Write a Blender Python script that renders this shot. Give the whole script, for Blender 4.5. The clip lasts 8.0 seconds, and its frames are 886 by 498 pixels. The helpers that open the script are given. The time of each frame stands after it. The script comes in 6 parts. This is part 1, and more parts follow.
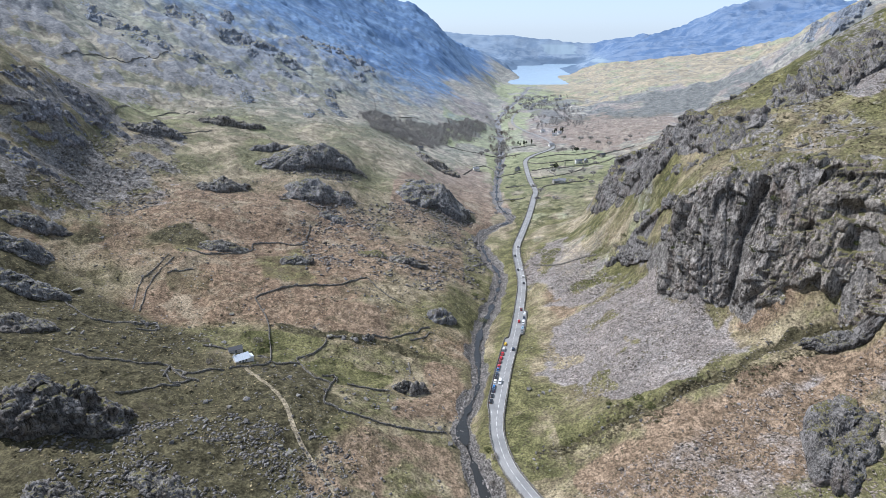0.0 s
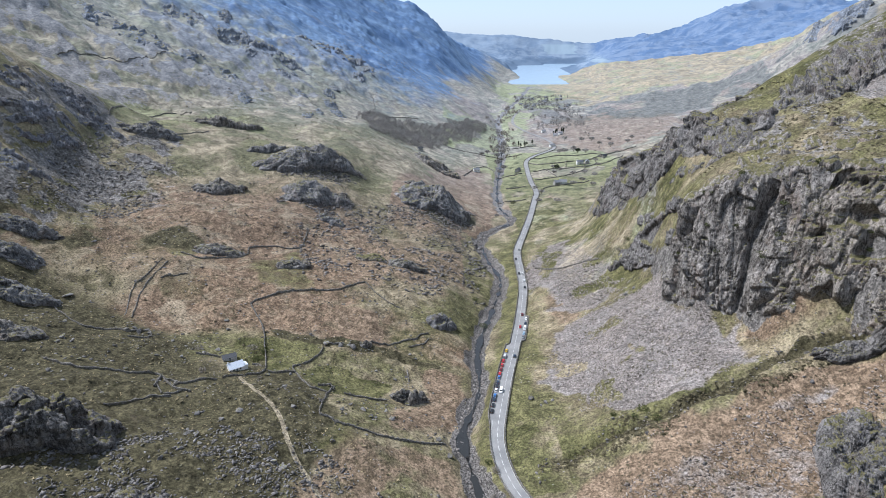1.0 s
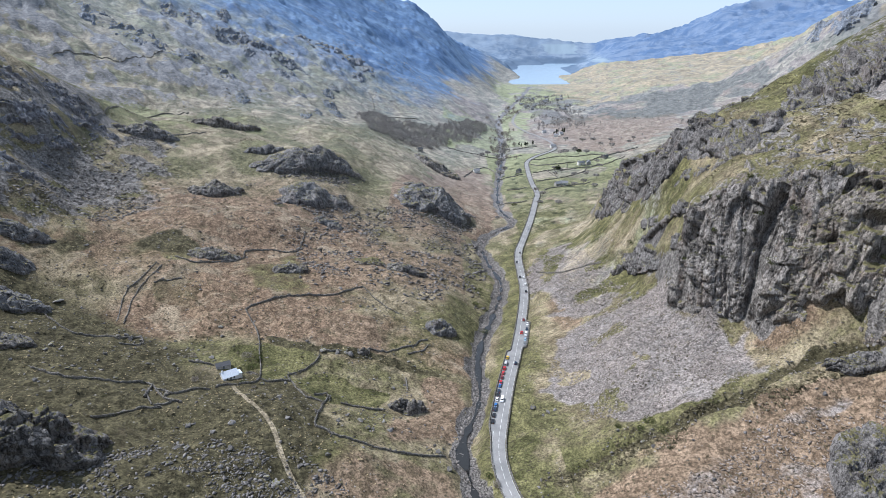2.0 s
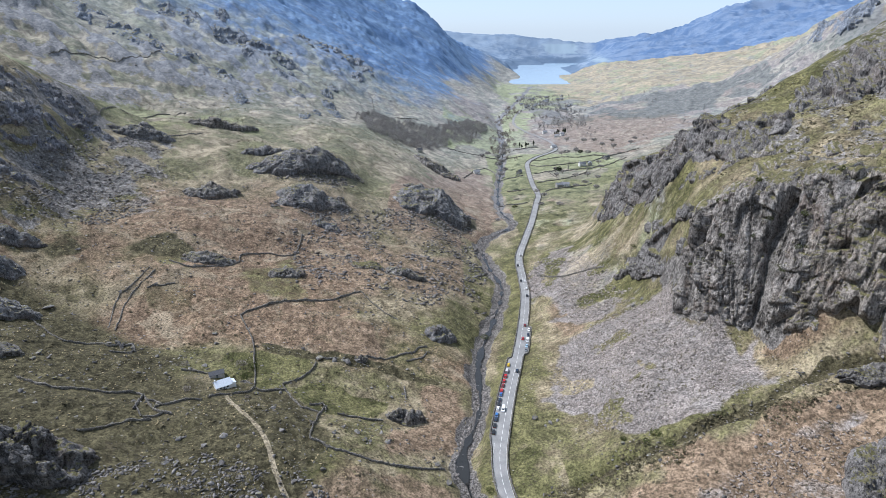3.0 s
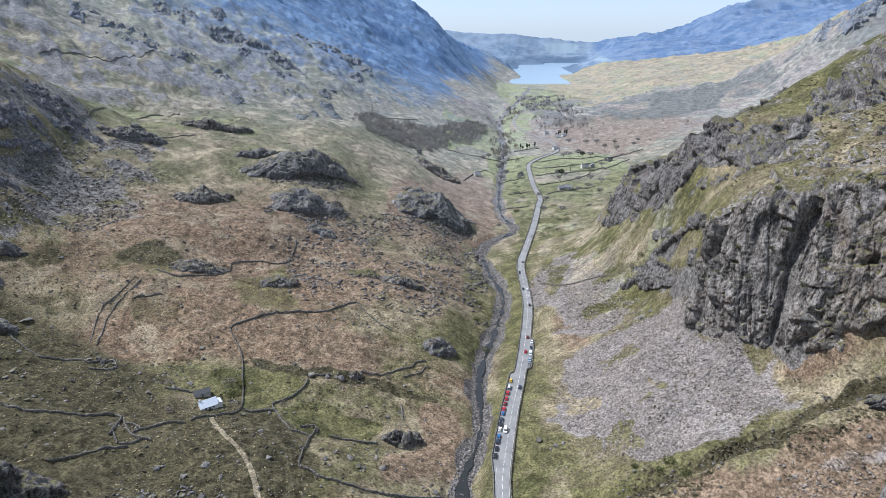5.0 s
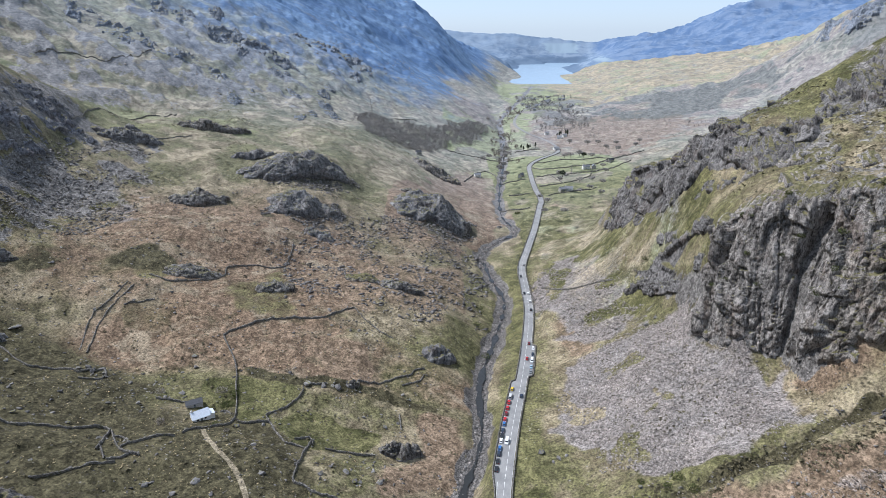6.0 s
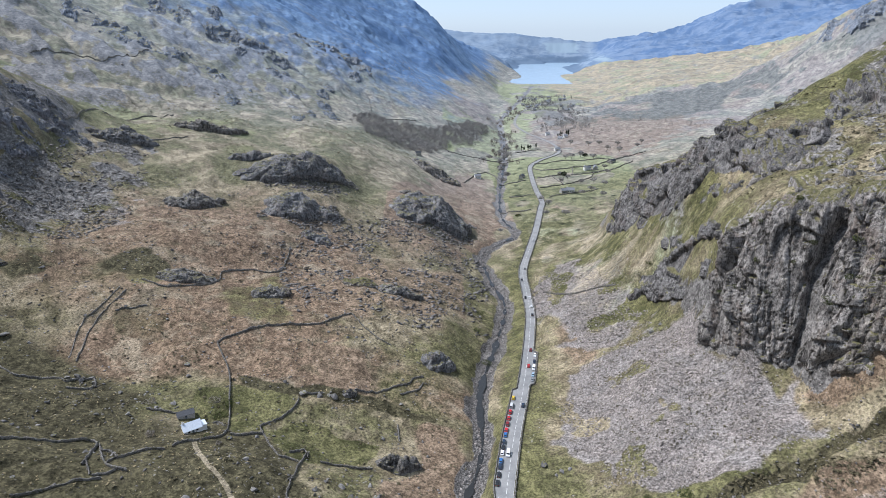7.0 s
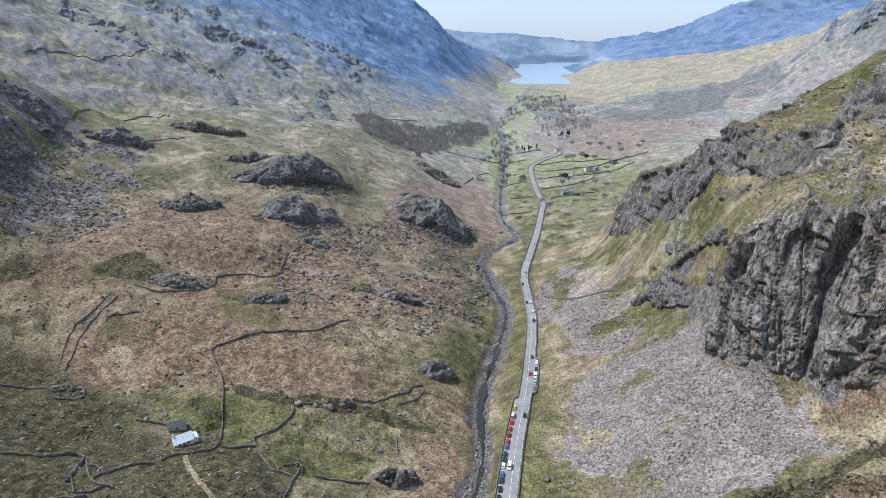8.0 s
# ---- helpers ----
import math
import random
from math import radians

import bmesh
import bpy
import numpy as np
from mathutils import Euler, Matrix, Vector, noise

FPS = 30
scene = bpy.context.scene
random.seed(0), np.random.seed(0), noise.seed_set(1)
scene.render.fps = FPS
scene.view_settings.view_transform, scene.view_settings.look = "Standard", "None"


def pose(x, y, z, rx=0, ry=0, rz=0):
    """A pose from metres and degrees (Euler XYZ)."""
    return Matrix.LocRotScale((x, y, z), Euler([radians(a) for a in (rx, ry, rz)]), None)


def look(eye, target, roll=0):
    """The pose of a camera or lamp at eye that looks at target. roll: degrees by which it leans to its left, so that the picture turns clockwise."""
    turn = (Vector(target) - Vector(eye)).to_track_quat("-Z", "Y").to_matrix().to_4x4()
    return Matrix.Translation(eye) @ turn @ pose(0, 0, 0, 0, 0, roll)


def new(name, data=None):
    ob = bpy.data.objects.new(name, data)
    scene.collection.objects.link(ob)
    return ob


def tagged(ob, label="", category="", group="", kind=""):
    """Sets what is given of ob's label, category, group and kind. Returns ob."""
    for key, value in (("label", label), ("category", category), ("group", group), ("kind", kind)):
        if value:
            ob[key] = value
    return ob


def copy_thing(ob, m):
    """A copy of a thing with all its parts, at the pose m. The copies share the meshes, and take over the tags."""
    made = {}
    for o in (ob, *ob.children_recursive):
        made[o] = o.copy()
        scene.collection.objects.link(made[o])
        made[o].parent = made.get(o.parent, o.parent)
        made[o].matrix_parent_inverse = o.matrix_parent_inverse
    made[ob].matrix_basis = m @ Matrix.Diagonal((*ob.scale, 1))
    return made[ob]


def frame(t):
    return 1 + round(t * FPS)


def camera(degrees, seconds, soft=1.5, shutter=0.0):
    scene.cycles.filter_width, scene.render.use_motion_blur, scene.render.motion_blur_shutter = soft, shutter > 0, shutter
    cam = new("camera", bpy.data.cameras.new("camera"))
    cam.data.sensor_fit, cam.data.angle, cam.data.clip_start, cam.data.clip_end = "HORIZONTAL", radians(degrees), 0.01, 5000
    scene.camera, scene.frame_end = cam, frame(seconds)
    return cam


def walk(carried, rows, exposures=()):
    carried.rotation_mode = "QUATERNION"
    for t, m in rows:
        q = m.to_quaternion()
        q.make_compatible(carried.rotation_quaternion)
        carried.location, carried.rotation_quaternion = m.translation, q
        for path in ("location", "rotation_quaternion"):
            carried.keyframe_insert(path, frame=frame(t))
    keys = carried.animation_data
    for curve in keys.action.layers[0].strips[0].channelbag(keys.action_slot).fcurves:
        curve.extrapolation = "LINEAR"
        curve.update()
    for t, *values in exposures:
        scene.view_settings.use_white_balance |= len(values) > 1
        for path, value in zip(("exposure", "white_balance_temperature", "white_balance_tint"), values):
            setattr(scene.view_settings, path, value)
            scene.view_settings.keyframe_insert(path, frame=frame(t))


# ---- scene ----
EXPOSURE, KELVIN, TINT = 0.37, 5950.0, 11.0
# camera: a level flight down the valley, looking about 20 degrees below the horizon
cam = camera(73.7, 8.0, 0.8)
EYE, SPEED, TILT = 195.0, 10.0, -20.157
walk(cam, [(t / 2, pose(0.286 * t / 2, SPEED * t / 2, EYE - 0.18 * t / 2, 90 + TILT - 0.0237 * t / 2, -0.0188 * t / 2, 0.00905 * t / 2))
           for t in range(17)], [(0.0, EXPOSURE, KELVIN, TINT), (8.0, EXPOSURE - 0.09, KELVIN, TINT)])

# light: hazy spring afternoon, sun to the front left
SUN_FROM = Vector((-0.55, 0.20, 0.81)).normalized()
world = bpy.data.worlds.new("sky")
scene.world = world
world.use_nodes = True
sky = world.node_tree.nodes.new("ShaderNodeTexSky")
sky.sky_type, sky.sun_disc = "NISHITA", False
sky.sun_elevation = math.asin(SUN_FROM.z)
sky.sun_rotation = math.atan2(SUN_FROM.x, SUN_FROM.y)
sky.air_density, sky.dust_density, sky.ozone_density, sky.altitude = 0.8, 0.8, 4.0, 300
world.node_tree.nodes["Background"].inputs["Strength"].default_value = 0.122
hazy = world.node_tree.nodes.new("ShaderNodeMix")
hazy.data_type, hazy.blend_type = "RGBA", "MULTIPLY"
hazy.inputs[0].default_value, hazy.inputs[7].default_value = 1.0, (0.94, 0.98, 1.10, 1)
world.node_tree.links.new(sky.outputs[0], hazy.inputs[6])
veil = world.node_tree.nodes.new("ShaderNodeMix")  # thin high haze over the whole sky
veil.data_type = "RGBA"
veil.inputs[0].default_value, veil.inputs[7].default_value = 0.62, (5.1, 5.8, 6.4, 1)
world.node_tree.links.new(hazy.outputs[2], veil.inputs[6])
world.node_tree.links.new(veil.outputs[2], world.node_tree.nodes["Background"].inputs["Color"])
sun = new("sun", bpy.data.lights.new("sun", "SUN"))
sun.data.energy, sun.data.angle, sun.data.color = 4.9, radians(0.6), (1.0, 0.955, 0.90)
sun.matrix_world = look(SUN_FROM * 100, (0, 0, 0))


# ---- materials ----
def material(name, rough=0.9, gloss=0.25):
    m = bpy.data.materials.new(name)
    m.use_nodes = True
    b = m.node_tree.nodes["Principled BSDF"]
    b.inputs["Roughness"].default_value = rough
    b.inputs["Specular IOR Level"].default_value = gloss
    return m, m.node_tree.nodes, m.node_tree.links, b


class Nodes:
    """Short ways to lay nodes into a material."""

    def __init__(self, name, rough=0.9, gloss=0.25):
        self.mat, self.n, self.l, self.b = material(name, rough, gloss)
        self.at = self.n.new("ShaderNodeNewGeometry").outputs["Position"]

    def put(self, socket, value):
        if isinstance(value, (int, float)):
            socket.default_value = value
        elif isinstance(value, tuple):
            socket.default_value = (*value, 1) if len(value) == 3 and len(socket.default_value) == 4 else value
        else:
            self.l.new(value, socket)

    def noise(self, size, detail=4, rough=0.6, warp=0.0, squash=None):
        t = self.n.new("ShaderNodeTexNoise")
        t.inputs["Scale"].default_value, t.inputs["Detail"].default_value, t.inputs["Roughness"].default_value, t.inputs["Distortion"].default_value = 1 / size, detail, rough, warp
        at = self.at
        if squash:
            v = self.n.new("ShaderNodeVectorMath")
            v.operation = "MULTIPLY"
            self.put(v.inputs[0], at)
            v.inputs[1].default_value = squash
            at = v.outputs[0]
        self.l.new(at, t.inputs["Vector"])
        return t.outputs["Fac"]

    def cells(self, size, feature="F1", out="Distance", squash=None):
        t = self.n.new("ShaderNodeTexVoronoi")
        t.feature = feature
        t.inputs["Scale"].default_value = 1 / size
        at = self.at
        if squash:
            v = self.n.new("ShaderNodeVectorMath")
            v.operation = "MULTIPLY"
            self.put(v.inputs[0], at)
            v.inputs[1].default_value = squash
            at = v.outputs[0]
        self.l.new(at, t.inputs["Vector"])
        return t.outputs[out]

    def sums(self, op, a, b, c=None):
        m = self.n.new("ShaderNodeMath")
        m.operation = op
        for k, value in enumerate((a, b, c)):
            if value is not None:
                self.put(m.inputs[k], value)
        return m.outputs[0]

    def ramp(self, value, low, high, to_low=0.0, to_high=1.0):
        m = self.n.new("ShaderNodeMapRange")
        m.interpolation_type = "SMOOTHSTEP"
        for k, v in enumerate((value, low, high, to_low, to_high)):
            self.put(m.inputs[k], v)
        return m.outputs[0]

    def mix(self, fac, a, b, kind="MIX"):
        m = self.n.new("ShaderNodeMix")
        m.data_type, m.blend_type = "RGBA", kind
        self.put(m.inputs[0], fac)
        self.put(m.inputs[6], a)
        self.put(m.inputs[7], b)
        return m.outputs[2]

    def cover(self, name):
        a = self.n.new("ShaderNodeAttribute")
        a.attribute_name = name
        s = self.n.new("ShaderNodeSeparateColor")
        self.l.new(a.outputs["Color"], s.inputs[0])
        return (*s.outputs[:3], a.outputs["Alpha"])

    def upward(self):
        s = self.n.new("ShaderNodeSeparateXYZ")
        self.l.new(self.n.new("ShaderNodeNewGeometry").outputs["Normal"], s.inputs[0])
        return s.outputs["Z"]

    def shade(self, colour, factor):
        return self.mix(1.0, colour, factor, "MULTIPLY")

    def grey(self, value):
        c = self.n.new("ShaderNodeCombineColor")
        for k in range(3):
            self.put(c.inputs[k], value)
        return c.outputs[0]

    def relief(self, height, strength, distance):
        b = self.n.new("ShaderNodeBump")
        b.inputs["Strength"].default_value, b.inputs["Distance"].default_value = strength, distance
        self.put(b.inputs["Height"], height)
        self.l.new(b.outputs[0], self.b.inputs["Normal"])

    def done(self, colour):
        self.put(self.b.inputs["Base Color"], colour)
        return self.mat


def plain(name, colour, rough=0.6, metal=0.0, wear=0.25, size=0.6):
    """One paint or surface with slight dirt and wear."""
    k = Nodes(name, rough, 0.4)
    k.b.inputs["Metallic"].default_value = metal
    return k.done(k.shade(colour, k.grey(k.ramp(k.noise(size, 5, 0.7), 0.3, 0.7, 1 - wear, 1 + wear * 0.3))))


def ground_material():
    k = Nodes("moorland", 0.95, 0.1)
    scree, green, russet, rock = k.cover("cover")
    orange, path, gravel, heath_and_shade = k.cover("growth")
    # slate, pale and blue say where haze is painted; tan is dry straw
    slate, pale, blue, tan = k.cover("haze_and_tan")
    wide, mid, fine, grain = k.noise(55, 5, 0.65, 0.4), k.noise(12, 6, 0.7, 0.5), k.noise(4.5, 5, 0.75), k.noise(1.3, 5, 0.8)
    drift = k.noise(26, 6, 0.7, 0.8)
    ribs = k.noise(26, 8, 0.72, 0.8, (0.35, 1, 0.35))
    ragged = k.sums("ADD", k.sums("MULTIPLY_ADD", mid, 0.5, -0.25), k.sums("MULTIPLY_ADD", fine, 0.5, -0.25))

    def edge(mask, low=0.38, high=0.62, amount=1.0):
        return k.ramp(k.sums("MULTIPLY_ADD", ragged, amount, mask), low, high)

    straw = k.mix(k.ramp(mid, 0.35, 0.65), (0.165, 0.136, 0.088), (0.295, 0.250, 0.170))
    olive = k.mix(k.ramp(fine, 0.35, 0.65), (0.074, 0.073, 0.034), (0.150, 0.140, 0.072))
    base = k.mix(k.ramp(k.sums("MULTIPLY_ADD", fine, 0.35, wide), 0.58, 0.78), straw, olive)
    # bracken dies back in pinkish, brown and straw-coloured drifts
    bracken = k.mix(k.ramp(fine, 0.32, 0.68), (0.114, 0.077, 0.053), (0.228, 0.163, 0.114))
    bracken = k.mix(k.ramp(drift, 0.50, 0.62, 0, 0.75), bracken, k.mix(mid, (0.210, 0.170, 0.120), (0.330, 0.278, 0.205)))
    bracken = k.mix(k.ramp(k.noise(19, 6, 0.75, 0.7), 0.54, 0.66, 0, 0.6), bracken, (0.098, 0.082, 0.050))
    base = k.mix(k.sums("MULTIPLY", edge(russet, 0.3, 0.75), 0.92), base, bracken)
    rust = k.mix(k.ramp(fine, 0.3, 0.7), (0.136, 0.098, 0.066), (0.238, 0.178, 0.126))
    base = k.mix(edge(orange, 0.3, 0.7), base, rust)
    sward = k.mix(k.ramp(mid, 0.35, 0.65), (0.066, 0.068, 0.029), (0.146, 0.137, 0.066))
    # far fields lightened: distance haze mixed into the grass colour
    sward = k.mix(k.sums("MULTIPLY", k.ramp(pale, 0.05, 0.5), 0.7), sward, k.mix(mid, (0.190, 0.215, 0.095), (0.300, 0.320, 0.155)))
    base = k.mix(edge(green, 0.3, 0.7), base, sward)
    # dark heather tone, which also stands in for a cloud's shadow
    heather = k.mix(k.ramp(fine, 0.35, 0.65), (0.042, 0.038, 0.022), (0.092, 0.082, 0.048))
    base = k.mix(edge(heath_and_shade, 0.35, 0.65), base, heather)
    stones = k.cells(0.55, "F1", "Color")
    pebbles = k.mix(k.ramp(stones, 0.1, 0.9), (0.180, 0.158, 0.146), (0.300, 0.268, 0.250))
    pebbles = k.mix(k.ramp(k.noise(30, 6, 0.75, 0.5), 0.44, 0.60, 0, 0.35), pebbles, k.mix(grain, (0.175, 0.172, 0.170), (0.275, 0.270, 0.266)))
    pebbles = k.mix(k.ramp(k.noise(7, 5, 0.75, 0.5), 0.56, 0.66, 0, 0.6), pebbles, (0.150, 0.132, 0.098))
    gap = k.ramp(k.cells(0.55, "DISTANCE_TO_EDGE"), 0.0, 0.12, 0.62, 1.0)
    base = k.mix(edge(scree, 0.36, 0.64), base, k.shade(pebbles, k.grey(gap)))
    crag = k.mix(k.ramp(k.noise(4, 6, 0.75, 0.6), 0.34, 0.66), (0.070, 0.066, 0.063), (0.235, 0.222, 0.210))
    # far rock turned blue-grey: haze put into its colour
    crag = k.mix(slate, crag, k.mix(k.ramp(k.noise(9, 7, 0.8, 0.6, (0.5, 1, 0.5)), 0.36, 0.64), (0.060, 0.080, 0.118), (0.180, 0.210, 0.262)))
    # thin grass of the high flank, its blue-grey part painted-in haze
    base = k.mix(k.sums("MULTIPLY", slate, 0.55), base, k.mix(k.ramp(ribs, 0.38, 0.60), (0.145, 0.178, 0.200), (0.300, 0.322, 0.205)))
    base = k.mix(edge(rock, 0.44, 0.56, 2.6), base, crag)
    base = k.mix(edge(gravel, 0.35, 0.6), base, k.mix(k.ramp(stones, 0.2, 0.8), (0.055, 0.051, 0.048), (0.195, 0.182, 0.172)))
    base = k.mix(edge(path, 0.4, 0.6, 0.6), base, k.mix(grain, (0.205, 0.172, 0.118), (0.300, 0.260, 0.190)))
    # ground pales to blue-grey down the valley, which paints in haze
    haze_pale = k.mix(k.ramp(mid, 0.35, 0.65), (0.215, 0.255, 0.320), (0.365, 0.395, 0.430))
    base = k.mix(k.sums("MULTIPLY", pale, 0.40), base, haze_pale)
    dry = k.mix(k.ramp(k.noise(60, 7, 0.7, 0.8, (1, 1.6, 1)), 0.36, 0.62), (0.210, 0.188, 0.145), (0.365, 0.312, 0.225))
    dry = k.mix(k.ramp(k.noise(130, 6, 0.7, 0.8), 0.50, 0.60, 0, 0.8), dry, k.mix(mid, (0.190, 0.215, 0.140), (0.270, 0.295, 0.195)))
    dry = k.mix(k.ramp(k.noise(38, 7, 0.75, 0.6), 0.53, 0.62, 0, 0.75), dry, (0.150, 0.146, 0.142))
    base = k.mix(k.sums("MULTIPLY", edge(tan, 0.3, 0.7), 0.85), base, dry)
    # far flank painted haze blue, with ochre grass along its ribs
    haze_blue = k.mix(k.ramp(k.noise(60, 9, 0.72, 0.7, (0.3, 1, 0.3)), 0.36, 0.62), (0.062, 0.126, 0.258), (0.128, 0.212, 0.350))
    haze_blue = k.mix(k.ramp(k.noise(85, 8, 0.7, 0.9, (0.3, 1, 0.3)), 0.56, 0.66, 0, 0.4), haze_blue, (0.235, 0.238, 0.215))
    base = k.mix(k.sums("MULTIPLY", blue, 0.92), base, haze_blue)
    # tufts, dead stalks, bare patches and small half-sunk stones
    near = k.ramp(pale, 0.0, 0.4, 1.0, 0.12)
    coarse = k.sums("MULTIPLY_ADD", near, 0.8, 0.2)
    base = k.mix(coarse, base, k.shade(base, k.grey(k.ramp(grain, 0.37, 0.63, 0.46, 1.38))))
    base = k.mix(coarse, base, k.shade(base, k.grey(k.ramp(fine, 0.34, 0.66, 0.76, 1.18))))
    base = k.shade(base, k.grey(k.ramp(mid, 0.36, 0.64, 0.84, 1.12)))
    tuft = k.sums("MULTIPLY", k.sums("MULTIPLY", k.ramp(k.cells(2.6), 0.16, 0.30, 1, 0), k.ramp(k.noise(17, 5, 0.7), 0.42, 0.56)), near)
    base = k.mix(k.sums("MULTIPLY", tuft, 0.85), base, (0.050, 0.045, 0.032))
    chip = k.sums("MULTIPLY", k.sums("MULTIPLY", k.ramp(k.cells(3.4, squash=(1, 1, 0.6)), 0.10, 0.17, 1, 0), k.ramp(k.noise(23, 5, 0.7), 0.48, 0.60)), near)
    base = k.mix(k.sums("MULTIPLY", chip, 0.7), base, (0.290, 0.278, 0.262))
    k.relief(k.sums("MULTIPLY_ADD", grain, 0.4, fine), 0.9, 0.7)
    return k.done(base)


def rock_material(name, dark, light, moss=0.75):
    """Grey rock with water streaks down it, lichen, joints, and turf where it lies flat."""
    k = Nodes(name, 0.9, 0.2)
    streak = k.noise(2.2, 7, 0.78, 0.5, (1, 1, 0.17))
    blot = k.noise(9, 6, 0.7, 0.5)
    base = k.mix(k.ramp(k.sums("MULTIPLY_ADD", blot, 0.6, k.sums("MULTIPLY", streak, 0.7)), 0.53, 0.78), dark, light)
    base = k.mix(k.ramp(k.noise(16, 5, 0.7, 0.6), 0.52, 0.64, 0, 0.55), base, tuple(c * f for c, f in zip(light, (0.62, 0.53, 0.48))))
    base = k.mix(k.ramp(k.noise(1.3, 5, 0.8), 0.55, 0.64, 0, 0.40), base, tuple(min(1, c * 1.5) for c in light))
    base = k.mix(k.ramp(k.noise(5.5, 6, 0.8, 0.4, (1, 1, 0.3)), 0.55, 0.66, 0, 0.55), base, tuple(min(1, c * 1.35) for c in light))
    base = k.mix(k.ramp(k.noise(1.1, 5, 0.8), 0.37, 0.45, 0.45, 0), base, tuple(c * 0.5 for c in dark))
    crack = k.ramp(k.sums("ABSOLUTE", k.sums("MULTIPLY_ADD", k.noise(2.4, 3, 0.6, 0.5, (1, 1, 0.16)), 2.0, -1.0), 0.0), 0.0, 0.07, 0.30, 1.0)
    crack = k.sums("MULTIPLY", crack, k.ramp(k.sums("ABSOLUTE", k.sums("MULTIPLY_ADD", k.noise(3.0, 3, 0.6, 0.6, (0.5, 0.5, 1.3)), 2.0, -1.0), 0.0), 0.0, 0.05, 0.45, 1.0))
    base = k.shade(base, k.grey(crack))
    turf = k.mix(k.ramp(k.noise(1.6, 4), 0.35, 0.65), (0.078, 0.076, 0.034), (0.178, 0.160, 0.085))
    grown = k.ramp(k.sums("ADD", k.upward(), k.sums("MULTIPLY_ADD", k.noise(5, 5, 0.75), 0.9, -0.45)), moss, moss + 0.16)
    base = k.mix(grown, base, turf)
    k.relief(k.sums("ADD", k.noise(0.9, 5, 0.75), k.noise(2.2, 5, 0.75, 0.3, (1, 1, 0.25))), 1.0, 0.8)
    return k.done(base)


GROUND = ground_material()
ROCK = rock_material("crag_rock", (0.070, 0.065, 0.062), (0.380, 0.355, 0.332), 0.74)
PALE_ROCK = rock_material("pale_crag_rock", (0.085, 0.077, 0.069), (0.400, 0.365, 0.328), 0.60)
DARK_ROCK = rock_material("dark_crag_rock", (0.046, 0.044, 0.044), (0.255, 0.244, 0.238), 0.80)
KNOLL_ROCK = rock_material("knoll_rock", (0.075, 0.071, 0.068), (0.300, 0.285, 0.270), 0.86)
DARK_KNOLL = rock_material("dark_knoll_rock", (0.090, 0.091, 0.097), (0.280, 0.275, 0.275), 0.84)
# rock of the far flanks, its blue-grey tint standing in for haze
HAZED_ROCK = rock_material("hazed_crag_rock", (0.130, 0.152, 0.195), (0.265, 0.295, 0.340), 0.84)
# left crag rock lightened and blued to include haze
FLANK_ROCK = rock_material("hazed_flank_rock", (0.095, 0.100, 0.120), (0.270, 0.274, 0.298), 0.82)


def stone_material():
    k = Nodes("loose_stone", 0.9, 0.2)
    each = k.n.new("ShaderNodeNewGeometry").outputs["Random Per Island"]
    base = k.mix(each, (0.150, 0.134, 0.124), (0.330, 0.298, 0.276))
    base = k.shade(base, k.grey(k.ramp(k.noise(0.5, 4, 0.7), 0.3, 0.7, 0.7, 1.2)))
    return k.done(base)


def brown_stone_material():
    k = Nodes("brown_loose_stone", 0.9, 0.2)
    each = k.n.new("ShaderNodeNewGeometry").outputs["Random Per Island"]
    return k.done(k.mix(each, (0.105, 0.088, 0.076), (0.310, 0.268, 0.236)))


def dark_stone_material():
    k = Nodes("dark_loose_stone", 0.9, 0.2)
    each = k.n.new("ShaderNodeNewGeometry").outputs["Random Per Island"]
    return k.done(k.mix(each, (0.060, 0.056, 0.055), (0.215, 0.203, 0.196)))


def boulder_material():
    k = Nodes("boulder_stone", 0.9, 0.2)
    each = k.n.new("ShaderNodeObjectInfo").outputs["Random"]
    base = k.mix(each, (0.100, 0.096, 0.095), (0.240, 0.230, 0.225))
    base = k.shade(base, k.grey(k.ramp(k.noise(1.1, 5, 0.75), 0.3, 0.7, 0.55, 1.25)))
    grown = k.ramp(k.sums("ADD", k.upward(), k.sums("MULTIPLY_ADD", k.noise(1.5, 4), 0.9, -0.45)), 0.93, 1.05)
    base = k.mix(grown, base, (0.12, 0.115, 0.045))
    k.relief(k.noise(0.6, 5, 0.75), 0.8, 0.25)
    return k.done(base)


def wall_material():
    k = Nodes("dry_stone", 0.95, 0.1)
    cell = k.cells(0.55, "F1", "Color", (1, 1, 1.8))
    base = k.mix(k.ramp(cell, 0.1, 0.9), (0.085, 0.080, 0.074), (0.270, 0.255, 0.235))
    base = k.shade(base, k.grey(k.ramp(k.cells(0.55, "DISTANCE_TO_EDGE", squash=(1, 1, 1.8)), 0.0, 0.12, 0.35, 1.0)))
    base = k.mix(k.ramp(k.noise(2.5, 4), 0.55, 0.7, 0, 0.6), base, (0.10, 0.10, 0.04))
    return k.done(base)


def road_material():
    k = Nodes("asphalt", 0.85, 0.3)
    base = k.mix(k.ramp(k.noise(9, 5, 0.6), 0.35, 0.65), (0.175, 0.176, 0.178), (0.235, 0.234, 0.232))
    base = k.shade(base, k.grey(k.ramp(k.noise(0.5, 4, 0.7), 0.3, 0.7, 0.86, 1.1)))
    return k.done(base)


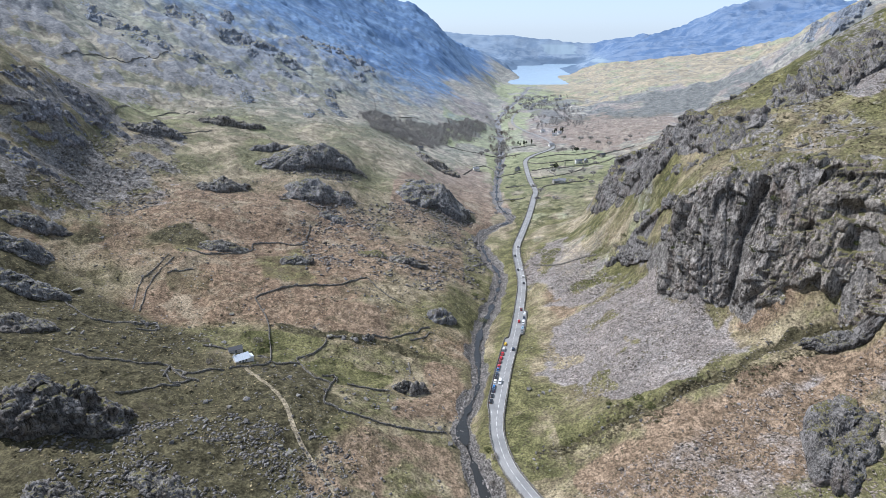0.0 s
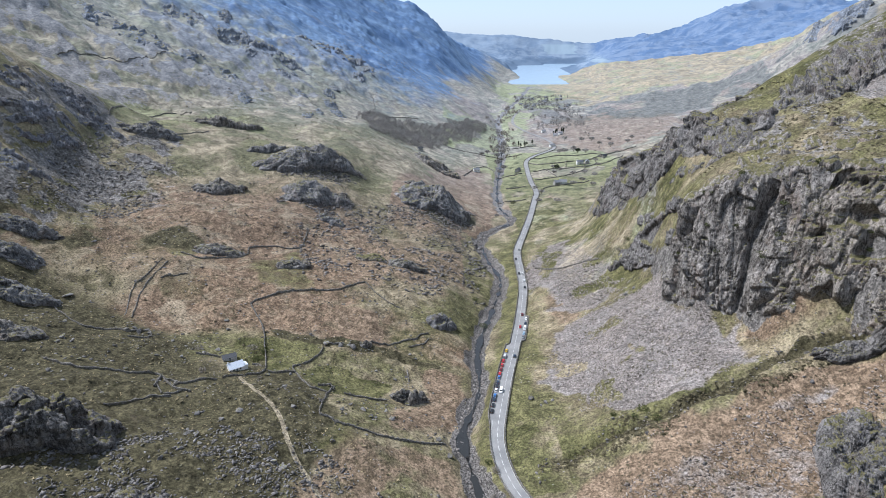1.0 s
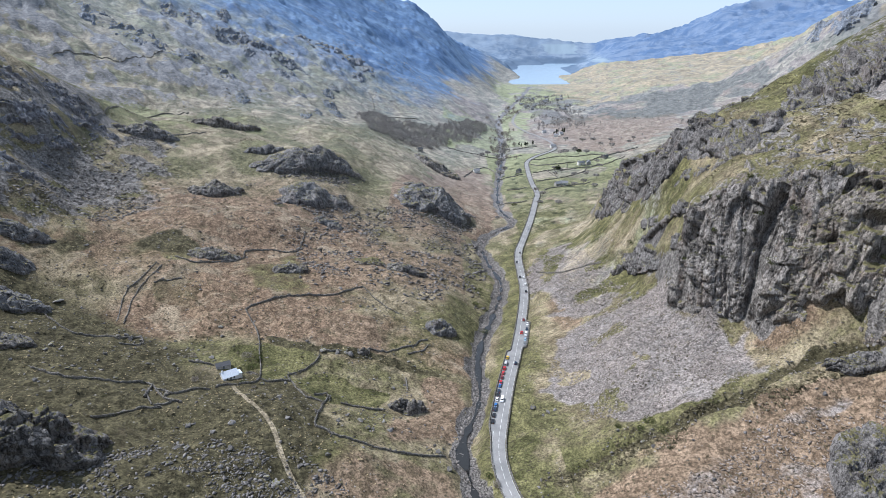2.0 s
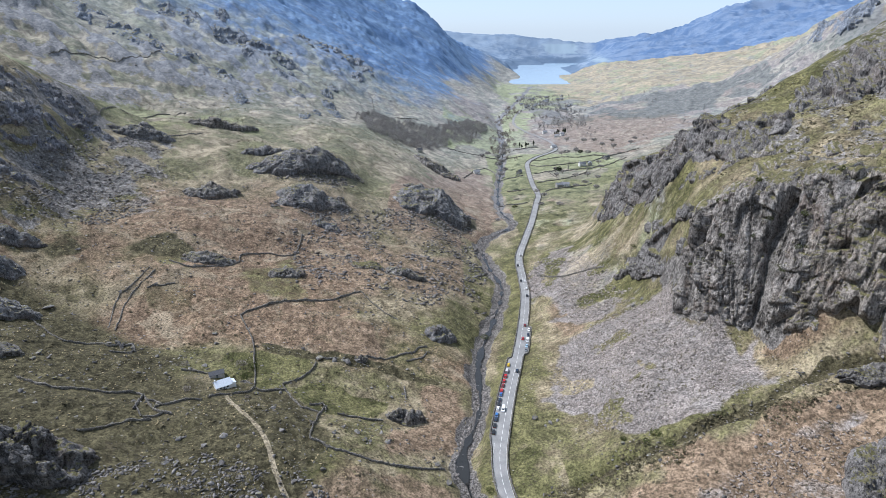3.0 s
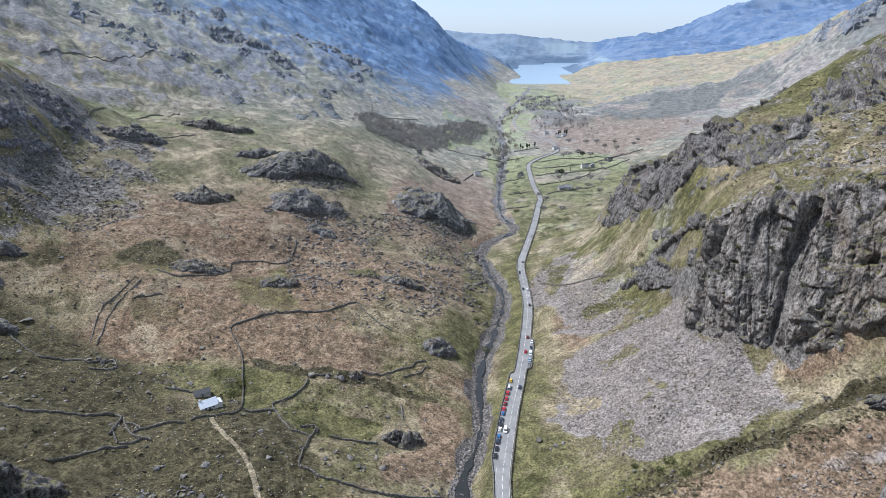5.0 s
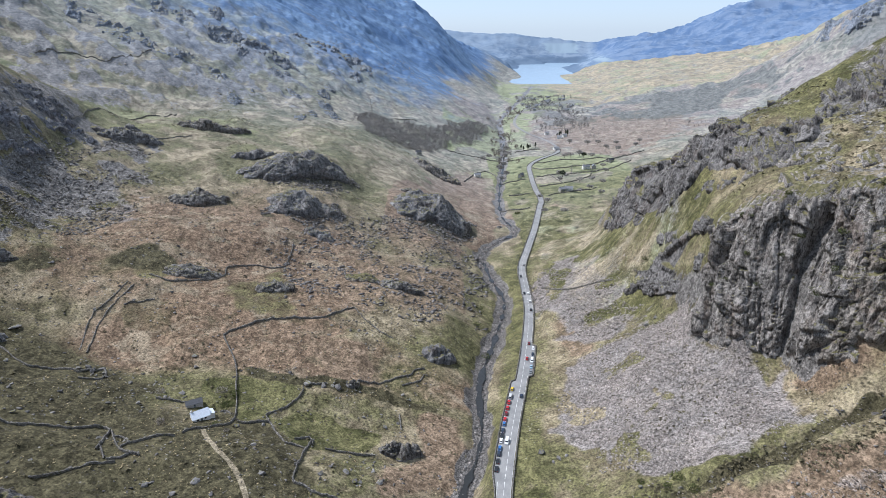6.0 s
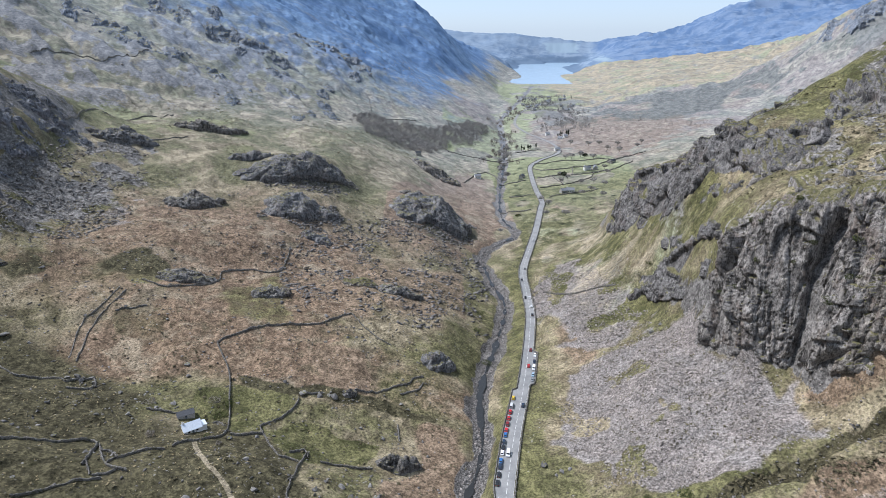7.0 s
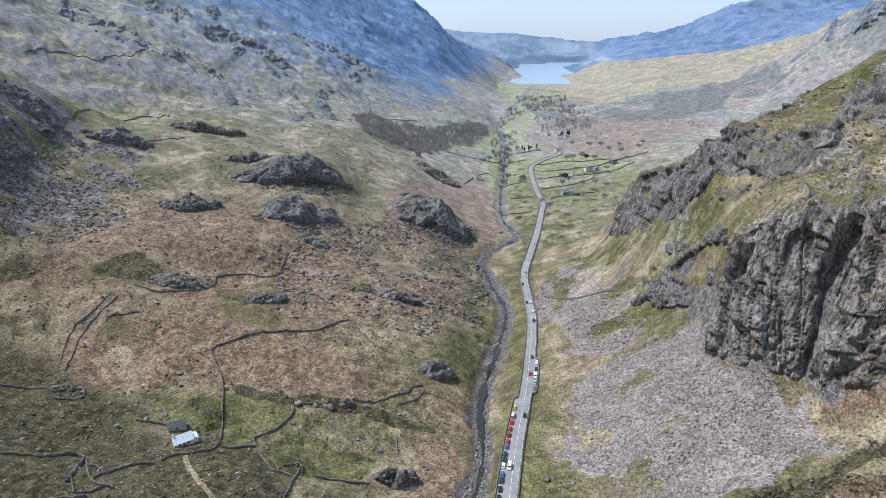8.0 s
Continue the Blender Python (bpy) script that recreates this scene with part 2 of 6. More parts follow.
def leaf_material(name, dark, light):
    k = Nodes(name, 0.85, 0.15)
    each = k.n.new("ShaderNodeNewGeometry").outputs["Random Per Island"]
    return k.done(k.shade(k.mix(each, dark, light), k.grey(k.ramp(k.noise(2.0, 3), 0.3, 0.7, 0.75, 1.2))))


def water_material(name, colour, rough, ripple, size):
    k = Nodes(name, rough, 0.5)
    k.b.inputs["IOR"].default_value = 1.33
    k.relief(k.noise(size, 3, 0.6), ripple, 0.2)
    return k.done(k.mix(k.noise(size * 6, 3), colour, tuple(c * 1.5 for c in colour)))


def distance_material():
    k = Nodes("distant_haze_blue", 1.0, 0.0)
    place = k.n.new("ShaderNodeSeparateXYZ")
    k.l.new(k.at, place.inputs[0])
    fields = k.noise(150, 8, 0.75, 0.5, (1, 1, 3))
    # shore, lowland and quarry colours all carry the blue of distance haze
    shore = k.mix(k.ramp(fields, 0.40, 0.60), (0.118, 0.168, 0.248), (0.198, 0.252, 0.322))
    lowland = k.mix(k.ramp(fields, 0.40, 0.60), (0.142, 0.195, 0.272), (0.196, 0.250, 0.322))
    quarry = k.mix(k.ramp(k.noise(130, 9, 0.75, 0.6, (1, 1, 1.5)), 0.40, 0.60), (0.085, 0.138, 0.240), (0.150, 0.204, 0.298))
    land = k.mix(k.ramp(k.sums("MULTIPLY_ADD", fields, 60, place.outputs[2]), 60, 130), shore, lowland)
    # second water beyond the neck of land, tinted on to fit the camera's view
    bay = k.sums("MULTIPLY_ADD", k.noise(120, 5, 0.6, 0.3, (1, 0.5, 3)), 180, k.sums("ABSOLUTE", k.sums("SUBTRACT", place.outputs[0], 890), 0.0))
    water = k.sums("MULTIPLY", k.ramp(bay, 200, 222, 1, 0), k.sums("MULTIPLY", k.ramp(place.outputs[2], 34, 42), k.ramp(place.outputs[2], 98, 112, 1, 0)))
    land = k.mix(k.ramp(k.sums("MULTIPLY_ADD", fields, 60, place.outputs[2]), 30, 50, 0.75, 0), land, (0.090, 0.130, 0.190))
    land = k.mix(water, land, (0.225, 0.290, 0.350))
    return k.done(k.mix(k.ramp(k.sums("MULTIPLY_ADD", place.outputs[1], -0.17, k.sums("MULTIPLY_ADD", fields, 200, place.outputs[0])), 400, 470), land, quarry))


DARK_STONE, BROWN_STONE = dark_stone_material(), brown_stone_material()
STONE, BOULDER, WALL, ASPHALT = stone_material(), boulder_material(), wall_material(), road_material()
TWIG = leaf_material("bare_twigs", (0.130, 0.112, 0.096), (0.310, 0.280, 0.245))
GORSE = leaf_material("gorse_green", (0.030, 0.042, 0.014), (0.085, 0.095, 0.030))
FIR = leaf_material("conifer_green", (0.016, 0.026, 0.016), (0.045, 0.058, 0.032))
BARK = plain("bark", (0.10, 0.085, 0.07), 0.9)
RIVER_WATER = water_material("river_water", (0.018, 0.018, 0.017), 0.25, 1.0, 1.2)
# lake base colour holds the sky's pale reflection; the water itself is dark
LAKE_WATER = water_material("lake_water", (0.200, 0.275, 0.350), 0.25, 0.5, 3.0)
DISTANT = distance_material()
LINE_PAINT = plain("road_paint", (0.62, 0.62, 0.60), 0.7, 0, 0.35, 0.8)
LIMEWASH = plain("limewash", (0.72, 0.72, 0.70), 0.85, 0, 0.18, 1.2)
SLATE = plain("slate", (0.19, 0.20, 0.22), 0.5, 0, 0.35, 1.0)
# cottage slate lightened so its base colour carries the sun's glint
GLINT_SLATE = plain("glint_pale_slate", (0.56, 0.61, 0.68), 0.4, 0, 0.15, 0.7)
DARK_ROOF = plain("dark_roofing", (0.055, 0.058, 0.066), 0.6, 0, 0.3, 0.8)
GREY_RENDER = plain("grey_render", (0.36, 0.35, 0.33), 0.9, 0, 0.3, 1.0)
TIMBER = plain("painted_timber", (0.10, 0.12, 0.14), 0.5)
PANE = plain("window_glass", (0.03, 0.035, 0.04), 0.08)
TYRE = plain("tyre_rubber", (0.02, 0.02, 0.02), 0.9)
RIM = plain("wheel_rim", (0.45, 0.45, 0.46), 0.35, 0.8)
HEADLIGHT = plain("headlight_glass", (0.7, 0.72, 0.75), 0.15)
TAILLIGHT = plain("tail_light", (0.35, 0.015, 0.012), 0.25)
PLATE = plain("plate_bar", (0.62, 0.58, 0.30), 0.5)
PAINTS = {"white": (0.74, 0.75, 0.76), "red": (0.42, 0.018, 0.022), "dark red": (0.17, 0.016, 0.02), "blue": (0.035, 0.13, 0.33), "pale blue": (0.28, 0.40, 0.50),
          "black": (0.018, 0.019, 0.022), "dark blue": (0.022, 0.035, 0.062), "grey": (0.20, 0.21, 0.22), "silver": (0.48, 0.49, 0.50), "yellow": (0.62, 0.42, 0.03)}
PAINT = {key: plain("car_paint_" + key.replace(" ", "_"), value, 0.25, 0.1, 0.08, 1.5) for key, value in PAINTS.items()}
HEATHER = leaf_material("heather", (0.052, 0.047, 0.030), (0.130, 0.112, 0.066))
DEAD_GRASS = leaf_material("dead_grass", (0.210, 0.165, 0.095), (0.400, 0.330, 0.200))
SCRUB = leaf_material("scrub", (0.130, 0.125, 0.085), (0.300, 0.285, 0.210))
MOOR_SCRUB = leaf_material("moor_scrub", (0.190, 0.162, 0.140), (0.310, 0.272, 0.240))
FAR_TWIG = leaf_material("grey_twigs", (0.165, 0.158, 0.155), (0.320, 0.305, 0.290))

# ---- relief of the valley ----
def lattice(ix, iy, iz, seed):
    h = (ix.astype(np.int64) * 374761393 + iy.astype(np.int64) * 668265263 + iz.astype(np.int64) * 2147483647 + seed * 974634777) & 0xFFFFFFFF
    h = ((h ^ (h >> 13)) * 1274126177) & 0xFFFFFFFF
    h = ((h ^ (h >> 15)) * 2246822519) & 0xFFFFFFFF
    return (h ^ (h >> 16)) & 0xFFFF


def noise2(x, y, seed=0):
    """Smooth value noise, about -1 to 1."""
    fx, fy = np.floor(x), np.floor(y)
    u, v = x - fx, y - fy
    ix, iy, zero = fx.astype(np.int64), fy.astype(np.int64), np.zeros(1, np.int64)
    u, v = u * u * u * (u * (u * 6 - 15) + 10), v * v * v * (v * (v * 6 - 15) + 10)
    a, b = lattice(ix, iy, zero, seed), lattice(ix + 1, iy, zero, seed)
    c, d = lattice(ix, iy + 1, zero, seed), lattice(ix + 1, iy + 1, zero, seed)
    return ((a + (b - a) * u) * (1 - v) + (c + (d - c) * u) * v) / 32767.5 - 1


def noise3(x, y, z, seed=0):
    fz = np.floor(z)
    w, iz = z - fz, fz.astype(np.int64)
    w = w * w * (3 - 2 * w)
    fx, fy = np.floor(x), np.floor(y)
    u, v = x - fx, y - fy
    ix, iy = fx.astype(np.int64), fy.astype(np.int64)
    u, v = u * u * (3 - 2 * u), v * v * (3 - 2 * v)
    total = 0
    for dz, part_w in ((0, 1 - w), (1, w)):
        a, b = lattice(ix, iy, iz + dz, seed), lattice(ix + 1, iy, iz + dz, seed)
        c, d = lattice(ix, iy + 1, iz + dz, seed), lattice(ix + 1, iy + 1, iz + dz, seed)
        total = total + ((a + (b - a) * u) * (1 - v) + (c + (d - c) * u) * v) * part_w
    return total / 32767.5 - 1


def fbm(x, y, size, octaves, seed=0, gain=0.5):
    total, amp = 0, 1.0
    for k in range(octaves):
        c, s = math.cos(0.6 * k + 0.3), math.sin(0.6 * k + 0.3)
        total = total + amp * noise2((x * c - y * s) / size + 17 * k, (x * s + y * c) / size, seed + k)
        size, amp = size / 2.03, amp * gain
    return total


def smooth(a, b, x):
    k = np.clip((x - a) / (b - a), 0, 1)
    return k * k * (3 - 2 * k)


def pchip(px, py, x):
    """Monotone cubic through the knots, straight beyond the ends."""
    px, py = np.array(px, float), np.array(py, float)
    h = np.diff(px)
    d = np.diff(py) / h
    m = np.zeros(len(px))
    same = d[:-1] * d[1:] > 0
    m[1:-1][same] = (3 * (h[:-1] + h[1:]) / ((2 * h[1:] + h[:-1]) / np.where(d[:-1] == 0, 1, d[:-1]) + (h[1:] + 2 * h[:-1]) / np.where(d[1:] == 0, 1, d[1:])))[same]
    m[0], m[-1] = d[0], d[-1]
    i = np.clip(np.searchsorted(px, x) - 1, 0, len(h) - 1)
    s = (x - px[i]) / h[i]
    inside = np.clip(s, 0, 1)
    a, b, c = inside ** 2 * (3 - 2 * inside), inside * (1 - inside) ** 2, inside ** 2 * (inside - 1)
    return py[i] * (1 - a) + py[i + 1] * a + h[i] * (m[i] * b + m[i + 1] * c) + np.where(s < 0, s, np.where(s > 1, s - 1, 0)) * h[i] * np.where(s < 0, m[0], m[-1])


def spline(points, step):
    """A smooth line through plan points, as an array of places every step metres or so."""
    p = np.array(points, float)
    p = np.vstack([2 * p[0] - p[1], p, 2 * p[-1] - p[-2]])
    out = []
    for a, b, c, d in zip(p, p[1:], p[2:], p[3:]):
        n = max(2, int(np.linalg.norm((c - b)[:2]) / step))
        t = np.linspace(0, 1, n, endpoint=False)[:, None]
        out.append(0.5 * (2 * b + (c - a) * t + (2 * a - 5 * b + 4 * c - d) * t ** 2 + (3 * b - a - 3 * c + d) * t ** 3))
    out.append(p[-2:-1])
    return np.vstack(out)


def to_line(x, y, line):
    """Distance from each place to a polyline, how far along it the nearest place lies (0 to 1), and the side (plus: right)."""
    line = np.array([p[:2] for p in line], float)
    n = len(line) - 1
    order = np.argsort(line[:, 1])
    off = x - np.interp(y, line[order, 1], line[order, 0])
    best, along, side = np.full(x.shape, 1e9), np.zeros(x.shape), np.sign(off)
    reach = 150.0
    lo, hi = line.min(0) - reach, line.max(0) + reach
    near = np.nonzero((x > lo[0]) & (x < hi[0]) & (y > lo[1]) & (y < hi[1]) & (np.abs(off) < 400))[0]
    near = near[np.argsort(y[near])]
    ys = y[near]
    for k in range(n):
        (ax, ay), (bx, by) = line[k], line[k + 1]
        i, j = np.searchsorted(ys, min(ay, by) - reach), np.searchsorted(ys, max(ay, by) + reach)
        if i == j:
            continue
        who = near[i:j]
        px, py = x[who] - ax, y[who] - ay
        dx, dy = bx - ax, by - ay
        t = np.clip((px * dx + py * dy) / (dx * dx + dy * dy), 0, 1)
        q = (px - t * dx) ** 2 + (py - t * dy) ** 2
        nearer = q < best[who]
        if not nearer.any():
            continue
        won = who[nearer]
        best[won], along[won], side[won] = q[nearer], (k + t[nearer]) / n, np.sign(px * dy - py * dx)[nearer]
    return np.sqrt(best), along, side


# cross-sections of the valley: distance down the valley, then (offset, height)
SECTIONS = {
    -400: [(-900, 420), (-400, 190), (-200, 90), (-80, 40), (10, 18), (60, 20), (150, 60), (300, 150), (800, 400)],
    100: [(-900, 420), (-400, 130), (-250, 64), (-150, 42), (-70, 26), (-20, 8), (10, -5), (45, 0), (90, 12), (150, 34), (200, 72), (300, 130), (800, 400)],
    200: [(-900, 400), (-400, 118), (-250, 56), (-150, 36), (-70, 21), (-20, 2), (14, -9), (42, -4), (72, 3), (108, 20), (150, 30), (200, 62), (230, 100), (270, 128), (400, 190), (800, 400)],
    260: [(-900, 400), (-400, 120), (-250, 46), (-145, 24), (-70, 14), (-25, -1), (14, -12), (32, -7), (58, -4), (100, 14), (148, 36), (172, 50), (192, 66), (206, 112), (262, 138), (330, 170), (450, 225), (800, 400)],
    310: [(-900, 400), (-420, 130), (-300, 60), (-190, 20), (-123, 8), (-60, 0), (-18, -10), (18, -16), (36, -11), (56, -9), (100, 8), (140, 32), (164, 45), (174, 84), (194, 122), (258, 146), (330, 176), (450, 225), (800, 400)],
    350: [(-900, 400), (-420, 130), (-320, 70), (-250, 28), (-190, 15), (-123, 10), (-60, 2), (-10, -12), (24, -19), (45, -14), (81, -9), (116, 14), (143, 38), (152, 78), (170, 112), (212, 133), (258, 152), (330, 184), (450, 235), (800, 420)],
    430: [(-900, 400), (-450, 150), (-342, 80), (-282, 49), (-214, 33), (-100, 14), (-60, 6), (0, -6), (33, -24), (60, -19), (90, -10), (136, 12), (150, 34), (168, 84), (190, 119), (230, 148), (271, 170), (307, 192), (420, 240), (800, 420)],
    480: [(-900, 400), (-455, 175), (-360, 105), (-296, 52), (-205, 38), (-140, 22), (-107, 15), (-60, 7), (0, -6), (45, -26), (68, -21), (97, -10), (137, 12), (158, 42), (175, 86), (192, 112), (209, 134), (230, 145), (260, 165), (293, 186), (330, 210), (450, 260), (800, 420)],
    520: [(-900, 400), (-460, 200), (-394, 125), (-310, 54), (-200, 42), (-136, 24), (-107, 13), (-60, 6), (0, -7), (52, -27), (74, -22), (104, -9), (136, 12), (162, 46), (190, 90), (204, 112), (250, 132), (320, 160), (450, 200), (800, 350)],
    600: [(-900, 420), (-520, 230), (-440, 188), (-390, 138), (-340, 78), (-225, 46), (-136, 32), (-60, 6), (-10, -6), (46, -29), (79, -24), (120, -12), (162, 17), (172, 54), (186, 70), (250, 74), (320, 80), (500, 120), (800, 260)],
    700: [(-900, 330), (-560, 180), (-430, 145), (-370, 95), (-320, 80), (-225, 58), (-135, 44), (-70, 16), (-15, 0), (40, -24), (68, -30), (104, -24), (150, -17), (200, -4), (260, 8), (350, 20), (500, 45), (800, 130)],
    880: [(-1000, 330), (-572, 145), (-405, 82), (-300, 76), (-200, 64), (-133, 50), (-60, 22), (20, -18), (84, -30), (137, -24), (200, -16), (309, 4), (500, 30), (900, 160)],
    1080: [(-1000, 400), (-700, 260), (-560, 187), (-460, 148), (-345, 98), (-244, 68), (-120, 36), (-35, -2), (40, -20), (105, -30), (160, -24), (288, -17), (400, 6), (630, 50), (1000, 170)],
    1300: [(-1000, 430), (-600, 255), (-464, 198), (-348, 148), (-224, 98), (-147, 54), (-60, 22), (20, -2), (60, -14), (125, -30), (218, -24), (320, -18), (475, 0), (640, 20), (800, 50), (1000, 130), (1300, 260)],
    1600: [(-1000, 520), (-500, 285), (-319, 197), (-200, 140), (-98, 88), (0, 44), (60, 14), (107, -8), (148, -30), (182, -24), (350, -16), (626, 10), (800, 50), (880, 105), (938, 155), (1000, 225), (1200, 300), (1800, 480)],
    2000: [(-1000, 640), (-400, 270), (-214, 152), (-100, 92), (0, 46), (100, 10), (180, -15), (250, -26), (420, -22), (600, 8), (705, 34), (900, 60), (1100, 110), (1500, 240), (2000, 400)],
    2600: [(-900, 620), (-193, 318), (-56, 244), (38, 156), (110, 86), (160, 41), (225, -10), (260, -22), (420, -22), (560, -22), (640, -10), (754, 10), (1000, 40), (1252, 68), (1500, 140), (1788, 240), (2600, 430)],
    2720: [(-900, 580), (-193, 310), (-30, 200), (60, 120), (140, 50), (215, 4), (270, -20), (330, -24.5), (420, -25), (560, -24.5), (640, -12), (754, 8), (1000, 42), (1252, 68), (1500, 135), (1788, 225), (2600, 425)],
    2900: [(-900, 520), (-200, 300), (0, 165), (160, 50), (270, -8), (340, -34), (540, -34), (620, -14), (800, 10), (1200, 66), (1500, 116), (1800, 200), (2600, 420)],
    3600: [(-900, 300), (0, 150), (250, 70), (380, 0), (430, -34), (700, -34), (740, -20), (860, 30), (1200, 70), (1600, 120), (2200, 260), (3000, 420)],
    4250: [(-900, 110), (200, 40), (430, 0), (560, -34), (870, -34), (920, -16), (1050, 50), (1350, 130), (1600, 170), (1850, 310), (2250, 390), (2700, 340), (3400, 420)],
    # far shore and hills pulled in and raised to fit the camera's view
    4520: [(-900, 60), (400, 24), (690, -6), (760, -34), (960, -34), (1040, 4), (1300, 110), (1650, 190), (1900, 300), (2250, 380), (2700, 340), (3400, 420)],
    4620: [(-900, 100), (300, 66), (700, 16), (900, -4), (1060, 10), (1300, 120), (1650, 192), (1900, 305), (2250, 385), (2700, 340), (3400, 420)],
    4900: [(-900, 196), (0, 190), (420, 176), (700, 158), (1000, 146), (1300, 165), (1650, 205), (1900, 320), (2250, 400), (2700, 340), (3400, 420)],
}
STATIONS = np.array(sorted(SECTIONS), float)

ROAD = spline([(64, 150), (50, 190), (41, 213), (33, 234), (29.5, 256), (30, 277), (35, 306), (42, 341), (52, 385), (62.5, 438), (72.5, 499), (75.5, 545), (79, 598), (93, 656), (110, 724),
               (128, 807), (136, 846), (137, 908), (142, 989), (150, 1062), (173, 1114), (221, 1188), (227, 1267), (212, 1340), (190, 1422), (180, 1565), (230, 1800), (330, 2000)], 9.0)
RIVER = spline([(35, 120), (28, 180), (20, 222), (14, 255), (11, 282), (23, 330), (26, 394), (42, 461), (55, 529), (47, 587), (44, 652), (67, 696), (88, 724), (77, 799), (87, 933), (104, 1064),
                (128, 1300), (146, 1600), (190, 1800), (280, 2200), (380, 2640)], 9.0)
ROAD_RISE = [(100, 6), (213, -4), (253, -7), (303, -10.5), (340, -13), (384, -16), (438, -19), (501, -22), (598, -24), (2200, -24)]

RIB = spline([(41, 236), (50, 243), (69, 249), (80, 252), (93, 252), (111, 257), (126, 257), (144, 258), (166, 262), (184, 260), (200, 250)], 5.0)


def road_height(y):
    return pchip([p[0] for p in ROAD_RISE], [p[1] for p in ROAD_RISE], y)


def loft(x, y):
    i = np.clip(np.searchsorted(STATIONS, y) - 1, 0, len(STATIONS) - 2)
    h = np.zeros((4, len(x)))
    for k, station in enumerate(STATIONS):
        for row, shift in enumerate((-1, 0, 1, 2)):
            who = np.nonzero(np.clip(i + shift, 0, len(STATIONS) - 1) == k)[0]
            if len(who):
                h[row, who] = pchip([q[0] for q in SECTIONS[station]], [q[1] for q in SECTIONS[station]], x[who])
    lo, hi = np.maximum(i - 1, 0), np.minimum(i + 2, len(STATIONS) - 1)
    gap = STATIONS[i + 1] - STATIONS[i]
    s = np.clip((y - STATIONS[i]) / gap, 0, 1)
    ma = (h[2] - h[0]) / (STATIONS[i + 1] - STATIONS[lo]) * gap
    mb = (h[3] - h[1]) / (STATIONS[hi] - STATIONS[i]) * gap
    return h[1] * (1 + 2 * s) * (1 - s) ** 2 + ma * s * (1 - s) ** 2 + h[2] * s * s * (3 - 2 * s) + mb * s * s * (s - 1)


MOUNDS = [(-154, 712, 62, 40, 25, 11), (-138, 622, 34, 26, 10, 7), (-20, 712, 50, 38, 15, 12), (-20, 318, 16, 12, 10, 1.5)]


def ribs_of(x, y):
    """Rock ribs that slant down the mountain flank: high along their crests."""
    return 0.5 - np.abs(fbm(0.55 * x + 0.84 * y, 0.30 * (0.84 * x - 0.55 * y), 120, 5, 41, 0.58)) + 0.25 * fbm(x, y, 60, 3, 47)


def relief(x, y):
    """Height of the ground at plan places (arrays)."""
    x, y = np.asarray(x, float), np.asarray(y, float)
    shape = x.shape
    x, y = x.ravel(), y.ravel()
    wx = x + 5 * fbm(x, y, 45, 2, 5) * smooth(60, 200, np.abs(x - 40))
    z = loft(wx, y)
    road, along, side = to_line(x, y, ROAD)
    river, _, _ = to_line(x, y, RIVER)
    floor = np.minimum(smooth(4, 90, road), smooth(3, 60, river))
    far = smooth(700, 2200, y)
    bare = smooth(2200, 2500, y) * smooth(-8, -18, z)
    z = z + floor * (1 - bare) * (3.2 * fbm(x, y, 60, 3, 11) + far * 9 * fbm(x, y, 240, 4, 31) + far * smooth(250, 400, x) * 7 * (0.5 - np.abs(fbm(x, y, 110, 4, 33))))
    # gullies and rock ribs running down the far flanks
    flank = smooth(30, 120, z) * smooth(600, 1100, y) * (y < 4300)
    crest = ribs_of(x, y)
    z = z + flank * (8 * crest + 5 * smooth(0.25, 0.40, crest) + 1.6 * fbm(x, y, 18, 4, 43, 0.6) + smooth(1300, 1900, y) * 26 * (0.5 - np.abs(fbm(0.4 * x + 0.9 * y, 0.2 * (0.9 * x - 0.4 * y), 190, 4, 45))))
    for mx, my, along, across, turn, high in MOUNDS:
        c, s = math.cos(radians(turn)), math.sin(radians(turn))
        u, v = ((x - mx) * c + (y - my) * s) / along, ((y - my) * c - (x - mx) * s) / across
        z = z + high * np.exp(-(u * u + v * v))
    # broken ground: hummocks and small rock steps
    near = 1 - smooth(1300, 2600, y)
    lump = fbm(x, y, 16, 4, 21)
    z = z + floor * near * (0.9 * lump + 0.9 * np.abs(fbm(x, y, 9, 3, 23)))
    away = smooth(4300, 4750, y + 0.25 * x)
    z = z + away * smooth(0, 60, z) * (6 * fbm(x, y * 2, 260, 4, 61) + 60 * smooth(0, 500, x - 0.17 * y - 300) * (0.35 - np.abs(fbm(x + 0.5 * y, 0.8 * y, 330, 5, 63))))
    # river bed and road bench
    z = z - 2.2 * (1 - smooth(4.5, 11.0, river + 2.2 * fbm(x, y, 12, 2, 55))) * (y < 2700)
    gully, _, _ = to_line(x, y, RIB)
    z = z - 3.4 * (1 - smooth(0.4, 5.5, gully + 1.6 * lump)) * smooth(46, 70, x)
    wider = np.clip((y - 650) / 45, 0, 22)
    bench = (1 - smooth(5.5 + wider, 12 + 2 * wider, road)) * (y < 2100)
    z = z * (1 - bench) + (road_height(y) - 0.35 - 0.03 * wider) * bench
    return z.reshape(shape)


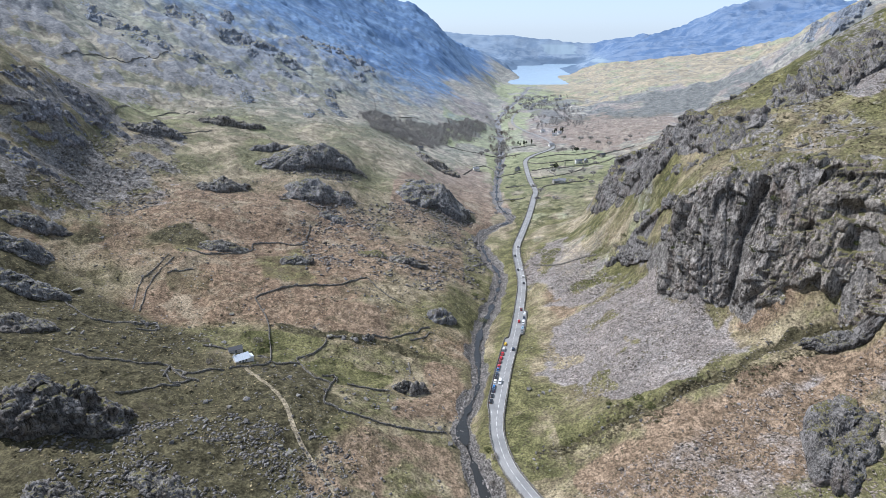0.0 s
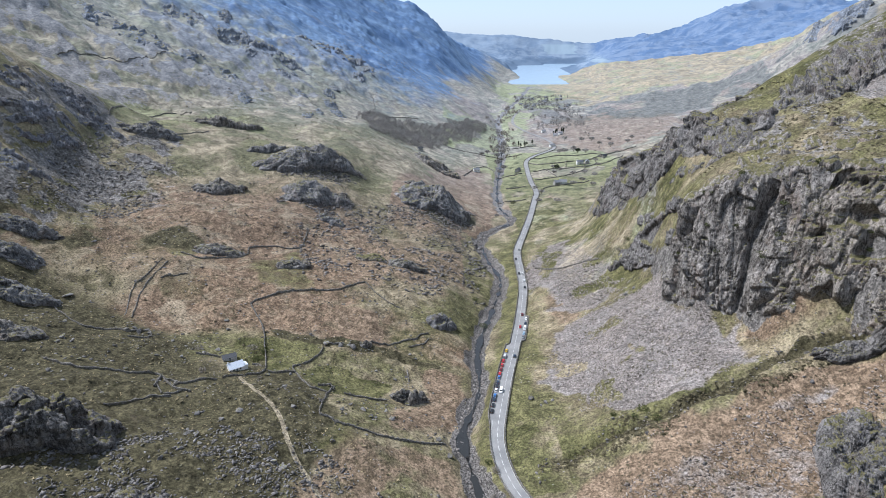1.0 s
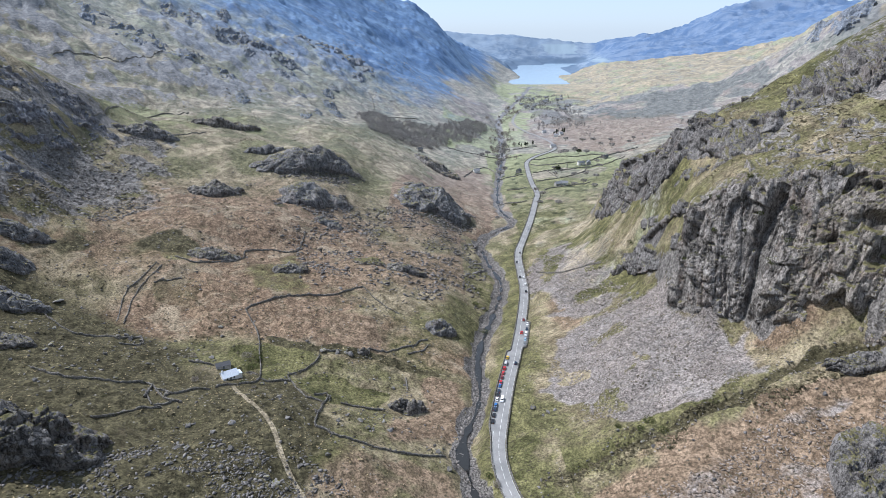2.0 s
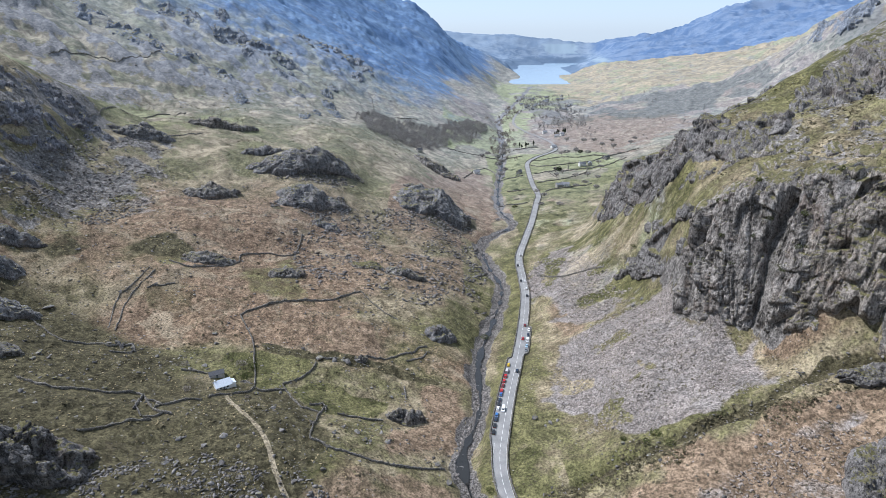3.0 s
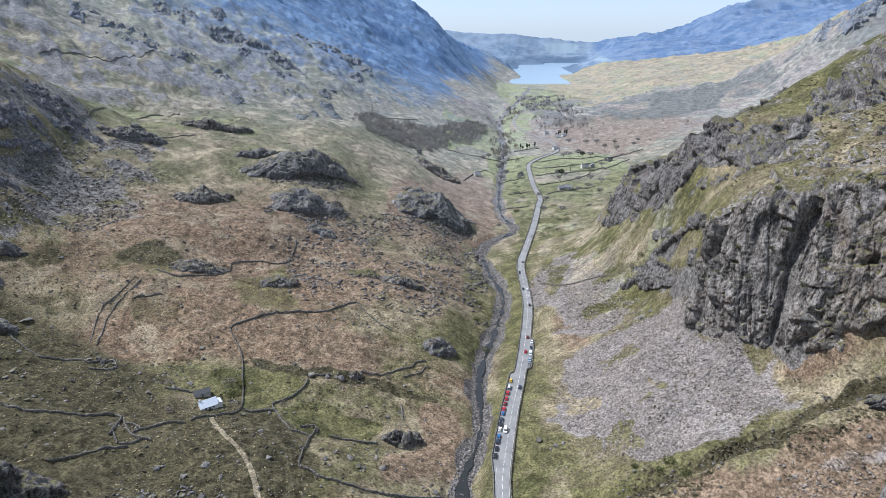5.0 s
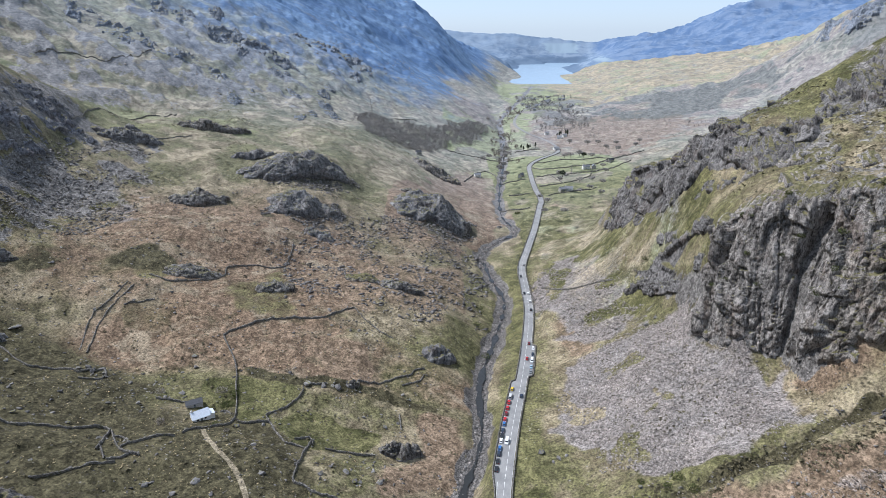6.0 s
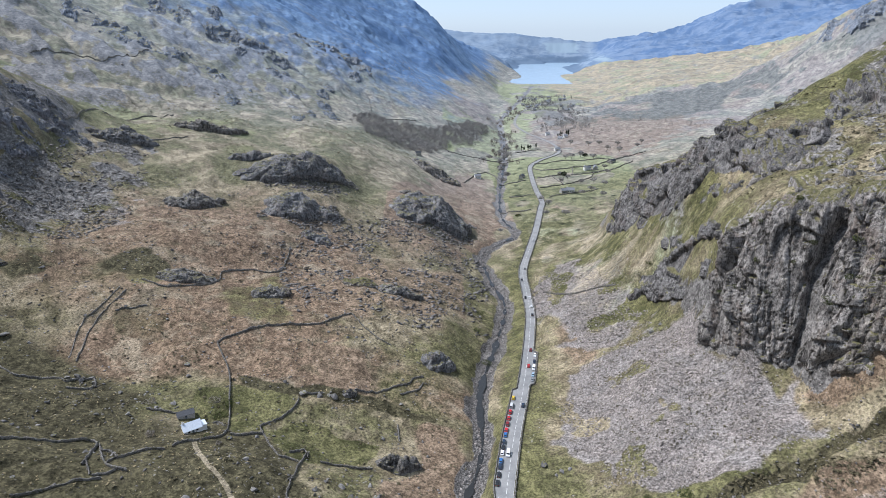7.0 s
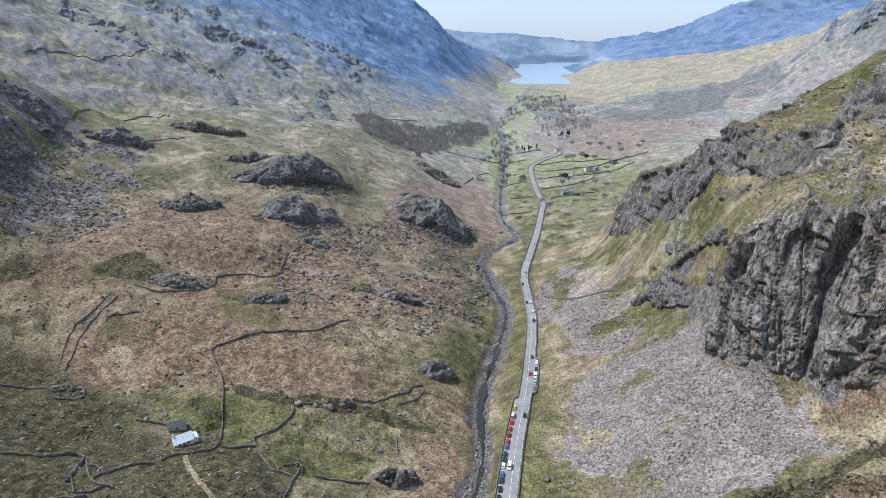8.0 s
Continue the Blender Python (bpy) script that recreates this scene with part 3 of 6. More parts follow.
def inside(x, y, outline, soft=6.0, warp=8.0, seed=70):
    """1 inside an outline, 0 outside, with a soft and ragged edge."""
    x, y = x + warp * fbm(x, y, 25, 3, seed), y + warp * fbm(x, y, 25, 3, seed + 9)
    lo, hi = np.min(outline, 0) - 30, np.max(outline, 0) + 30
    out = np.zeros(x.shape)
    pick = (x > lo[0]) & (x < hi[0]) & (y > lo[1]) & (y < hi[1])
    if not pick.any():
        return out
    px, py = x[pick], y[pick]
    hit, ring = np.zeros(px.shape, bool), list(outline) + [outline[0]]
    for (ax, ay), (bx, by) in zip(ring, ring[1:]):
        if ay != by:
            hit ^= ((ay > py) != (by > py)) & (px < (bx - ax) * (py - ay) / (by - ay) + ax)
    d, _, _ = to_line(px, py, ring)
    out[pick] = smooth(-soft, soft, np.where(hit, d, -d))
    return out


def patch(x, y, cx, cy, rx, ry, turn=0.0):
    """A soft oval patch."""
    c, s = math.cos(radians(turn)), math.sin(radians(turn))
    u, v = ((x - cx) * c + (y - cy) * s) / rx, (-(x - cx) * s + (y - cy) * c) / ry
    return 1 - smooth(0.5, 1.3, np.sqrt(u * u + v * v) + 0.3 * fbm(x, y, min(rx, ry), 3, 77))


# ---- ground ----
SCREE_MAIN = [(68, 322), (78, 372), (94, 398), (118, 404), (139, 398), (147, 345), (158, 312), (140, 290), (126, 280), (98, 274), (74, 290)]
SCREE_SKIRT = [(72, 286), (96, 266), (130, 264), (160, 280), (170, 300), (140, 300), (110, 282)]
SCREE_LOW = [(50, 195), (84, 222), (127, 238), (165, 234), (205, 224), (190, 150), (60, 150)]
SCREE_FAR = [(78, 425), (84, 480), (84, 540), (92, 590), (128, 590), (132, 510), (140, 420), (110, 410)]
SCREE_LEFT = [(-150, 190), (-128, 232), (-95, 226), (-58, 232), (-44, 214), (-60, 165), (-150, 150)]
SCREE_CRAG = [(-360, 440), (-355, 640), (-325, 690), (-285, 640), (-262, 560), (-270, 500), (-300, 440)]
CRAG_SLOPE = [(-300, 430), (-290, 520), (-286, 600), (-300, 680), (-330, 725), (-420, 725), (-520, 600), (-520, 430)]
BUTTRESS = [(140, 356), (145, 334), (165, 309), (174, 290), (196, 268), (208, 240), (246, 240), (232, 284), (210, 326), (175, 353), (156, 368)]
APRONS = [[(-180, 652), (-120, 645), (-92, 680), (-100, 720), (-130, 690)], [(-165, 582), (-110, 574), (-94, 600), (-105, 632), (-130, 595)], [(-45, 655), (10, 636), (40, 680), (30, 732), (10, 690)]]


FIELD_EAST = [(-115, 349), (-102, 350), (-83, 348), (-77, 341), (-82, 329), (-90, 320), (-87, 314), (-102, 311), (-106, 318)]
FIELD_WEST = [(-87, 313), (-73, 330), (-50, 324), (-33, 325), (-36, 304), (-56, 298), (-71, 298), (-81, 305)]
GARDEN = [(-133, 345), (-116, 347), (-111, 330), (-125, 328)]
PALE_FIELD = [(-64, 341), (-27, 356), (-22, 336), (-50, 326)]
FOLD_FIELD = [(-185, 274), (-161, 287), (-149, 265), (-151, 255), (-172, 252)]
FAR_HEATHER = [(452, 1835), (682, 1883), (885, 1768), (886, 1629), (718, 1518), (555, 1515), (419, 1637)]
FAR_BROWN = [(253, 1539), (419, 1637), (555, 1515), (570, 1352), (333, 1090), (227, 1197)]
RIVER_BANK = [(-40, 640), (60, 640), (82, 760), (72, 900), (88, 1020), (20, 1000), (-10, 860), (-60, 760)]
FAR_GREEN = [(158, 1753), (395, 2429), (475, 2279), (373, 1859), (265, 1716), (163, 1491)]
FAR_FOOT = [(14, 1889), (150, 1850), (117, 1433), (23, 1385)]
VERGE = [(42, 305), (79, 284), (108, 258), (80, 253), (65, 246), (37, 255)]
SHELF = [(151, 321), (174, 284), (187, 266), (168, 266), (155, 304)]
HIGH_ROCKS = [(-700, 1120), (-438, 1130), (-280, 1060), (-200, 1180), (-441, 1340), (-640, 1280)]
SUNNY = [(-70, 400), (-20, 392), (22, 420), (38, 500), (30, 580), (-20, 560), (-60, 500)]
BOG = [(-80, 389), (-62, 399), (-48, 397), (-39, 377), (-43, 362), (-68, 362)]


def covers(x, y, z, steep):
    """What grows or lies where: eight masks, then three of painted haze and one of tan grass."""
    left, right = x < 20, x > 60
    road, along, side = to_line(x, y, ROAD)
    river, _, _ = to_line(x, y, RIVER)
    drift = fbm(x, y, 70, 4, 81)
    broken = fbm(x, y, 20, 4, 83)
    scree = inside(x, y, SCREE_MAIN, 12, 13) * smooth(-0.95, -0.35, broken) + 0.9 * inside(x, y, SCREE_SKIRT, 8, 8) * smooth(-0.4, 0.3, broken + 0.2) + 0.5 * inside(x, y, SCREE_LOW, 10, 10) * smooth(-0.4, 0.4, broken + 0.2) + 0.75 * inside(x, y, SCREE_FAR, 8, 10) * smooth(-0.5, 0.2, broken + 0.2)
    scree = scree + 0.2 * inside(x, y, SCREE_LEFT, 8, 12) * smooth(0.0, 0.5, broken) + 0.55 * inside(x, y, SCREE_CRAG, 10, 16) * smooth(-0.3, 0.3, broken + 0.1)
    upper = smooth(220, 250, x) * (1 - smooth(360, 420, x)) * smooth(330, 350, y) * (1 - smooth(400, 430, y))
    scree = scree + 0.7 * upper * smooth(-0.1, 0.4, fbm(x, y, 30, 3, 91))
    green = 0.62 * (smooth(3, 7, river) * (side < 0) * (1 - smooth(10, 24, road + 6 * broken))) * smooth(195, 240, y) * (y < 900)
    green = green + 0.62 * (side > 0) * (1 - smooth(12, 26, road + 7 * broken)) * (y > 225) * (1 - smooth(395, 430, y))
    green = green + inside(x, y, FIELD_EAST, 2, 2) + 0.95 * inside(x, y, FIELD_WEST, 2, 3) + 0.8 * inside(x, y, GARDEN, 2, 3) - 0.75 * inside(x, y, PALE_FIELD, 5, 6) + 0.5 * inside(x, y, FOLD_FIELD, 3, 4) + 0.4 * patch(x, y, -155, 262, 22, 12, 20)
    green = green + 0.55 * patch(x, y, -205, 448, 16, 12) + 0.55 * inside(x, y, [(-157, 446), (-113, 497), (-102, 419), (-133, 408)], 8, 10) + 0.5 * patch(x, y, -118, 330, 12, 12) + 0.42 * patch(x, y, -60, 250, 45, 22) + 0.42 * patch(x, y, -110, 262, 45, 28) + 0.35 * patch(x, y, -150, 310, 40, 18)
    green = green + 0.85 * (x > 90) * (1 - smooth(130, 165, x)) * smooth(590, 640, y) * (1 - smooth(830, 900, y)) * smooth(-0.5, 0.3, drift + 0.3)
    green = green + 0.95 * (x > 80) * (1 - smooth(280, 330, x)) * smooth(850, 880, y) * (1 - smooth(1120, 1180, y)) * smooth(-0.3, 0.0, fbm(x, y, 60, 2, 84) + 0.25)
    green = green + 0.6 * (x > 0) * (1 - smooth(150, 240, x)) * smooth(960, 1000, y) * smooth(-0.2, 0.3, drift + 0.1) * (y < 1500) + 0.9 * (1 - smooth(90, 200, np.abs(x - 330))) * smooth(1850, 2000, y) * smooth(-0.3, 0.1, drift) * (y < 2750)
    green = green + 0.8 * patch(x, y, 185, 1530, 40, 130)
    green = green + 0.5 * smooth(82, 100, x) * smooth(380, 420, y) * (1 - smooth(600, 660, y)) * (0.6 + 0.5 * drift)
    green = green + 0.5 * right * smooth(45, 90, z) * (1 - smooth(640, 760, y)) * (0.45 + 0.55 * smooth(-0.4, 0.3, fbm(x * 0.8 + y * 0.4, y * 0.5 - x * 0.6, 26, 3, 85) + 0.3))
    green = green + 0.72 * smooth(90, 105, x) * smooth(190, 170, x) * smooth(395, 425, y) * (1 - smooth(600, 640, y)) * smooth(-0.3, 0.3, drift + 0.7)
    green = green + 0.36 * left * smooth(600, 760, y) * smooth(-0.3, 0.35, drift) + 0.25 * left * (x < -200) * smooth(640, 720, y) * (y < 900)
    green = green + 0.62 * smooth(-30, -80, x) * (1 - smooth(270, 345, y)) * smooth(-0.7, 0.2, drift + 0.3 * broken)
    green = green + 0.6 * smooth(110, 150, x) * smooth(600, 640, y) * (1 - smooth(860, 960, y)) * smooth(-0.5, 0.3, drift + 0.4)
    russet = left * smooth(325, 365, y) * (1 - smooth(700, 900, y + 150 * (x < -60))) * (0.68 + 0.35 * drift) + 0.75 * (x > 180) * smooth(1150, 1350, y) * (1 - smooth(1900, 2300, y)) * smooth(-0.5, 0.3, drift + 0.2)
    russet = russet * (1 - 0.8 * smooth(720, 820, y) * left * smooth(-40, -130, x)) * (1 - 0.9 * inside(x, y, CRAG_SLOPE, 14, 14))
    russet = russet + 0.85 * inside(x, y, RIVER_BANK, 16, 20) + 0.9 * inside(x, y, FAR_BROWN, 30, 40) + 0.7 * inside(x, y, FAR_FOOT, 25, 30)
    green = green * (1 - inside(x, y, FAR_BROWN, 30, 40)) + 0.8 * inside(x, y, FAR_GREEN, 25, 40) * smooth(-0.35, 0.1, fbm(x, y, 90, 3, 88) + 0.1) + 0.38 * inside(x, y, VERGE, 8, 8) + 0.25 * inside(x, y, SHELF, 5, 6)
    russet = russet * (1 - 0.75 * inside(x, y, SUNNY, 14, 20))
    orange = left * (0.9 * inside(x, y, [(-19, 347), (18, 350), (9, 289), (-26, 267), (-33, 285), (-8, 314)], 8, 8) + 0.9 * inside(x, y, BOG, 2, 4) + 0.6 * inside(x, y, [(-113, 497), (50, 611), (34, 482), (-62, 413)], 20, 16) + 0.6 * patch(x, y, 20, 860, 30, 90))
    orange = orange + 0.62 * inside(x, y, [(-62, 252), (-20, 262), (6, 262), (16, 220), (10, 180), (-60, 180), (-75, 215)], 10, 12) * smooth(-0.5, 0.3, broken + 0.2)
    orange = orange + right * (0.8 * patch(x, y, 176, 286, 22, 12, -35) + 0.6 * patch(x, y, 92, 430, 14, 40) + 1.0 * inside(x, y, [(125, 255), (183, 246), (196, 224), (170, 190), (90, 190), (64, 225), (80, 236)], 8, 10) + 0.75 * patch(x, y, 150, 790, 14, 40) + 0.5 * patch(x, y, 140, 300, 20, 14))
    orange = orange + 0.5 * (x > 150) * smooth(60, 130, z) * smooth(1500, 1900, y)
    rock = smooth(2.3, 3.1, steep + 0.9 * broken) * (1 - 0.7 * (scree > 0.5))
    rock = np.maximum(rock, 0.62 * left * smooth(-300, -360, x) * (y < 690) * smooth(-0.3, 0.3, broken + 0.2))
    rock = np.maximum(rock, 0.74 * smooth(50, 120, z) * left * smooth(820, 1050, y - 0.25 * x) * smooth(0.14, 0.42, ribs_of(x, y) + 0.25 * broken))
    rock = np.maximum(rock * (1 - 0.75 * (x > 150) * (y > 350) * (y < 640)), 0.5 * (x > 150) * (y > 330) * (y < 640) * smooth(40, 70, z) * smooth(0.15, 0.5, fbm(x * 0.8 + y * 0.4, y * 0.5 - x * 0.6, 20, 4, 89)))
    rock = np.maximum(rock, 0.7 * inside(x, y, HIGH_ROCKS, 30, 50) * smooth(0.1, 0.4, ribs_of(x, y) + 0.3 * broken))
    rock = np.maximum(rock, 0.75 * inside(x, y, CRAG_SLOPE, 14, 14) * smooth(-0.6, 0.1, broken + 0.1))
    rock = np.maximum(rock, inside(x, y, BUTTRESS, 3, 2))
    flank = smooth(330, 180, x)
    # slate marks high far ground that gets a blue-grey haze tint
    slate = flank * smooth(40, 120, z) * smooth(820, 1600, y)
    # strength of the painted haze, rising with distance
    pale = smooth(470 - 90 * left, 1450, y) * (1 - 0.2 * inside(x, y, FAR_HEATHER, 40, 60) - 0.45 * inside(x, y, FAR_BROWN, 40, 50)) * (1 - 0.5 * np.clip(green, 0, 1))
    # where the far flank takes the blue of haze as its colour
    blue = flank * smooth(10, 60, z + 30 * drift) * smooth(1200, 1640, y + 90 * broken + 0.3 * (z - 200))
    tan = smooth(330, 480, x) * smooth(1750, 2050, y + 0.9 * np.maximum(x - 700, 0) + 120 * drift) * (0.75 + 0.35 * broken) * (1 - inside(x, y, FAR_HEATHER, 40, 60))
    tan = np.maximum(tan, 0.46 * smooth(88, 106, x) * smooth(200, 150, x) * smooth(400, 440, y) * (1 - smooth(800, 900, y)) * (0.85 + 0.4 * broken))
    tan = np.maximum(tan, 0.8 * left * (1 - smooth(10, 60, z + 20 * drift)) * smooth(1450, 1800, y) * (y < 2700))
    path, _, _ = to_line(x, y, TRACK)
    track = 0.9 * (1 - smooth(0.5, 1.9, path))
    lay, _, _ = to_line(x, y, LAYBY)
    track = track + 0.8 * (1 - smooth(7, 12, lay)) * (y > 1400)
    gravel = (1 - smooth(5.2, 8.4, river + 3.0 * broken)) * (y < 2600)
    # the broad near-left term paints a cloud's shadow as dark heather
    heath_and_shade = left * (0.85 * patch(x, y, -215, 462, 22, 14) + 0.85 * (1 - smooth(1.0, 5.0, to_line(x, y, STREAK)[0] + 3 * broken)) + 0.9 * smooth(345, 285, y + 0.3 * (x + 80)) * smooth(-38, -85, x) * (1 - inside(x, y, FIELD_EAST, 3, 3)) * (1 - inside(x, y, FIELD_WEST, 3, 3)) * (0.64 + 0.32 * smooth(-0.5, 0.4, drift + 0.5 * broken)) + 0.6 * patch(x, y, 30, 505, 14, 20) + 0.8 * patch(x, y, 26, 236, 5, 22, -20)) + 0.55 * (x > 250) * smooth(1350, 1500, y) * smooth(-0.2, 0.6, fbm(x, y, 160, 5, 95, 0.65)) * (y < 2500)
    rib, _, _ = to_line(x, y, RIB)
    heath_and_shade = heath_and_shade + 0.8 * (1 - smooth(0.8, 3.2, rib + 4.5 * broken)) * right
    heath_and_shade = heath_and_shade + 0.85 * inside(x, y, FAR_HEATHER, 40, 60) * smooth(-0.6, 0.2, fbm(x, y, 120, 4, 96) + 0.2)
    green = green + right * (0.36 * (1 - smooth(6, 24, rib + 8 * broken)) * smooth(190, 140, x) + 0.35 * inside(x, y, SCREE_SKIRT, 10, 10))
    for apron in APRONS:
        heath_and_shade = heath_and_shade + 0.7 * inside(x, y, apron, 10, 10) * smooth(-0.5, 0.2, broken + 0.1)
    heath_and_shade = heath_and_shade + 0.28 * left * smooth(0.15, 0.6, fbm(x, y, 33, 4, 97)) * (y < 720) + 0.4 * left * smooth(-130, -260, x) * smooth(600, 460, y)
    return np.clip(np.stack([scree, green, russet, rock, orange, track, gravel, heath_and_shade, slate, pale, blue, tan], -1), 0, 1)


STREAK = [(-110, 358), (-95, 354), (-81, 350), (-55, 355), (-24, 353), (-5, 353)]
TRACK = spline([(-117, 303), (-109, 289), (-99, 276), (-87, 263), (-77, 247), (-71, 234), (-63, 221), (-52, 206), (-43, 195), (-20, 160)], 4.0)
LAYBY = [(168, 1430), (172, 1500), (178, 1560)]


def make_ground():
    view = np.linspace(-0.80, 0.80, 760)
    rest = np.linspace(0.80, 2 * math.pi - 0.80, 60)[1:-1]
    angle = np.concatenate([view, rest])
    radius = np.concatenate([np.linspace(0.05, 96, 15), np.geomspace(100, 700, 480), np.geomspace(703, 4950, 370)])
    a, r = np.meshgrid(angle, radius)
    x, y = r * np.sin(a), r * np.cos(a)
    z = relief(x, y)
    dr, da = np.gradient(z, axis=0) / np.gradient(r, axis=0), np.gradient(z, axis=1) / (r * np.gradient(a, axis=1))
    steep = np.sqrt(dr ** 2 + da ** 2)
    for cliff in ([(152, 346), (156, 334), (164, 322), (173, 313), (178, 306), (200, 320), (193, 329), (182, 338), (172, 346), (164, 352)], [(175, 308), (183, 290), (190, 279), (198, 269), (205, 260), (230, 264), (222, 280), (212, 294), (203, 304), (196, 314)]):
        z = z - 5.0 * inside(x.ravel(), y.ravel(), cliff, 3.5, 0).reshape(z.shape)  # hollow behind the cliffs
    nr, na = r.shape
    k = np.arange(nr - 1)[:, None] * na
    j = np.arange(na)
    faces = np.stack([k + j, k + na + j, k + na + (j + 1) % na, k + (j + 1) % na], -1)
    masks = covers(x.ravel(), y.ravel(), z.ravel(), steep.ravel())
    return np.stack([x.ravel(), y.ravel(), z.ravel()], -1), faces, masks, (radius > 3500).argmax()


def sheet(name, verts, faces, skin, parent=None):
    """A mesh object from arrays of places and faces of one number of corners."""
    me = bpy.data.meshes.new(name)
    me.vertices.add(len(verts))
    me.vertices.foreach_set("co", np.ascontiguousarray(verts, np.float32).ravel())
    me.loops.add(faces.size)
    me.loops.foreach_set("vertex_index", np.ascontiguousarray(faces, np.int32).ravel())
    me.polygons.add(len(faces))
    me.polygons.foreach_set("loop_start", np.arange(0, faces.size, faces.shape[1], dtype=np.int32))
    me.update(calc_edges=True)
    me.materials.append(skin)
    ob = new(name, me)
    if parent:
        ob.parent = parent
    return ob


def soften(ob):
    ob.data.polygons.foreach_set("use_smooth", np.ones(len(ob.data.polygons), bool))
    return ob


verts, faces, masks, cut = make_ground()
nearer, beyond = faces[:cut].reshape(-1, 4), faces[cut:].reshape(-1, 4)
edge = beyond.min()
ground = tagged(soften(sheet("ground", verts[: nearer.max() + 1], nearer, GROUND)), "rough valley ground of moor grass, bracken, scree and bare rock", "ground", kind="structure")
for key, part_of in (("cover", masks[:, :4]), ("growth", masks[:, 4:8]), ("haze_and_tan", masks[:, 8:])):
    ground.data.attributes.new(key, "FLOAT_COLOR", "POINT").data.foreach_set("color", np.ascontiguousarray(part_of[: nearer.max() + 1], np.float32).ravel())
tagged(soften(sheet("backdrop", verts[edge:], beyond - edge, DISTANT)), "far hills and shores beyond the lake, coloured pale blue for haze", "hills", kind="structure")


# ---- crags and outcrops ----
def facets(x, y, z, seed):
    """Flat-faced blocks: each block has its own step and its own tilt; also how near the joint is."""
    fx, fy, fz = np.floor(x - 0.5).astype(np.int64), np.floor(y - 0.5).astype(np.int64), np.floor(z - 0.5).astype(np.int64)
    best, second, value = np.full(x.shape, 9.0), np.full(x.shape, 9.0), np.zeros(x.shape)
    for i in (0, 1):
        for j in (0, 1):
            for k in (0, 1):
                cx, cy, cz = fx + i, fy + j, fz + k
                px, py, pz = (c + 0.1 + 0.8 * lattice(cx, cy, cz, seed + s) / 65535 for c, s in ((cx, 1), (cy, 2), (cz, 3)))
                d = np.sqrt((x - px) ** 4 + (y - py) ** 4 + (z - pz) ** 4)
                nearer = d < best
                second = np.where(nearer, best, np.minimum(second, d))
                step, tx, ty, tz = (lattice(cx, cy, cz, seed + s) / 32767.5 - 1 for s in (4, 5, 6, 7))
                value = np.where(nearer, step + 0.9 * tx * (x - px) + 0.9 * ty * (y - py) + 0.9 * tz * (z - pz), value)
                best = np.minimum(best, d)
    return value, np.sqrt(second) - np.sqrt(best)


def rockiness(p, cell, seed):
    """How far the rock of a knoll stands proud: tilted slabs, joints and roughness, in units of one block."""
    x, y, z = p[..., 0] + 0.3 * p[..., 2], p[..., 1], p[..., 2]
    wx, wy = x + 0.3 * cell * noise3(x / cell, y / cell, z / cell, seed + 20), y + 0.3 * cell * noise3(x / cell, y / cell, z / cell, seed + 21)
    a, ja = facets((wx + 0.5 * wy) / cell / 2.2, (wy - 0.5 * wx) / cell / 1.1, z / cell / 1.4, seed)
    b, jb = facets((wx + 0.5 * wy) / cell / 0.8, (wy - 0.5 * wx) / cell / 0.5, z / cell / 0.6, seed + 9)
    strata = (0.55 * x + 0.25 * y + 0.8 * z) / cell / 0.9 + 0.8 * noise3(x / cell / 2, y / cell / 2, z / cell / 2, seed + 35)
    out = 0.22 * a + 0.15 * b - 0.14 * (1 - smooth(0, 0.10, ja)) - 0.06 * (1 - smooth(0, 0.12, jb)) + 0.20 * (strata - np.floor(strata))
    return out + 0.28 * noise3(x / cell / 3, y / cell / 3, z / cell / 3, seed + 31) + 0.06 * noise3(x / cell * 5, y / cell * 5, z / cell * 5, seed + 33)


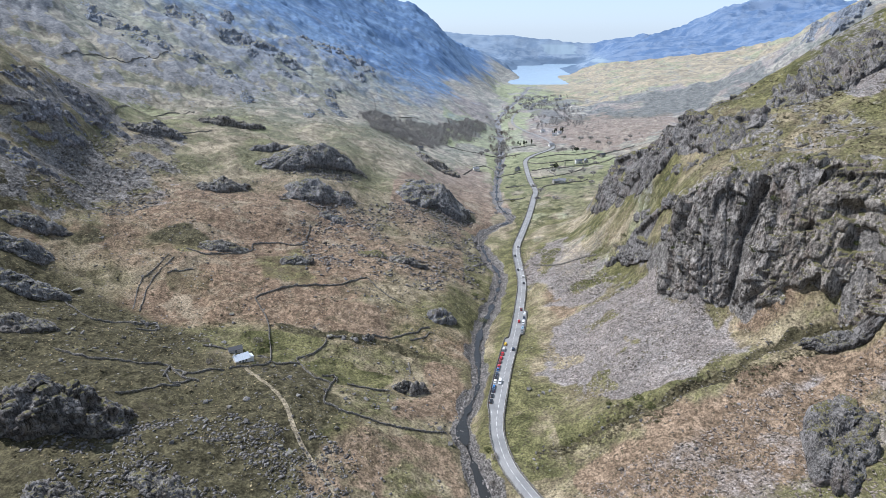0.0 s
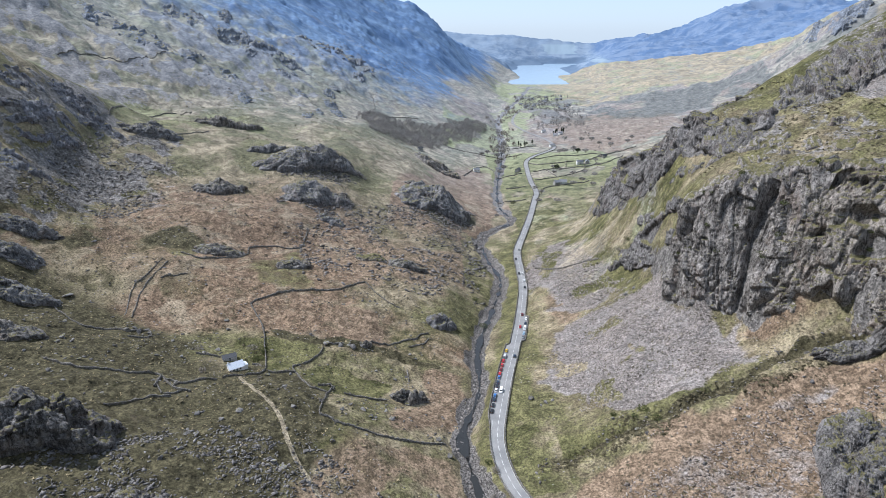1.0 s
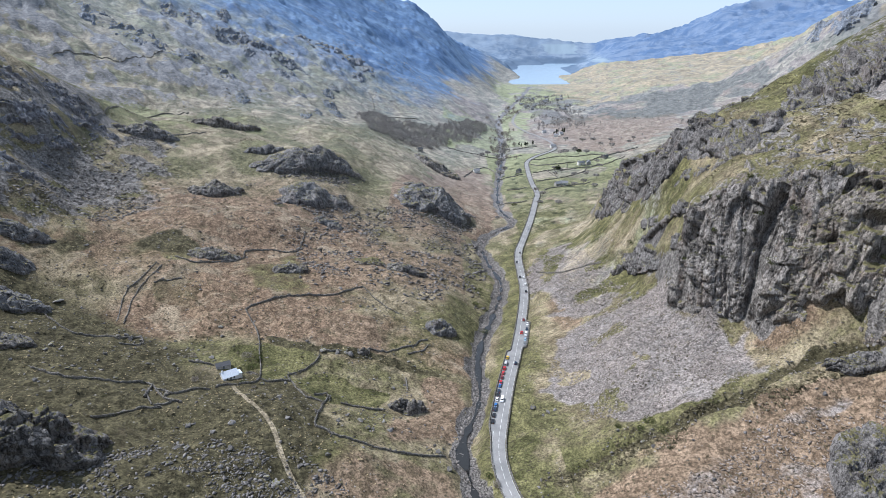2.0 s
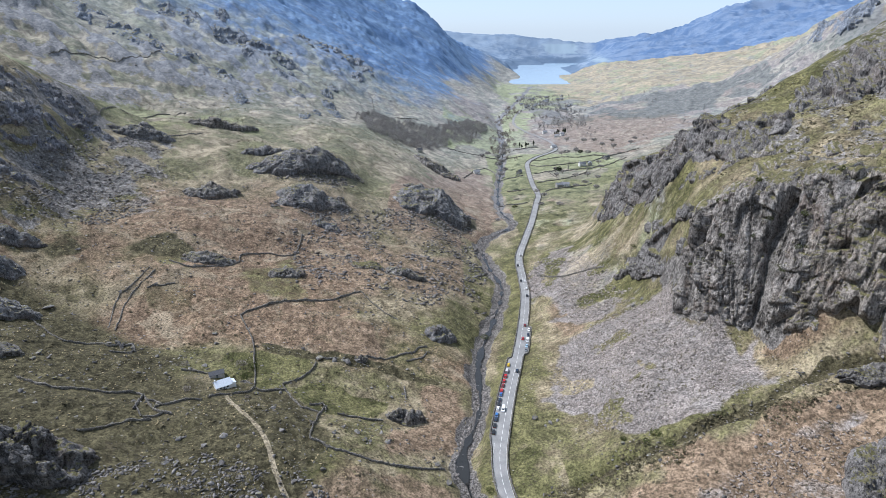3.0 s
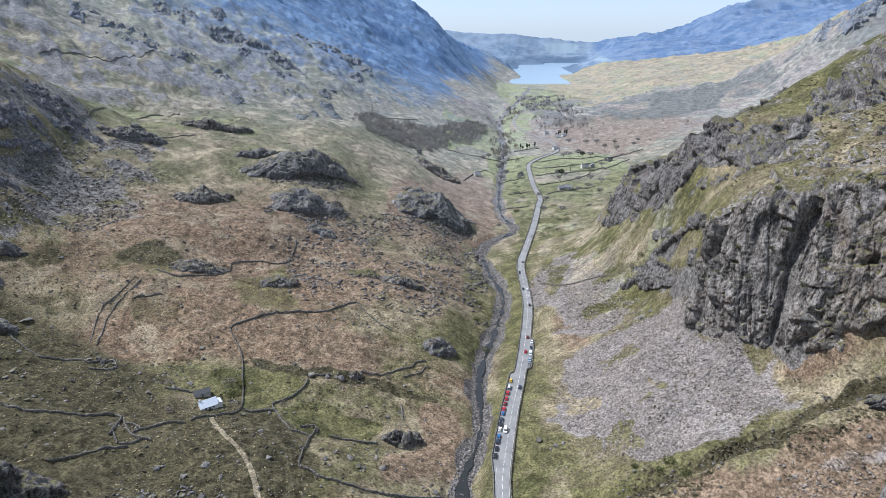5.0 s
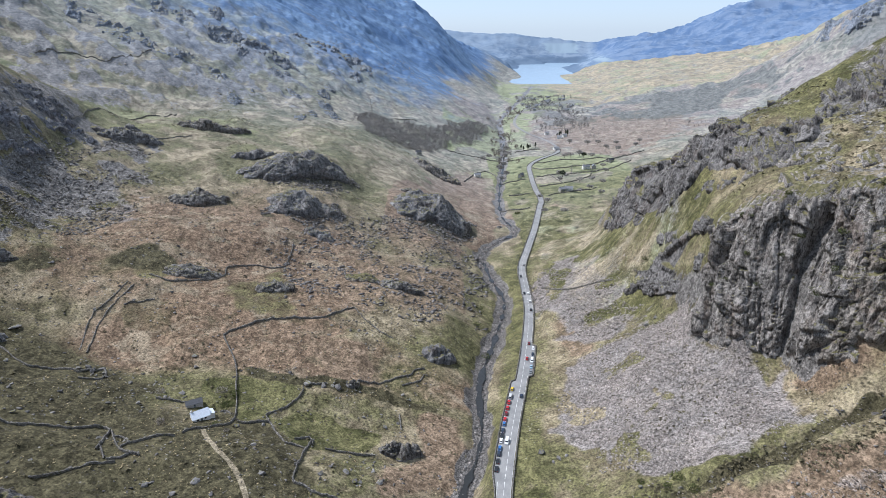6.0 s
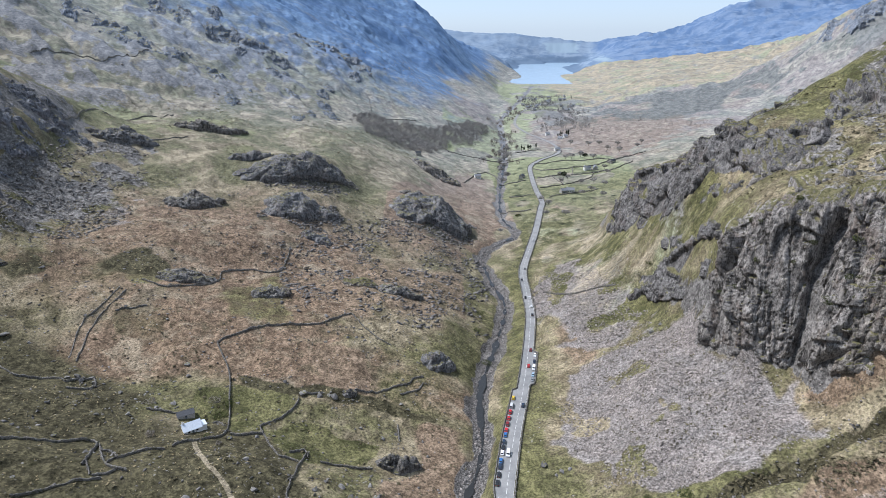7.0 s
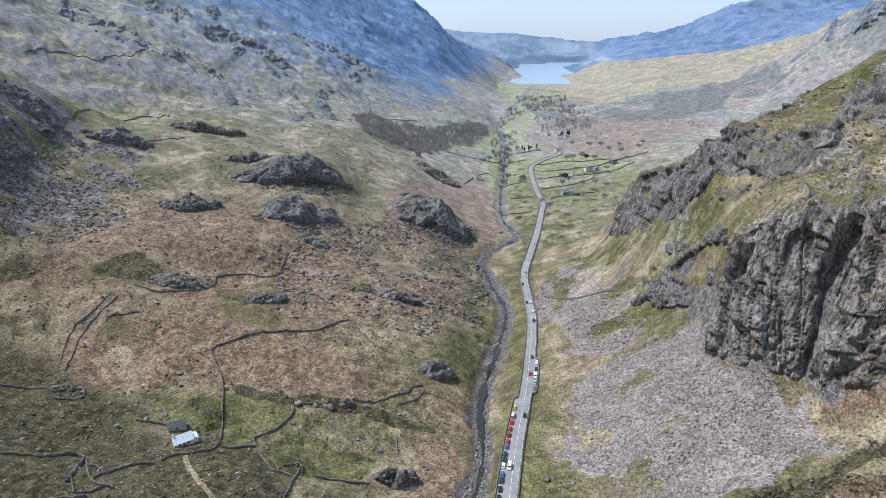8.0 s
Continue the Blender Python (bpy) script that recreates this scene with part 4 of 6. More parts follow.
def faces_of_cliff(s, z, p, scale, seed, tall):
    """How far a cliff stands proud, in metres: great slabs, ribs and flakes, read along the face and up it."""
    zero = np.zeros(s.shape)
    lean = s + 0.22 * z + 2.2 * scale * noise3(s / 30 / scale, z / 30 / scale, zero, seed + 20) + 0.7 * scale * noise3(s / 7 / scale, z / 9 / scale, zero, seed + 21)
    up = z + 2.0 * scale * noise3(s / 12 / scale, z / 12 / scale, zero, seed + 22)
    a, ja = facets(lean / (11 * scale), up / (11 * scale * tall), zero, seed)
    b, jb = facets(lean / (4.4 * scale), up / (4.4 * scale * tall), zero, seed + 11)
    c, jc = facets(lean / (1.7 * scale), up / (1.7 * scale * (0.5 + 0.5 * tall)), zero, seed + 22)
    d, jd = facets(lean / (0.8 * scale), up / (0.8 * scale), zero, seed + 33)
    fissure = np.abs(noise3(lean / (3.6 * scale), up / (30 * scale), zero, seed + 51))
    out = 1.5 * a + 0.75 * b + 0.34 * c + 0.14 * d - 1.1 * (1 - smooth(0, 0.05, ja)) - 0.55 * (1 - smooth(0, 0.07, jb)) - 0.30 * (1 - smooth(0, 0.12, jc)) - 2.4 * (1 - smooth(0, 0.07, fissure))
    shelf = up / (15 * scale) + 0.8 * noise3(s / 40, z / 60, zero, seed + 30)
    out = out + 2.6 * (0.5 - (shelf - np.floor(shelf))) * smooth(-0.1, 0.5, noise3(s / 22 / scale, z / 18 / scale, zero, seed + 41))
    return scale * (out + 3.2 * (0.6 - 2 * np.abs(noise3(lean / 20 / scale, z / 80 / scale, zero, seed + 31))) + 1.0 * (0.5 - 2 * np.abs(noise3(lean / 6 / scale, z / 40 / scale, zero, seed + 34))) + 0.5 * noise3(s / 5 / scale, z / 30 / scale, zero, seed + 32) + 0.3 * noise3(s / 1.2, z / 2.4, zero, seed + 33))


def normals_of(p):
    du, dv = np.gradient(p, axis=0), np.gradient(p, axis=1)
    n = np.cross(du, dv)
    return n / np.maximum(np.linalg.norm(n, axis=-1), 1e-6)[..., None]


def grid_faces(n, m):
    i, j = np.meshgrid(np.arange(n - 1), np.arange(m - 1), indexing="ij")
    k = (i * m + j).ravel()
    return np.stack([k, k + m, k + m + 1, k + 1], -1)


def resample(line, n):
    d = np.concatenate([[0], np.cumsum(np.linalg.norm(np.diff(line, axis=0), axis=1))])
    return np.stack([np.interp(np.linspace(0, d[-1], n), d, line[:, k]) for k in (0, 1)], -1)


ROCK_FACES = []
FACING = np.array([0.88, 0.47, 0.0])  # the great cliffs look this way, reversed


def crag(label, base, top, seed, cell=5.0, bulge=2.0, step=0.6, skin=None, clefts=(), tall=2.2, sheer=0.0, broken=0.0):
    """A rock face that climbs from a foot line to a brow line over the slope behind it."""
    foot, brow = spline(base, 1.0), spline(top, 1.0)
    n = int(max(np.linalg.norm(np.diff(foot, axis=0), axis=1).sum(), np.linalg.norm(np.diff(brow, axis=0), axis=1).sum()) / step)
    foot, brow = resample(foot, n), resample(brow, n)
    v = np.linspace(-0.06, 1.06, 90)[None, :, None]
    plan = foot[:, None] * (1 - v) + brow[:, None] * v
    z = relief(plan[..., 0], plan[..., 1])
    if sheer:
        v1 = v[..., 0]
        want = z[:, :1] + (z[:, -1:] - z[:, :1]) * np.clip(v1 / max(0.02, 1 - sheer), 0, 1) ** 0.8
        z = np.maximum(z, z * 0.25 + want * 0.75)
    p = np.concatenate([plan, z[..., None]], -1)
    run = np.concatenate([np.zeros((n, 1)), np.cumsum(np.linalg.norm(np.diff(p, axis=1), axis=-1), axis=1)], 1)
    m = int(np.percentile(run[:, -1], 80) / step)
    even = np.linspace(0, 1, m)
    p = np.stack([np.stack([np.interp(even * run[i, -1], run[i], p[i, :, k]) for k in range(3)], -1) for i in range(n)])
    nor = normals_of(p)
    if nor[..., 2].mean() < 0:
        nor = -nor
    s, w = np.linspace(0, 1, n)[:, None], even[None, :]
    ragged = 0.05 * noise3(p[..., 0] / 6, p[..., 1] / 6, p[..., 2] / 6, seed + 50)
    hold = smooth(0, 0.07, s + ragged) * smooth(0, 0.07, 1 - s + ragged) * smooth(0, 0.07, w + ragged) * smooth(0, 0.10, 1 - w + ragged)
    if broken:
        rift = noise3((p[..., 0] * 0.8 + p[..., 1] * 0.4) / 17, (p[..., 1] * 0.5 - p[..., 0] * 0.6 + p[..., 2] * 0.4) / 9, p[..., 2] / 14, seed + 55) + 0.4 * noise3(p[..., 0] / 5, p[..., 1] / 5, p[..., 2] / 5, seed + 56)
        hold = hold * smooth(-0.25, 0.1, rift + 0.45 - broken)
    out = bulge + faces_of_cliff(np.cumsum(np.linalg.norm(np.diff(0.5 * (foot + brow), axis=0, prepend=0.5 * (foot + brow)[:1]), axis=1))[:, None] + 0 * w, p[..., 2], p, cell / 5, seed, tall)
    for (ax, ay, az), (bx, by, bz), width, depth in clefts:
        a, b = np.array([ax, ay, az], float), np.array([bx, by, bz], float)
        q, b = p - a, b - a
        q, b = q - (q @ FACING)[..., None] * FACING, b - (b @ FACING) * FACING
        t = np.clip((q @ b) / (b @ b), 0, 1)
        d = np.linalg.norm(q - t[..., None] * b, axis=-1) + 1.0 * noise3(p[..., 0] / 5, p[..., 1] / 5, p[..., 2] / 5, seed + 60)
        out = out - depth * np.exp(-(d / width) ** 2)
    p = p + nor * (hold * out - (1 - hold) * (3.0 if broken else 1.6))[..., None]
    ROCK_FACES.append(p)
    top_ob = new("crag")
    top_ob.location = tuple(p[n // 2, 0])
    p = p - p[n // 2, 0]
    cuts = np.linspace(0, n - 1, max(2, round(n * step / 26)) + 1).astype(int)
    for a, b in zip(cuts, cuts[1:]):
        strip = p[a : b + 1]
        sheet("rock_face", strip.reshape(-1, 3), grid_faces(len(strip), m), skin or ROCK, top_ob)
    return tagged(top_ob, label, "crag", "crags of the pass")


def outcrop(label, x, y, along, across, high, turn, seed, cell=2.6, step=0.6, skin=None, steep=(0.5, -0.4), name="rock_outcrop", category="outcrop", group="rock knolls on the moor"):
    """A knoll of bare rock, rounded on one side and broken off on the other."""
    step = step * 1.25
    rings, sides = int(max(along, across) / step) + 6, int(2 * math.pi * max(along, across) / step / 1.3)
    r, a = np.linspace(0.01, 1.12, rings)[:, None] ** 0.75, np.linspace(0, 2 * math.pi, sides + 1)[None, :]
    edge = 1 + 0.22 * noise2(np.cos(a) * 1.7 + seed, np.sin(a) * 1.7, seed) + 0.10 * noise2(np.cos(a) * 5 + seed, np.sin(a) * 5, seed + 1)
    u, w = r * edge * np.cos(a) * along, r * edge * np.sin(a) * across
    c, s = math.cos(radians(turn)), math.sin(radians(turn))
    dome = np.clip(1 - r ** 2.4, 0, 1) ** 0.62
    px, py = x + u * c - w * s + steep[0] * high * 0.7 * dome, y + u * s + w * c + steep[1] * high * 0.7 * dome
    high = high * 0.8
    lumps = 0.85 + 0.6 * noise2(px / (along * 0.4), py / (along * 0.4), seed + 3) + 0.25 * noise2(px / (along * 0.15), py / (along * 0.15), seed + 4)
    p = np.stack([px, py, relief(px, py) + high * dome * lumps - 2.2 * smooth(0.96, 1.1, r)], -1)
    nor = normals_of(p)
    if nor[..., 2].mean() < 0:
        nor = -nor
    p = p + nor * (smooth(1.1, 0.85, r) * cell * (rockiness(p, cell, seed) + 0.1))[..., None]
    p[:, -1] = p[:, 0]
    if name == "boulder":
        return tagged(sheet(name, p.reshape(-1, 3), grid_faces(rings, sides + 1), skin or KNOLL_ROCK), label, category, group)
    top = new(name)
    top.location = (x, y, float(p[-1, :, 2].min()))
    p = p - np.array(top.location)
    cuts = np.linspace(0, sides, (4 if along > 16 else 3) + 1).astype(int)
    for a, b in zip(cuts, cuts[1:]):
        side = p[:, a : b + 1]
        sheet("rock_face", side.reshape(-1, 3), grid_faces(rings, side.shape[1]), skin or KNOLL_ROCK, top)
    return tagged(top, label, category, group)


GULLY = [((175, 315, 46), (178.7, 321, 80), 1.8, 6.5), ((178.7, 321, 80), (185, 327, 92), 2.2, 8), ((185, 327, 92), (205, 335, 110), 3.2, 8), ((205, 335, 110), (218, 343, 125), 3.2, 7)]
RIFT = [((142, 343, 44), (146, 350, 79), 1.9, 7), ((146, 350, 79), (166, 358, 93), 2.4, 7), ((166, 358, 93), (178, 366, 110), 3.0, 5)]
crag("sheer grey rock buttress with dark vertical cracks above scree", [(140, 356), (141, 346), (145, 334), (154, 320), (165, 309), (171, 300), (177, 290)],
     [(156, 368), (166, 362), (175, 353), (188, 344), (202, 330), (208, 322), (216, 311)], 101, 5.6, 3.0, 0.5, clefts=GULLY + RIFT, tall=4.5, sheer=0.5)
crag("broad grey cliff of broken blocks and grassy ledges", [(157, 322), (164, 312), (172, 292), (179, 276), (188, 266), (196, 255), (199, 240), (200, 222)],
     [(194, 337), (202, 326), (210, 310), (222, 300), (232, 284), (240, 262), (246, 240), (246, 218)], 111, 4.8, 2.6, 0.5, PALE_ROCK, clefts=GULLY, tall=2.0, sheer=0.3, broken=0.15)
crag("dark ribbed crag on the grassy hillside", [(136, 462), (140, 446), (148, 408), (147, 374)], [(149, 470), (154, 452), (163, 416), (160, 382)], 121, 2.6, 1.6, 0.5, DARK_ROCK, tall=3.0, broken=0.62, sheer=0.3)
crag("dark crag dropping to green slopes at the end of the spur", [(166, 622), (158, 600), (156, 564), (161, 524), (168, 474), (176, 425)],
     [(182, 618), (184, 596), (190, 562), (199, 520), (206, 480), (204, 440)], 131, 3.8, 1.6, 0.6, DARK_ROCK, tall=3.2, sheer=0.4, broken=0.4)
crag("grey crag band below the ridge", [(190, 440), (196, 424), (199, 406), (208, 389)], [(204, 458), (210, 442), (214, 424), (222, 404)], 141, 3.5, 1.5, 0.55, DARK_ROCK, tall=3.6, sheer=0.5, broken=0.25)
crag("tall fluted crag along the skyline of the spur", [(216, 408), (225, 402), (240, 397), (262, 395), (287, 400), (315, 404), (345, 402)],
     [(236, 444), (252, 452), (277, 457), (290, 452), (312, 446), (335, 440), (365, 432)], 151, 4.2, 1.8, 0.55, DARK_ROCK, tall=4.2, sheer=0.42, broken=0.2)
crag("long dark crag with boulder slopes below", [(-332, 462), (-338, 500), (-346, 550), (-352, 605), (-352, 650), (-345, 690)],
     [(-400, 450), (-404, 500), (-412, 550), (-420, 605), (-412, 650), (-392, 700)], 181, 5.0, 1.6, 0.9, FLANK_ROCK, tall=1.5, broken=0.5)
crag("rocky brow above the cliff", [(206, 340), (214, 330), (226, 318), (240, 300)], [(214, 350), (224, 340), (238, 328), (252, 310)], 191, 3.0, 1.4, 0.6, PALE_ROCK, broken=0.45)
crag("broken dark crag band beneath the ridge", [(175, 428), (181, 399), (191, 386), (205, 382)], [(186, 461), (197, 442), (207, 425), (217, 412)], 301, 3.5, 1.5, 0.55, DARK_ROCK, tall=3.4, sheer=0.5, broken=0.3)
crag("thin rock band across the steep grass", [(174, 355), (190, 354), (206, 348), (217, 343)], [(180, 372), (199, 373), (212, 362), (223, 358)], 311, 3.0, 2.0, 0.6, ROCK, tall=2.4, sheer=0.25, broken=0.4)
crag("ragged rocks along the skyline of the spur", [(199, 470), (214, 476), (228, 482), (250, 488)], [(206, 484), (220, 490), (236, 497), (256, 503)], 321, 3.0, 2.4, 0.6, DARK_ROCK, tall=2.0, sheer=0.3, broken=0.2)
crag("dark rock step above the green slope", [(158, 468), (160, 426), (157, 379)], [(161, 475), (163, 433), (160, 385)], 331, 3.0, 2.0, 0.6, DARK_ROCK, tall=2.4, sheer=0.25, broken=0.35)
crag("low rock nose above the scree", [(138, 444), (145, 432), (147, 391)], [(144, 458), (149, 442), (149, 396)], 341, 2.8, 2.0, 0.6, DARK_ROCK, tall=2.4, sheer=0.25, broken=0.3)
crag("narrow stone band across the grassy spur", [(176, 405), (192, 380), (214, 362), (250, 352)], [(182, 414), (198, 390), (220, 371), (256, 360)], 195, 3.0, 1.6, 0.6, broken=0.4)

HIGH_BANDS = [([(-640, 1100), (-500, 1088), (-404, 1090), (-300, 1058)], [(-650, 1160), (-510, 1150), (-412, 1140), (-310, 1095)], 0.42),
              ([(-560, 1265), (-450, 1262), (-345, 1270), (-246, 1225)], [(-575, 1325), (-462, 1320), (-356, 1318), (-258, 1262)], 0.5),
              ([(-330, 1420), (-230, 1440), (-140, 1430)], [(-345, 1490), (-246, 1505), (-156, 1488)], 0.5)]
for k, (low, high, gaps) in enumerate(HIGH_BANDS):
    crag("slanting band of crags on the mountain flank, tinted blue for haze", low, high, 401 + 10 * k, 7.0, 1.4, 1.6, HAZED_ROCK, tall=1.2, sheer=0.12, broken=gaps)
crag("dark far crag on the tan hillside", [(930, 1640), (955, 1570), (1000, 1520)], [(985, 1690), (1020, 1630), (1062, 1585)], 441, 12.0, 4.0, 2.2, HAZED_ROCK, tall=1.6, sheer=0.4, broken=0.25)
high = np.random.default_rng(9)
for k in range(26):
    a, b = high.uniform(-520, -140), high.uniform(960, 1420)
    if b > 900 - 0.35 * a:
        outcrop("grey rock knoll on the mountain flank", float(a), float(b), float(high.uniform(12, 26)), float(high.uniform(6, 11)), float(high.uniform(2.5, 5)), float(high.uniform(100, 140)), 450 + k, 4.0, 1.3, HAZED_ROCK)

outcrop("large dark rock knoll with a steep shaded side", -150, 689, 56, 27, 17, 25, 201, 2.7, 0.8, DARK_KNOLL, (0.5, -0.7))
outcrop("dark rounded rock knoll in brown grass", -136, 606, 31, 18, 12, 10, 202, 2.3, 0.65, DARK_KNOLL, (0.5, -0.7))
outcrop("smaller dark rock beside the large knoll", -206, 706, 22, 11, 8, 20, 231, 2.4, 0.7, DARK_KNOLL, (0.4, -0.6))
outcrop("broken rocks above the river hump", -28, 738, 20, 9, 6, 10, 232, 2.4, 0.7, KNOLL_ROCK, (0.4, -0.6))
outcrop("low dark rocks below a knoll", -110, 562, 15, 7, 6, -10, 203, 2.6, 0.6, DARK_KNOLL)
outcrop("broad dark rock hump beside the river", -15, 688, 43, 28, 17, 15, 204, 2.8, 0.8, DARK_KNOLL, (0.6, -0.5))
outcrop("rocky shoulder above the river fields", -4, 925, 38, 16, 13, -30, 205, 5.0, 1.1, KNOLL_ROCK)
outcrop("ragged grey rock outcrop in brown bracken", -226, 592, 26, 14, 12, 30, 206, 2.4, 0.6, KNOLL_ROCK)
outcrop("dark rock lump below the crag", -340, 700, 30, 14, 12, 15, 207, 4.0, 0.9, DARK_KNOLL)
outcrop("grey rock ridge with grassy top", -285, 805, 42, 17, 13, 25, 208, 4.5, 1.0, KNOLL_ROCK)
outcrop("small dark crag above the stream", -2, 404, 11, 8, 7, 0, 209, 2.4, 0.5, DARK_KNOLL)
outcrop("flat rock outcrop with a green cap", -178, 456, 21, 8, 5, 12, 210, 2.4, 0.5, KNOLL_ROCK)
outcrop("big grey rock outcrop split by slabs", -164, 214, 26, 18, 21, 20, 211, 4.6, 0.4, DARK_ROCK, (0.3, -0.6))
outcrop("low rock slab in rough grass", -140, 168, 10, 6, 3.5, 10, 212, 2.2, 0.35, KNOLL_ROCK)
outcrop("low dark rock rib in rough grass", -107, 180, 13, 6, 4.0, -10, 213, 2.2, 0.35, KNOLL_ROCK)
outcrop("dark blocky rock face above loose stones", 164, 201, 25, 12, 11, 62, 171, 1.8, 0.36, DARK_ROCK, (-0.5, -0.5))
outcrop("low broken rock rib on the steep slope", 188, 248, 17, 6, 8, -35, 161, 1.6, 0.36, DARK_ROCK, (-0.4, -0.5))
outcrop("dark rocks on the hill slope", -306, 424, 20, 9, 8, 20, 214, 3.2, 0.6, DARK_KNOLL)
outcrop("dark broken rocks in heather", -300, 388, 22, 10, 7, 10, 215, 3.2, 0.6, DARK_KNOLL)
outcrop("dark rock hummock on the slope", -270, 354, 24, 10, 8, 15, 216, 3.2, 0.6, DARK_KNOLL)
outcrop("low grey rocks in coarse grass", -246, 302, 20, 9, 6, 15, 217, 3.0, 0.5, KNOLL_ROCK)
outcrop("grey rock patch beside the old wall", -120, 455, 14, 8, 4, 30, 218, 2.6, 0.5, KNOLL_ROCK)
outcrop("scattered grey rock heap on the rise", -30, 485, 16, 8, 5, 10, 219, 2.6, 0.5, KNOLL_ROCK)
outcrop("pale rock heap on the rise", -62, 492, 14, 7, 4, 0, 220, 2.6, 0.5, PALE_ROCK)
outcrop("huge dark boulder in the pasture with moss on top", -20, 308, 10.5, 5.0, 8.0, 8, 222, 1.2, 0.35, KNOLL_ROCK, (0.1, -0.1), "boulder", "boulder", "boulders on the moor")
outcrop("pair of upright rocks beside the old wall", -51, 357, 4.2, 3.0, 4.5, 20, 221, 1.2, 0.35, KNOLL_ROCK)


# ---- road, river, lake ----
def part(name, bm, skin, parent, label=""):
    """One mesh object under a thing or a part."""
    me = bpy.data.meshes.new(name)
    bm.to_mesh(me)
    bm.free()
    me.materials.append(skin)
    ob = new(name, me)
    ob.parent = parent
    if label:
        ob["label"] = label
    return ob


def sides_of(line):
    d = np.gradient(line[:, :2], axis=0)
    d = d / np.linalg.norm(d, axis=1)[:, None]
    return np.stack([d[:, 1], -d[:, 0]], -1)


def ribbon(name, line, offsets, heights, skin, parent=None):
    """A strip along a plan line: across it, offsets to the right and heights over the middle."""
    across = sides_of(line)
    p = np.concatenate([np.concatenate([line[:, :2] + across * o, (line[:, 2] + h)[:, None]], 1)[:, None] for o, h in zip(offsets, heights)], 1)
    return sheet(name, p.reshape(-1, 3), grid_faces(len(line), len(offsets))[:, ::-1], skin, parent)


def with_height(line, rise=0.0):
    return np.concatenate([line[:, :2], (road_height(line[:, 1]) + rise)[:, None]], 1)


FINE_ROAD = with_height(spline([tuple(p) for p in ROAD], 2.0))
LEFT_BAY, RIGHT_BAY = (284, 384), (392, 436)


def road_edge(y, side):
    """How far the boundary wall stands from the middle of the road."""
    if side < 0:
        return 3.9 + 2.6 * smooth(LEFT_BAY[0] - 8, LEFT_BAY[0] + 14, y) * (1 - smooth(LEFT_BAY[1] - 1.5, LEFT_BAY[1] + 1.5, y))
    return 3.9 + 2.8 * smooth(RIGHT_BAY[0] - 1.5, RIGHT_BAY[0] + 1.5, y) * (1 - smooth(RIGHT_BAY[1] - 1.5, RIGHT_BAY[1] + 1.5, y))


def make_road():
    across = sides_of(FINE_ROAD)
    y = FINE_ROAD[:, 1]
    lo, hi = -road_edge(y, -1) + 0.5, road_edge(y, 1) - 0.5
    p = np.stack([np.concatenate([FINE_ROAD[:, :2] + across * (lo + (hi - lo) * k)[:, None], (FINE_ROAD[:, 2] - 0.10 * (2 * k - 1) ** 2)[:, None]], 1) for k in np.linspace(0, 1, 7)], 1)
    road = tagged(soften(sheet("road", p.reshape(-1, 3), grid_faces(len(y), 7)[:, ::-1], ASPHALT)), "grey asphalt pass road winding down the valley", "road", kind="structure")
    # dashes of the centre line, one part each along the near stretch
    d = np.concatenate([[0], np.cumsum(np.linalg.norm(np.diff(FINE_ROAD, axis=0), axis=1))])
    dash = 0
    for start in np.arange(20, d[-1] - 400, 6.0):
        s = np.array([start, start + 2, start + 4])
        line = np.stack([np.interp(s, d, FINE_ROAD[:, k]) for k in range(3)], -1)
        line[:, 2] += 0.02
        if line[0, 1] < 190 or line[0, 1] > 700:
            continue
        ribbon("line_mark", line, (-0.11, 0.11), (0, 0), LINE_PAINT, road)
    for side in (-1, 1):
        o = side * (3.35 if side < 0 else 3.3)
        pick = FINE_ROAD[(FINE_ROAD[:, 1] > 190) & (FINE_ROAD[:, 1] < 620)] + np.array([0, 0, 0.0])
        ribbon("edge_line", pick, (o - 0.07, o + 0.07), (-0.045, -0.045), LINE_PAINT, road)
    return road


make_road()

bed = spline([tuple(p) for p in RIVER], 3.0)
bed = bed[bed[:, 1] < 1720]
depth = np.minimum.accumulate(np.convolve(np.pad(relief(bed[:, 0], bed[:, 1]), 6, mode="edge"), np.ones(13) / 13, "valid"))
stream = np.concatenate([bed, (depth + 0.7)[:, None]], 1)
ripple = 0.72 + 1.0 * fbm(bed[:, 0], bed[:, 1], 10, 2, 301)
banks = sides_of(stream)
p = np.stack([np.concatenate([stream[:, :2] + banks * (k * (1.9 * ripple))[:, None], stream[:, 2:]], 1) for k in (-1, -0.4, 0.3, 1)], 1)
tagged(soften(sheet("river", p.reshape(-1, 3), grid_faces(len(stream), 4)[:, ::-1], RIVER_WATER)), "shallow dark stream over a stony bed", "river", kind="structure")
lake = np.array([[180, 2560, -26], [640, 2560, -26], [1150, 4600, -26], [400, 4600, -26]], float)
tagged(sheet("lake", lake, np.array([[0, 1, 2, 3]]), LAKE_WATER), "long pale blue lake at the valley's end", "lake", kind="structure")


# ---- dry-stone walls ----
LAID = []


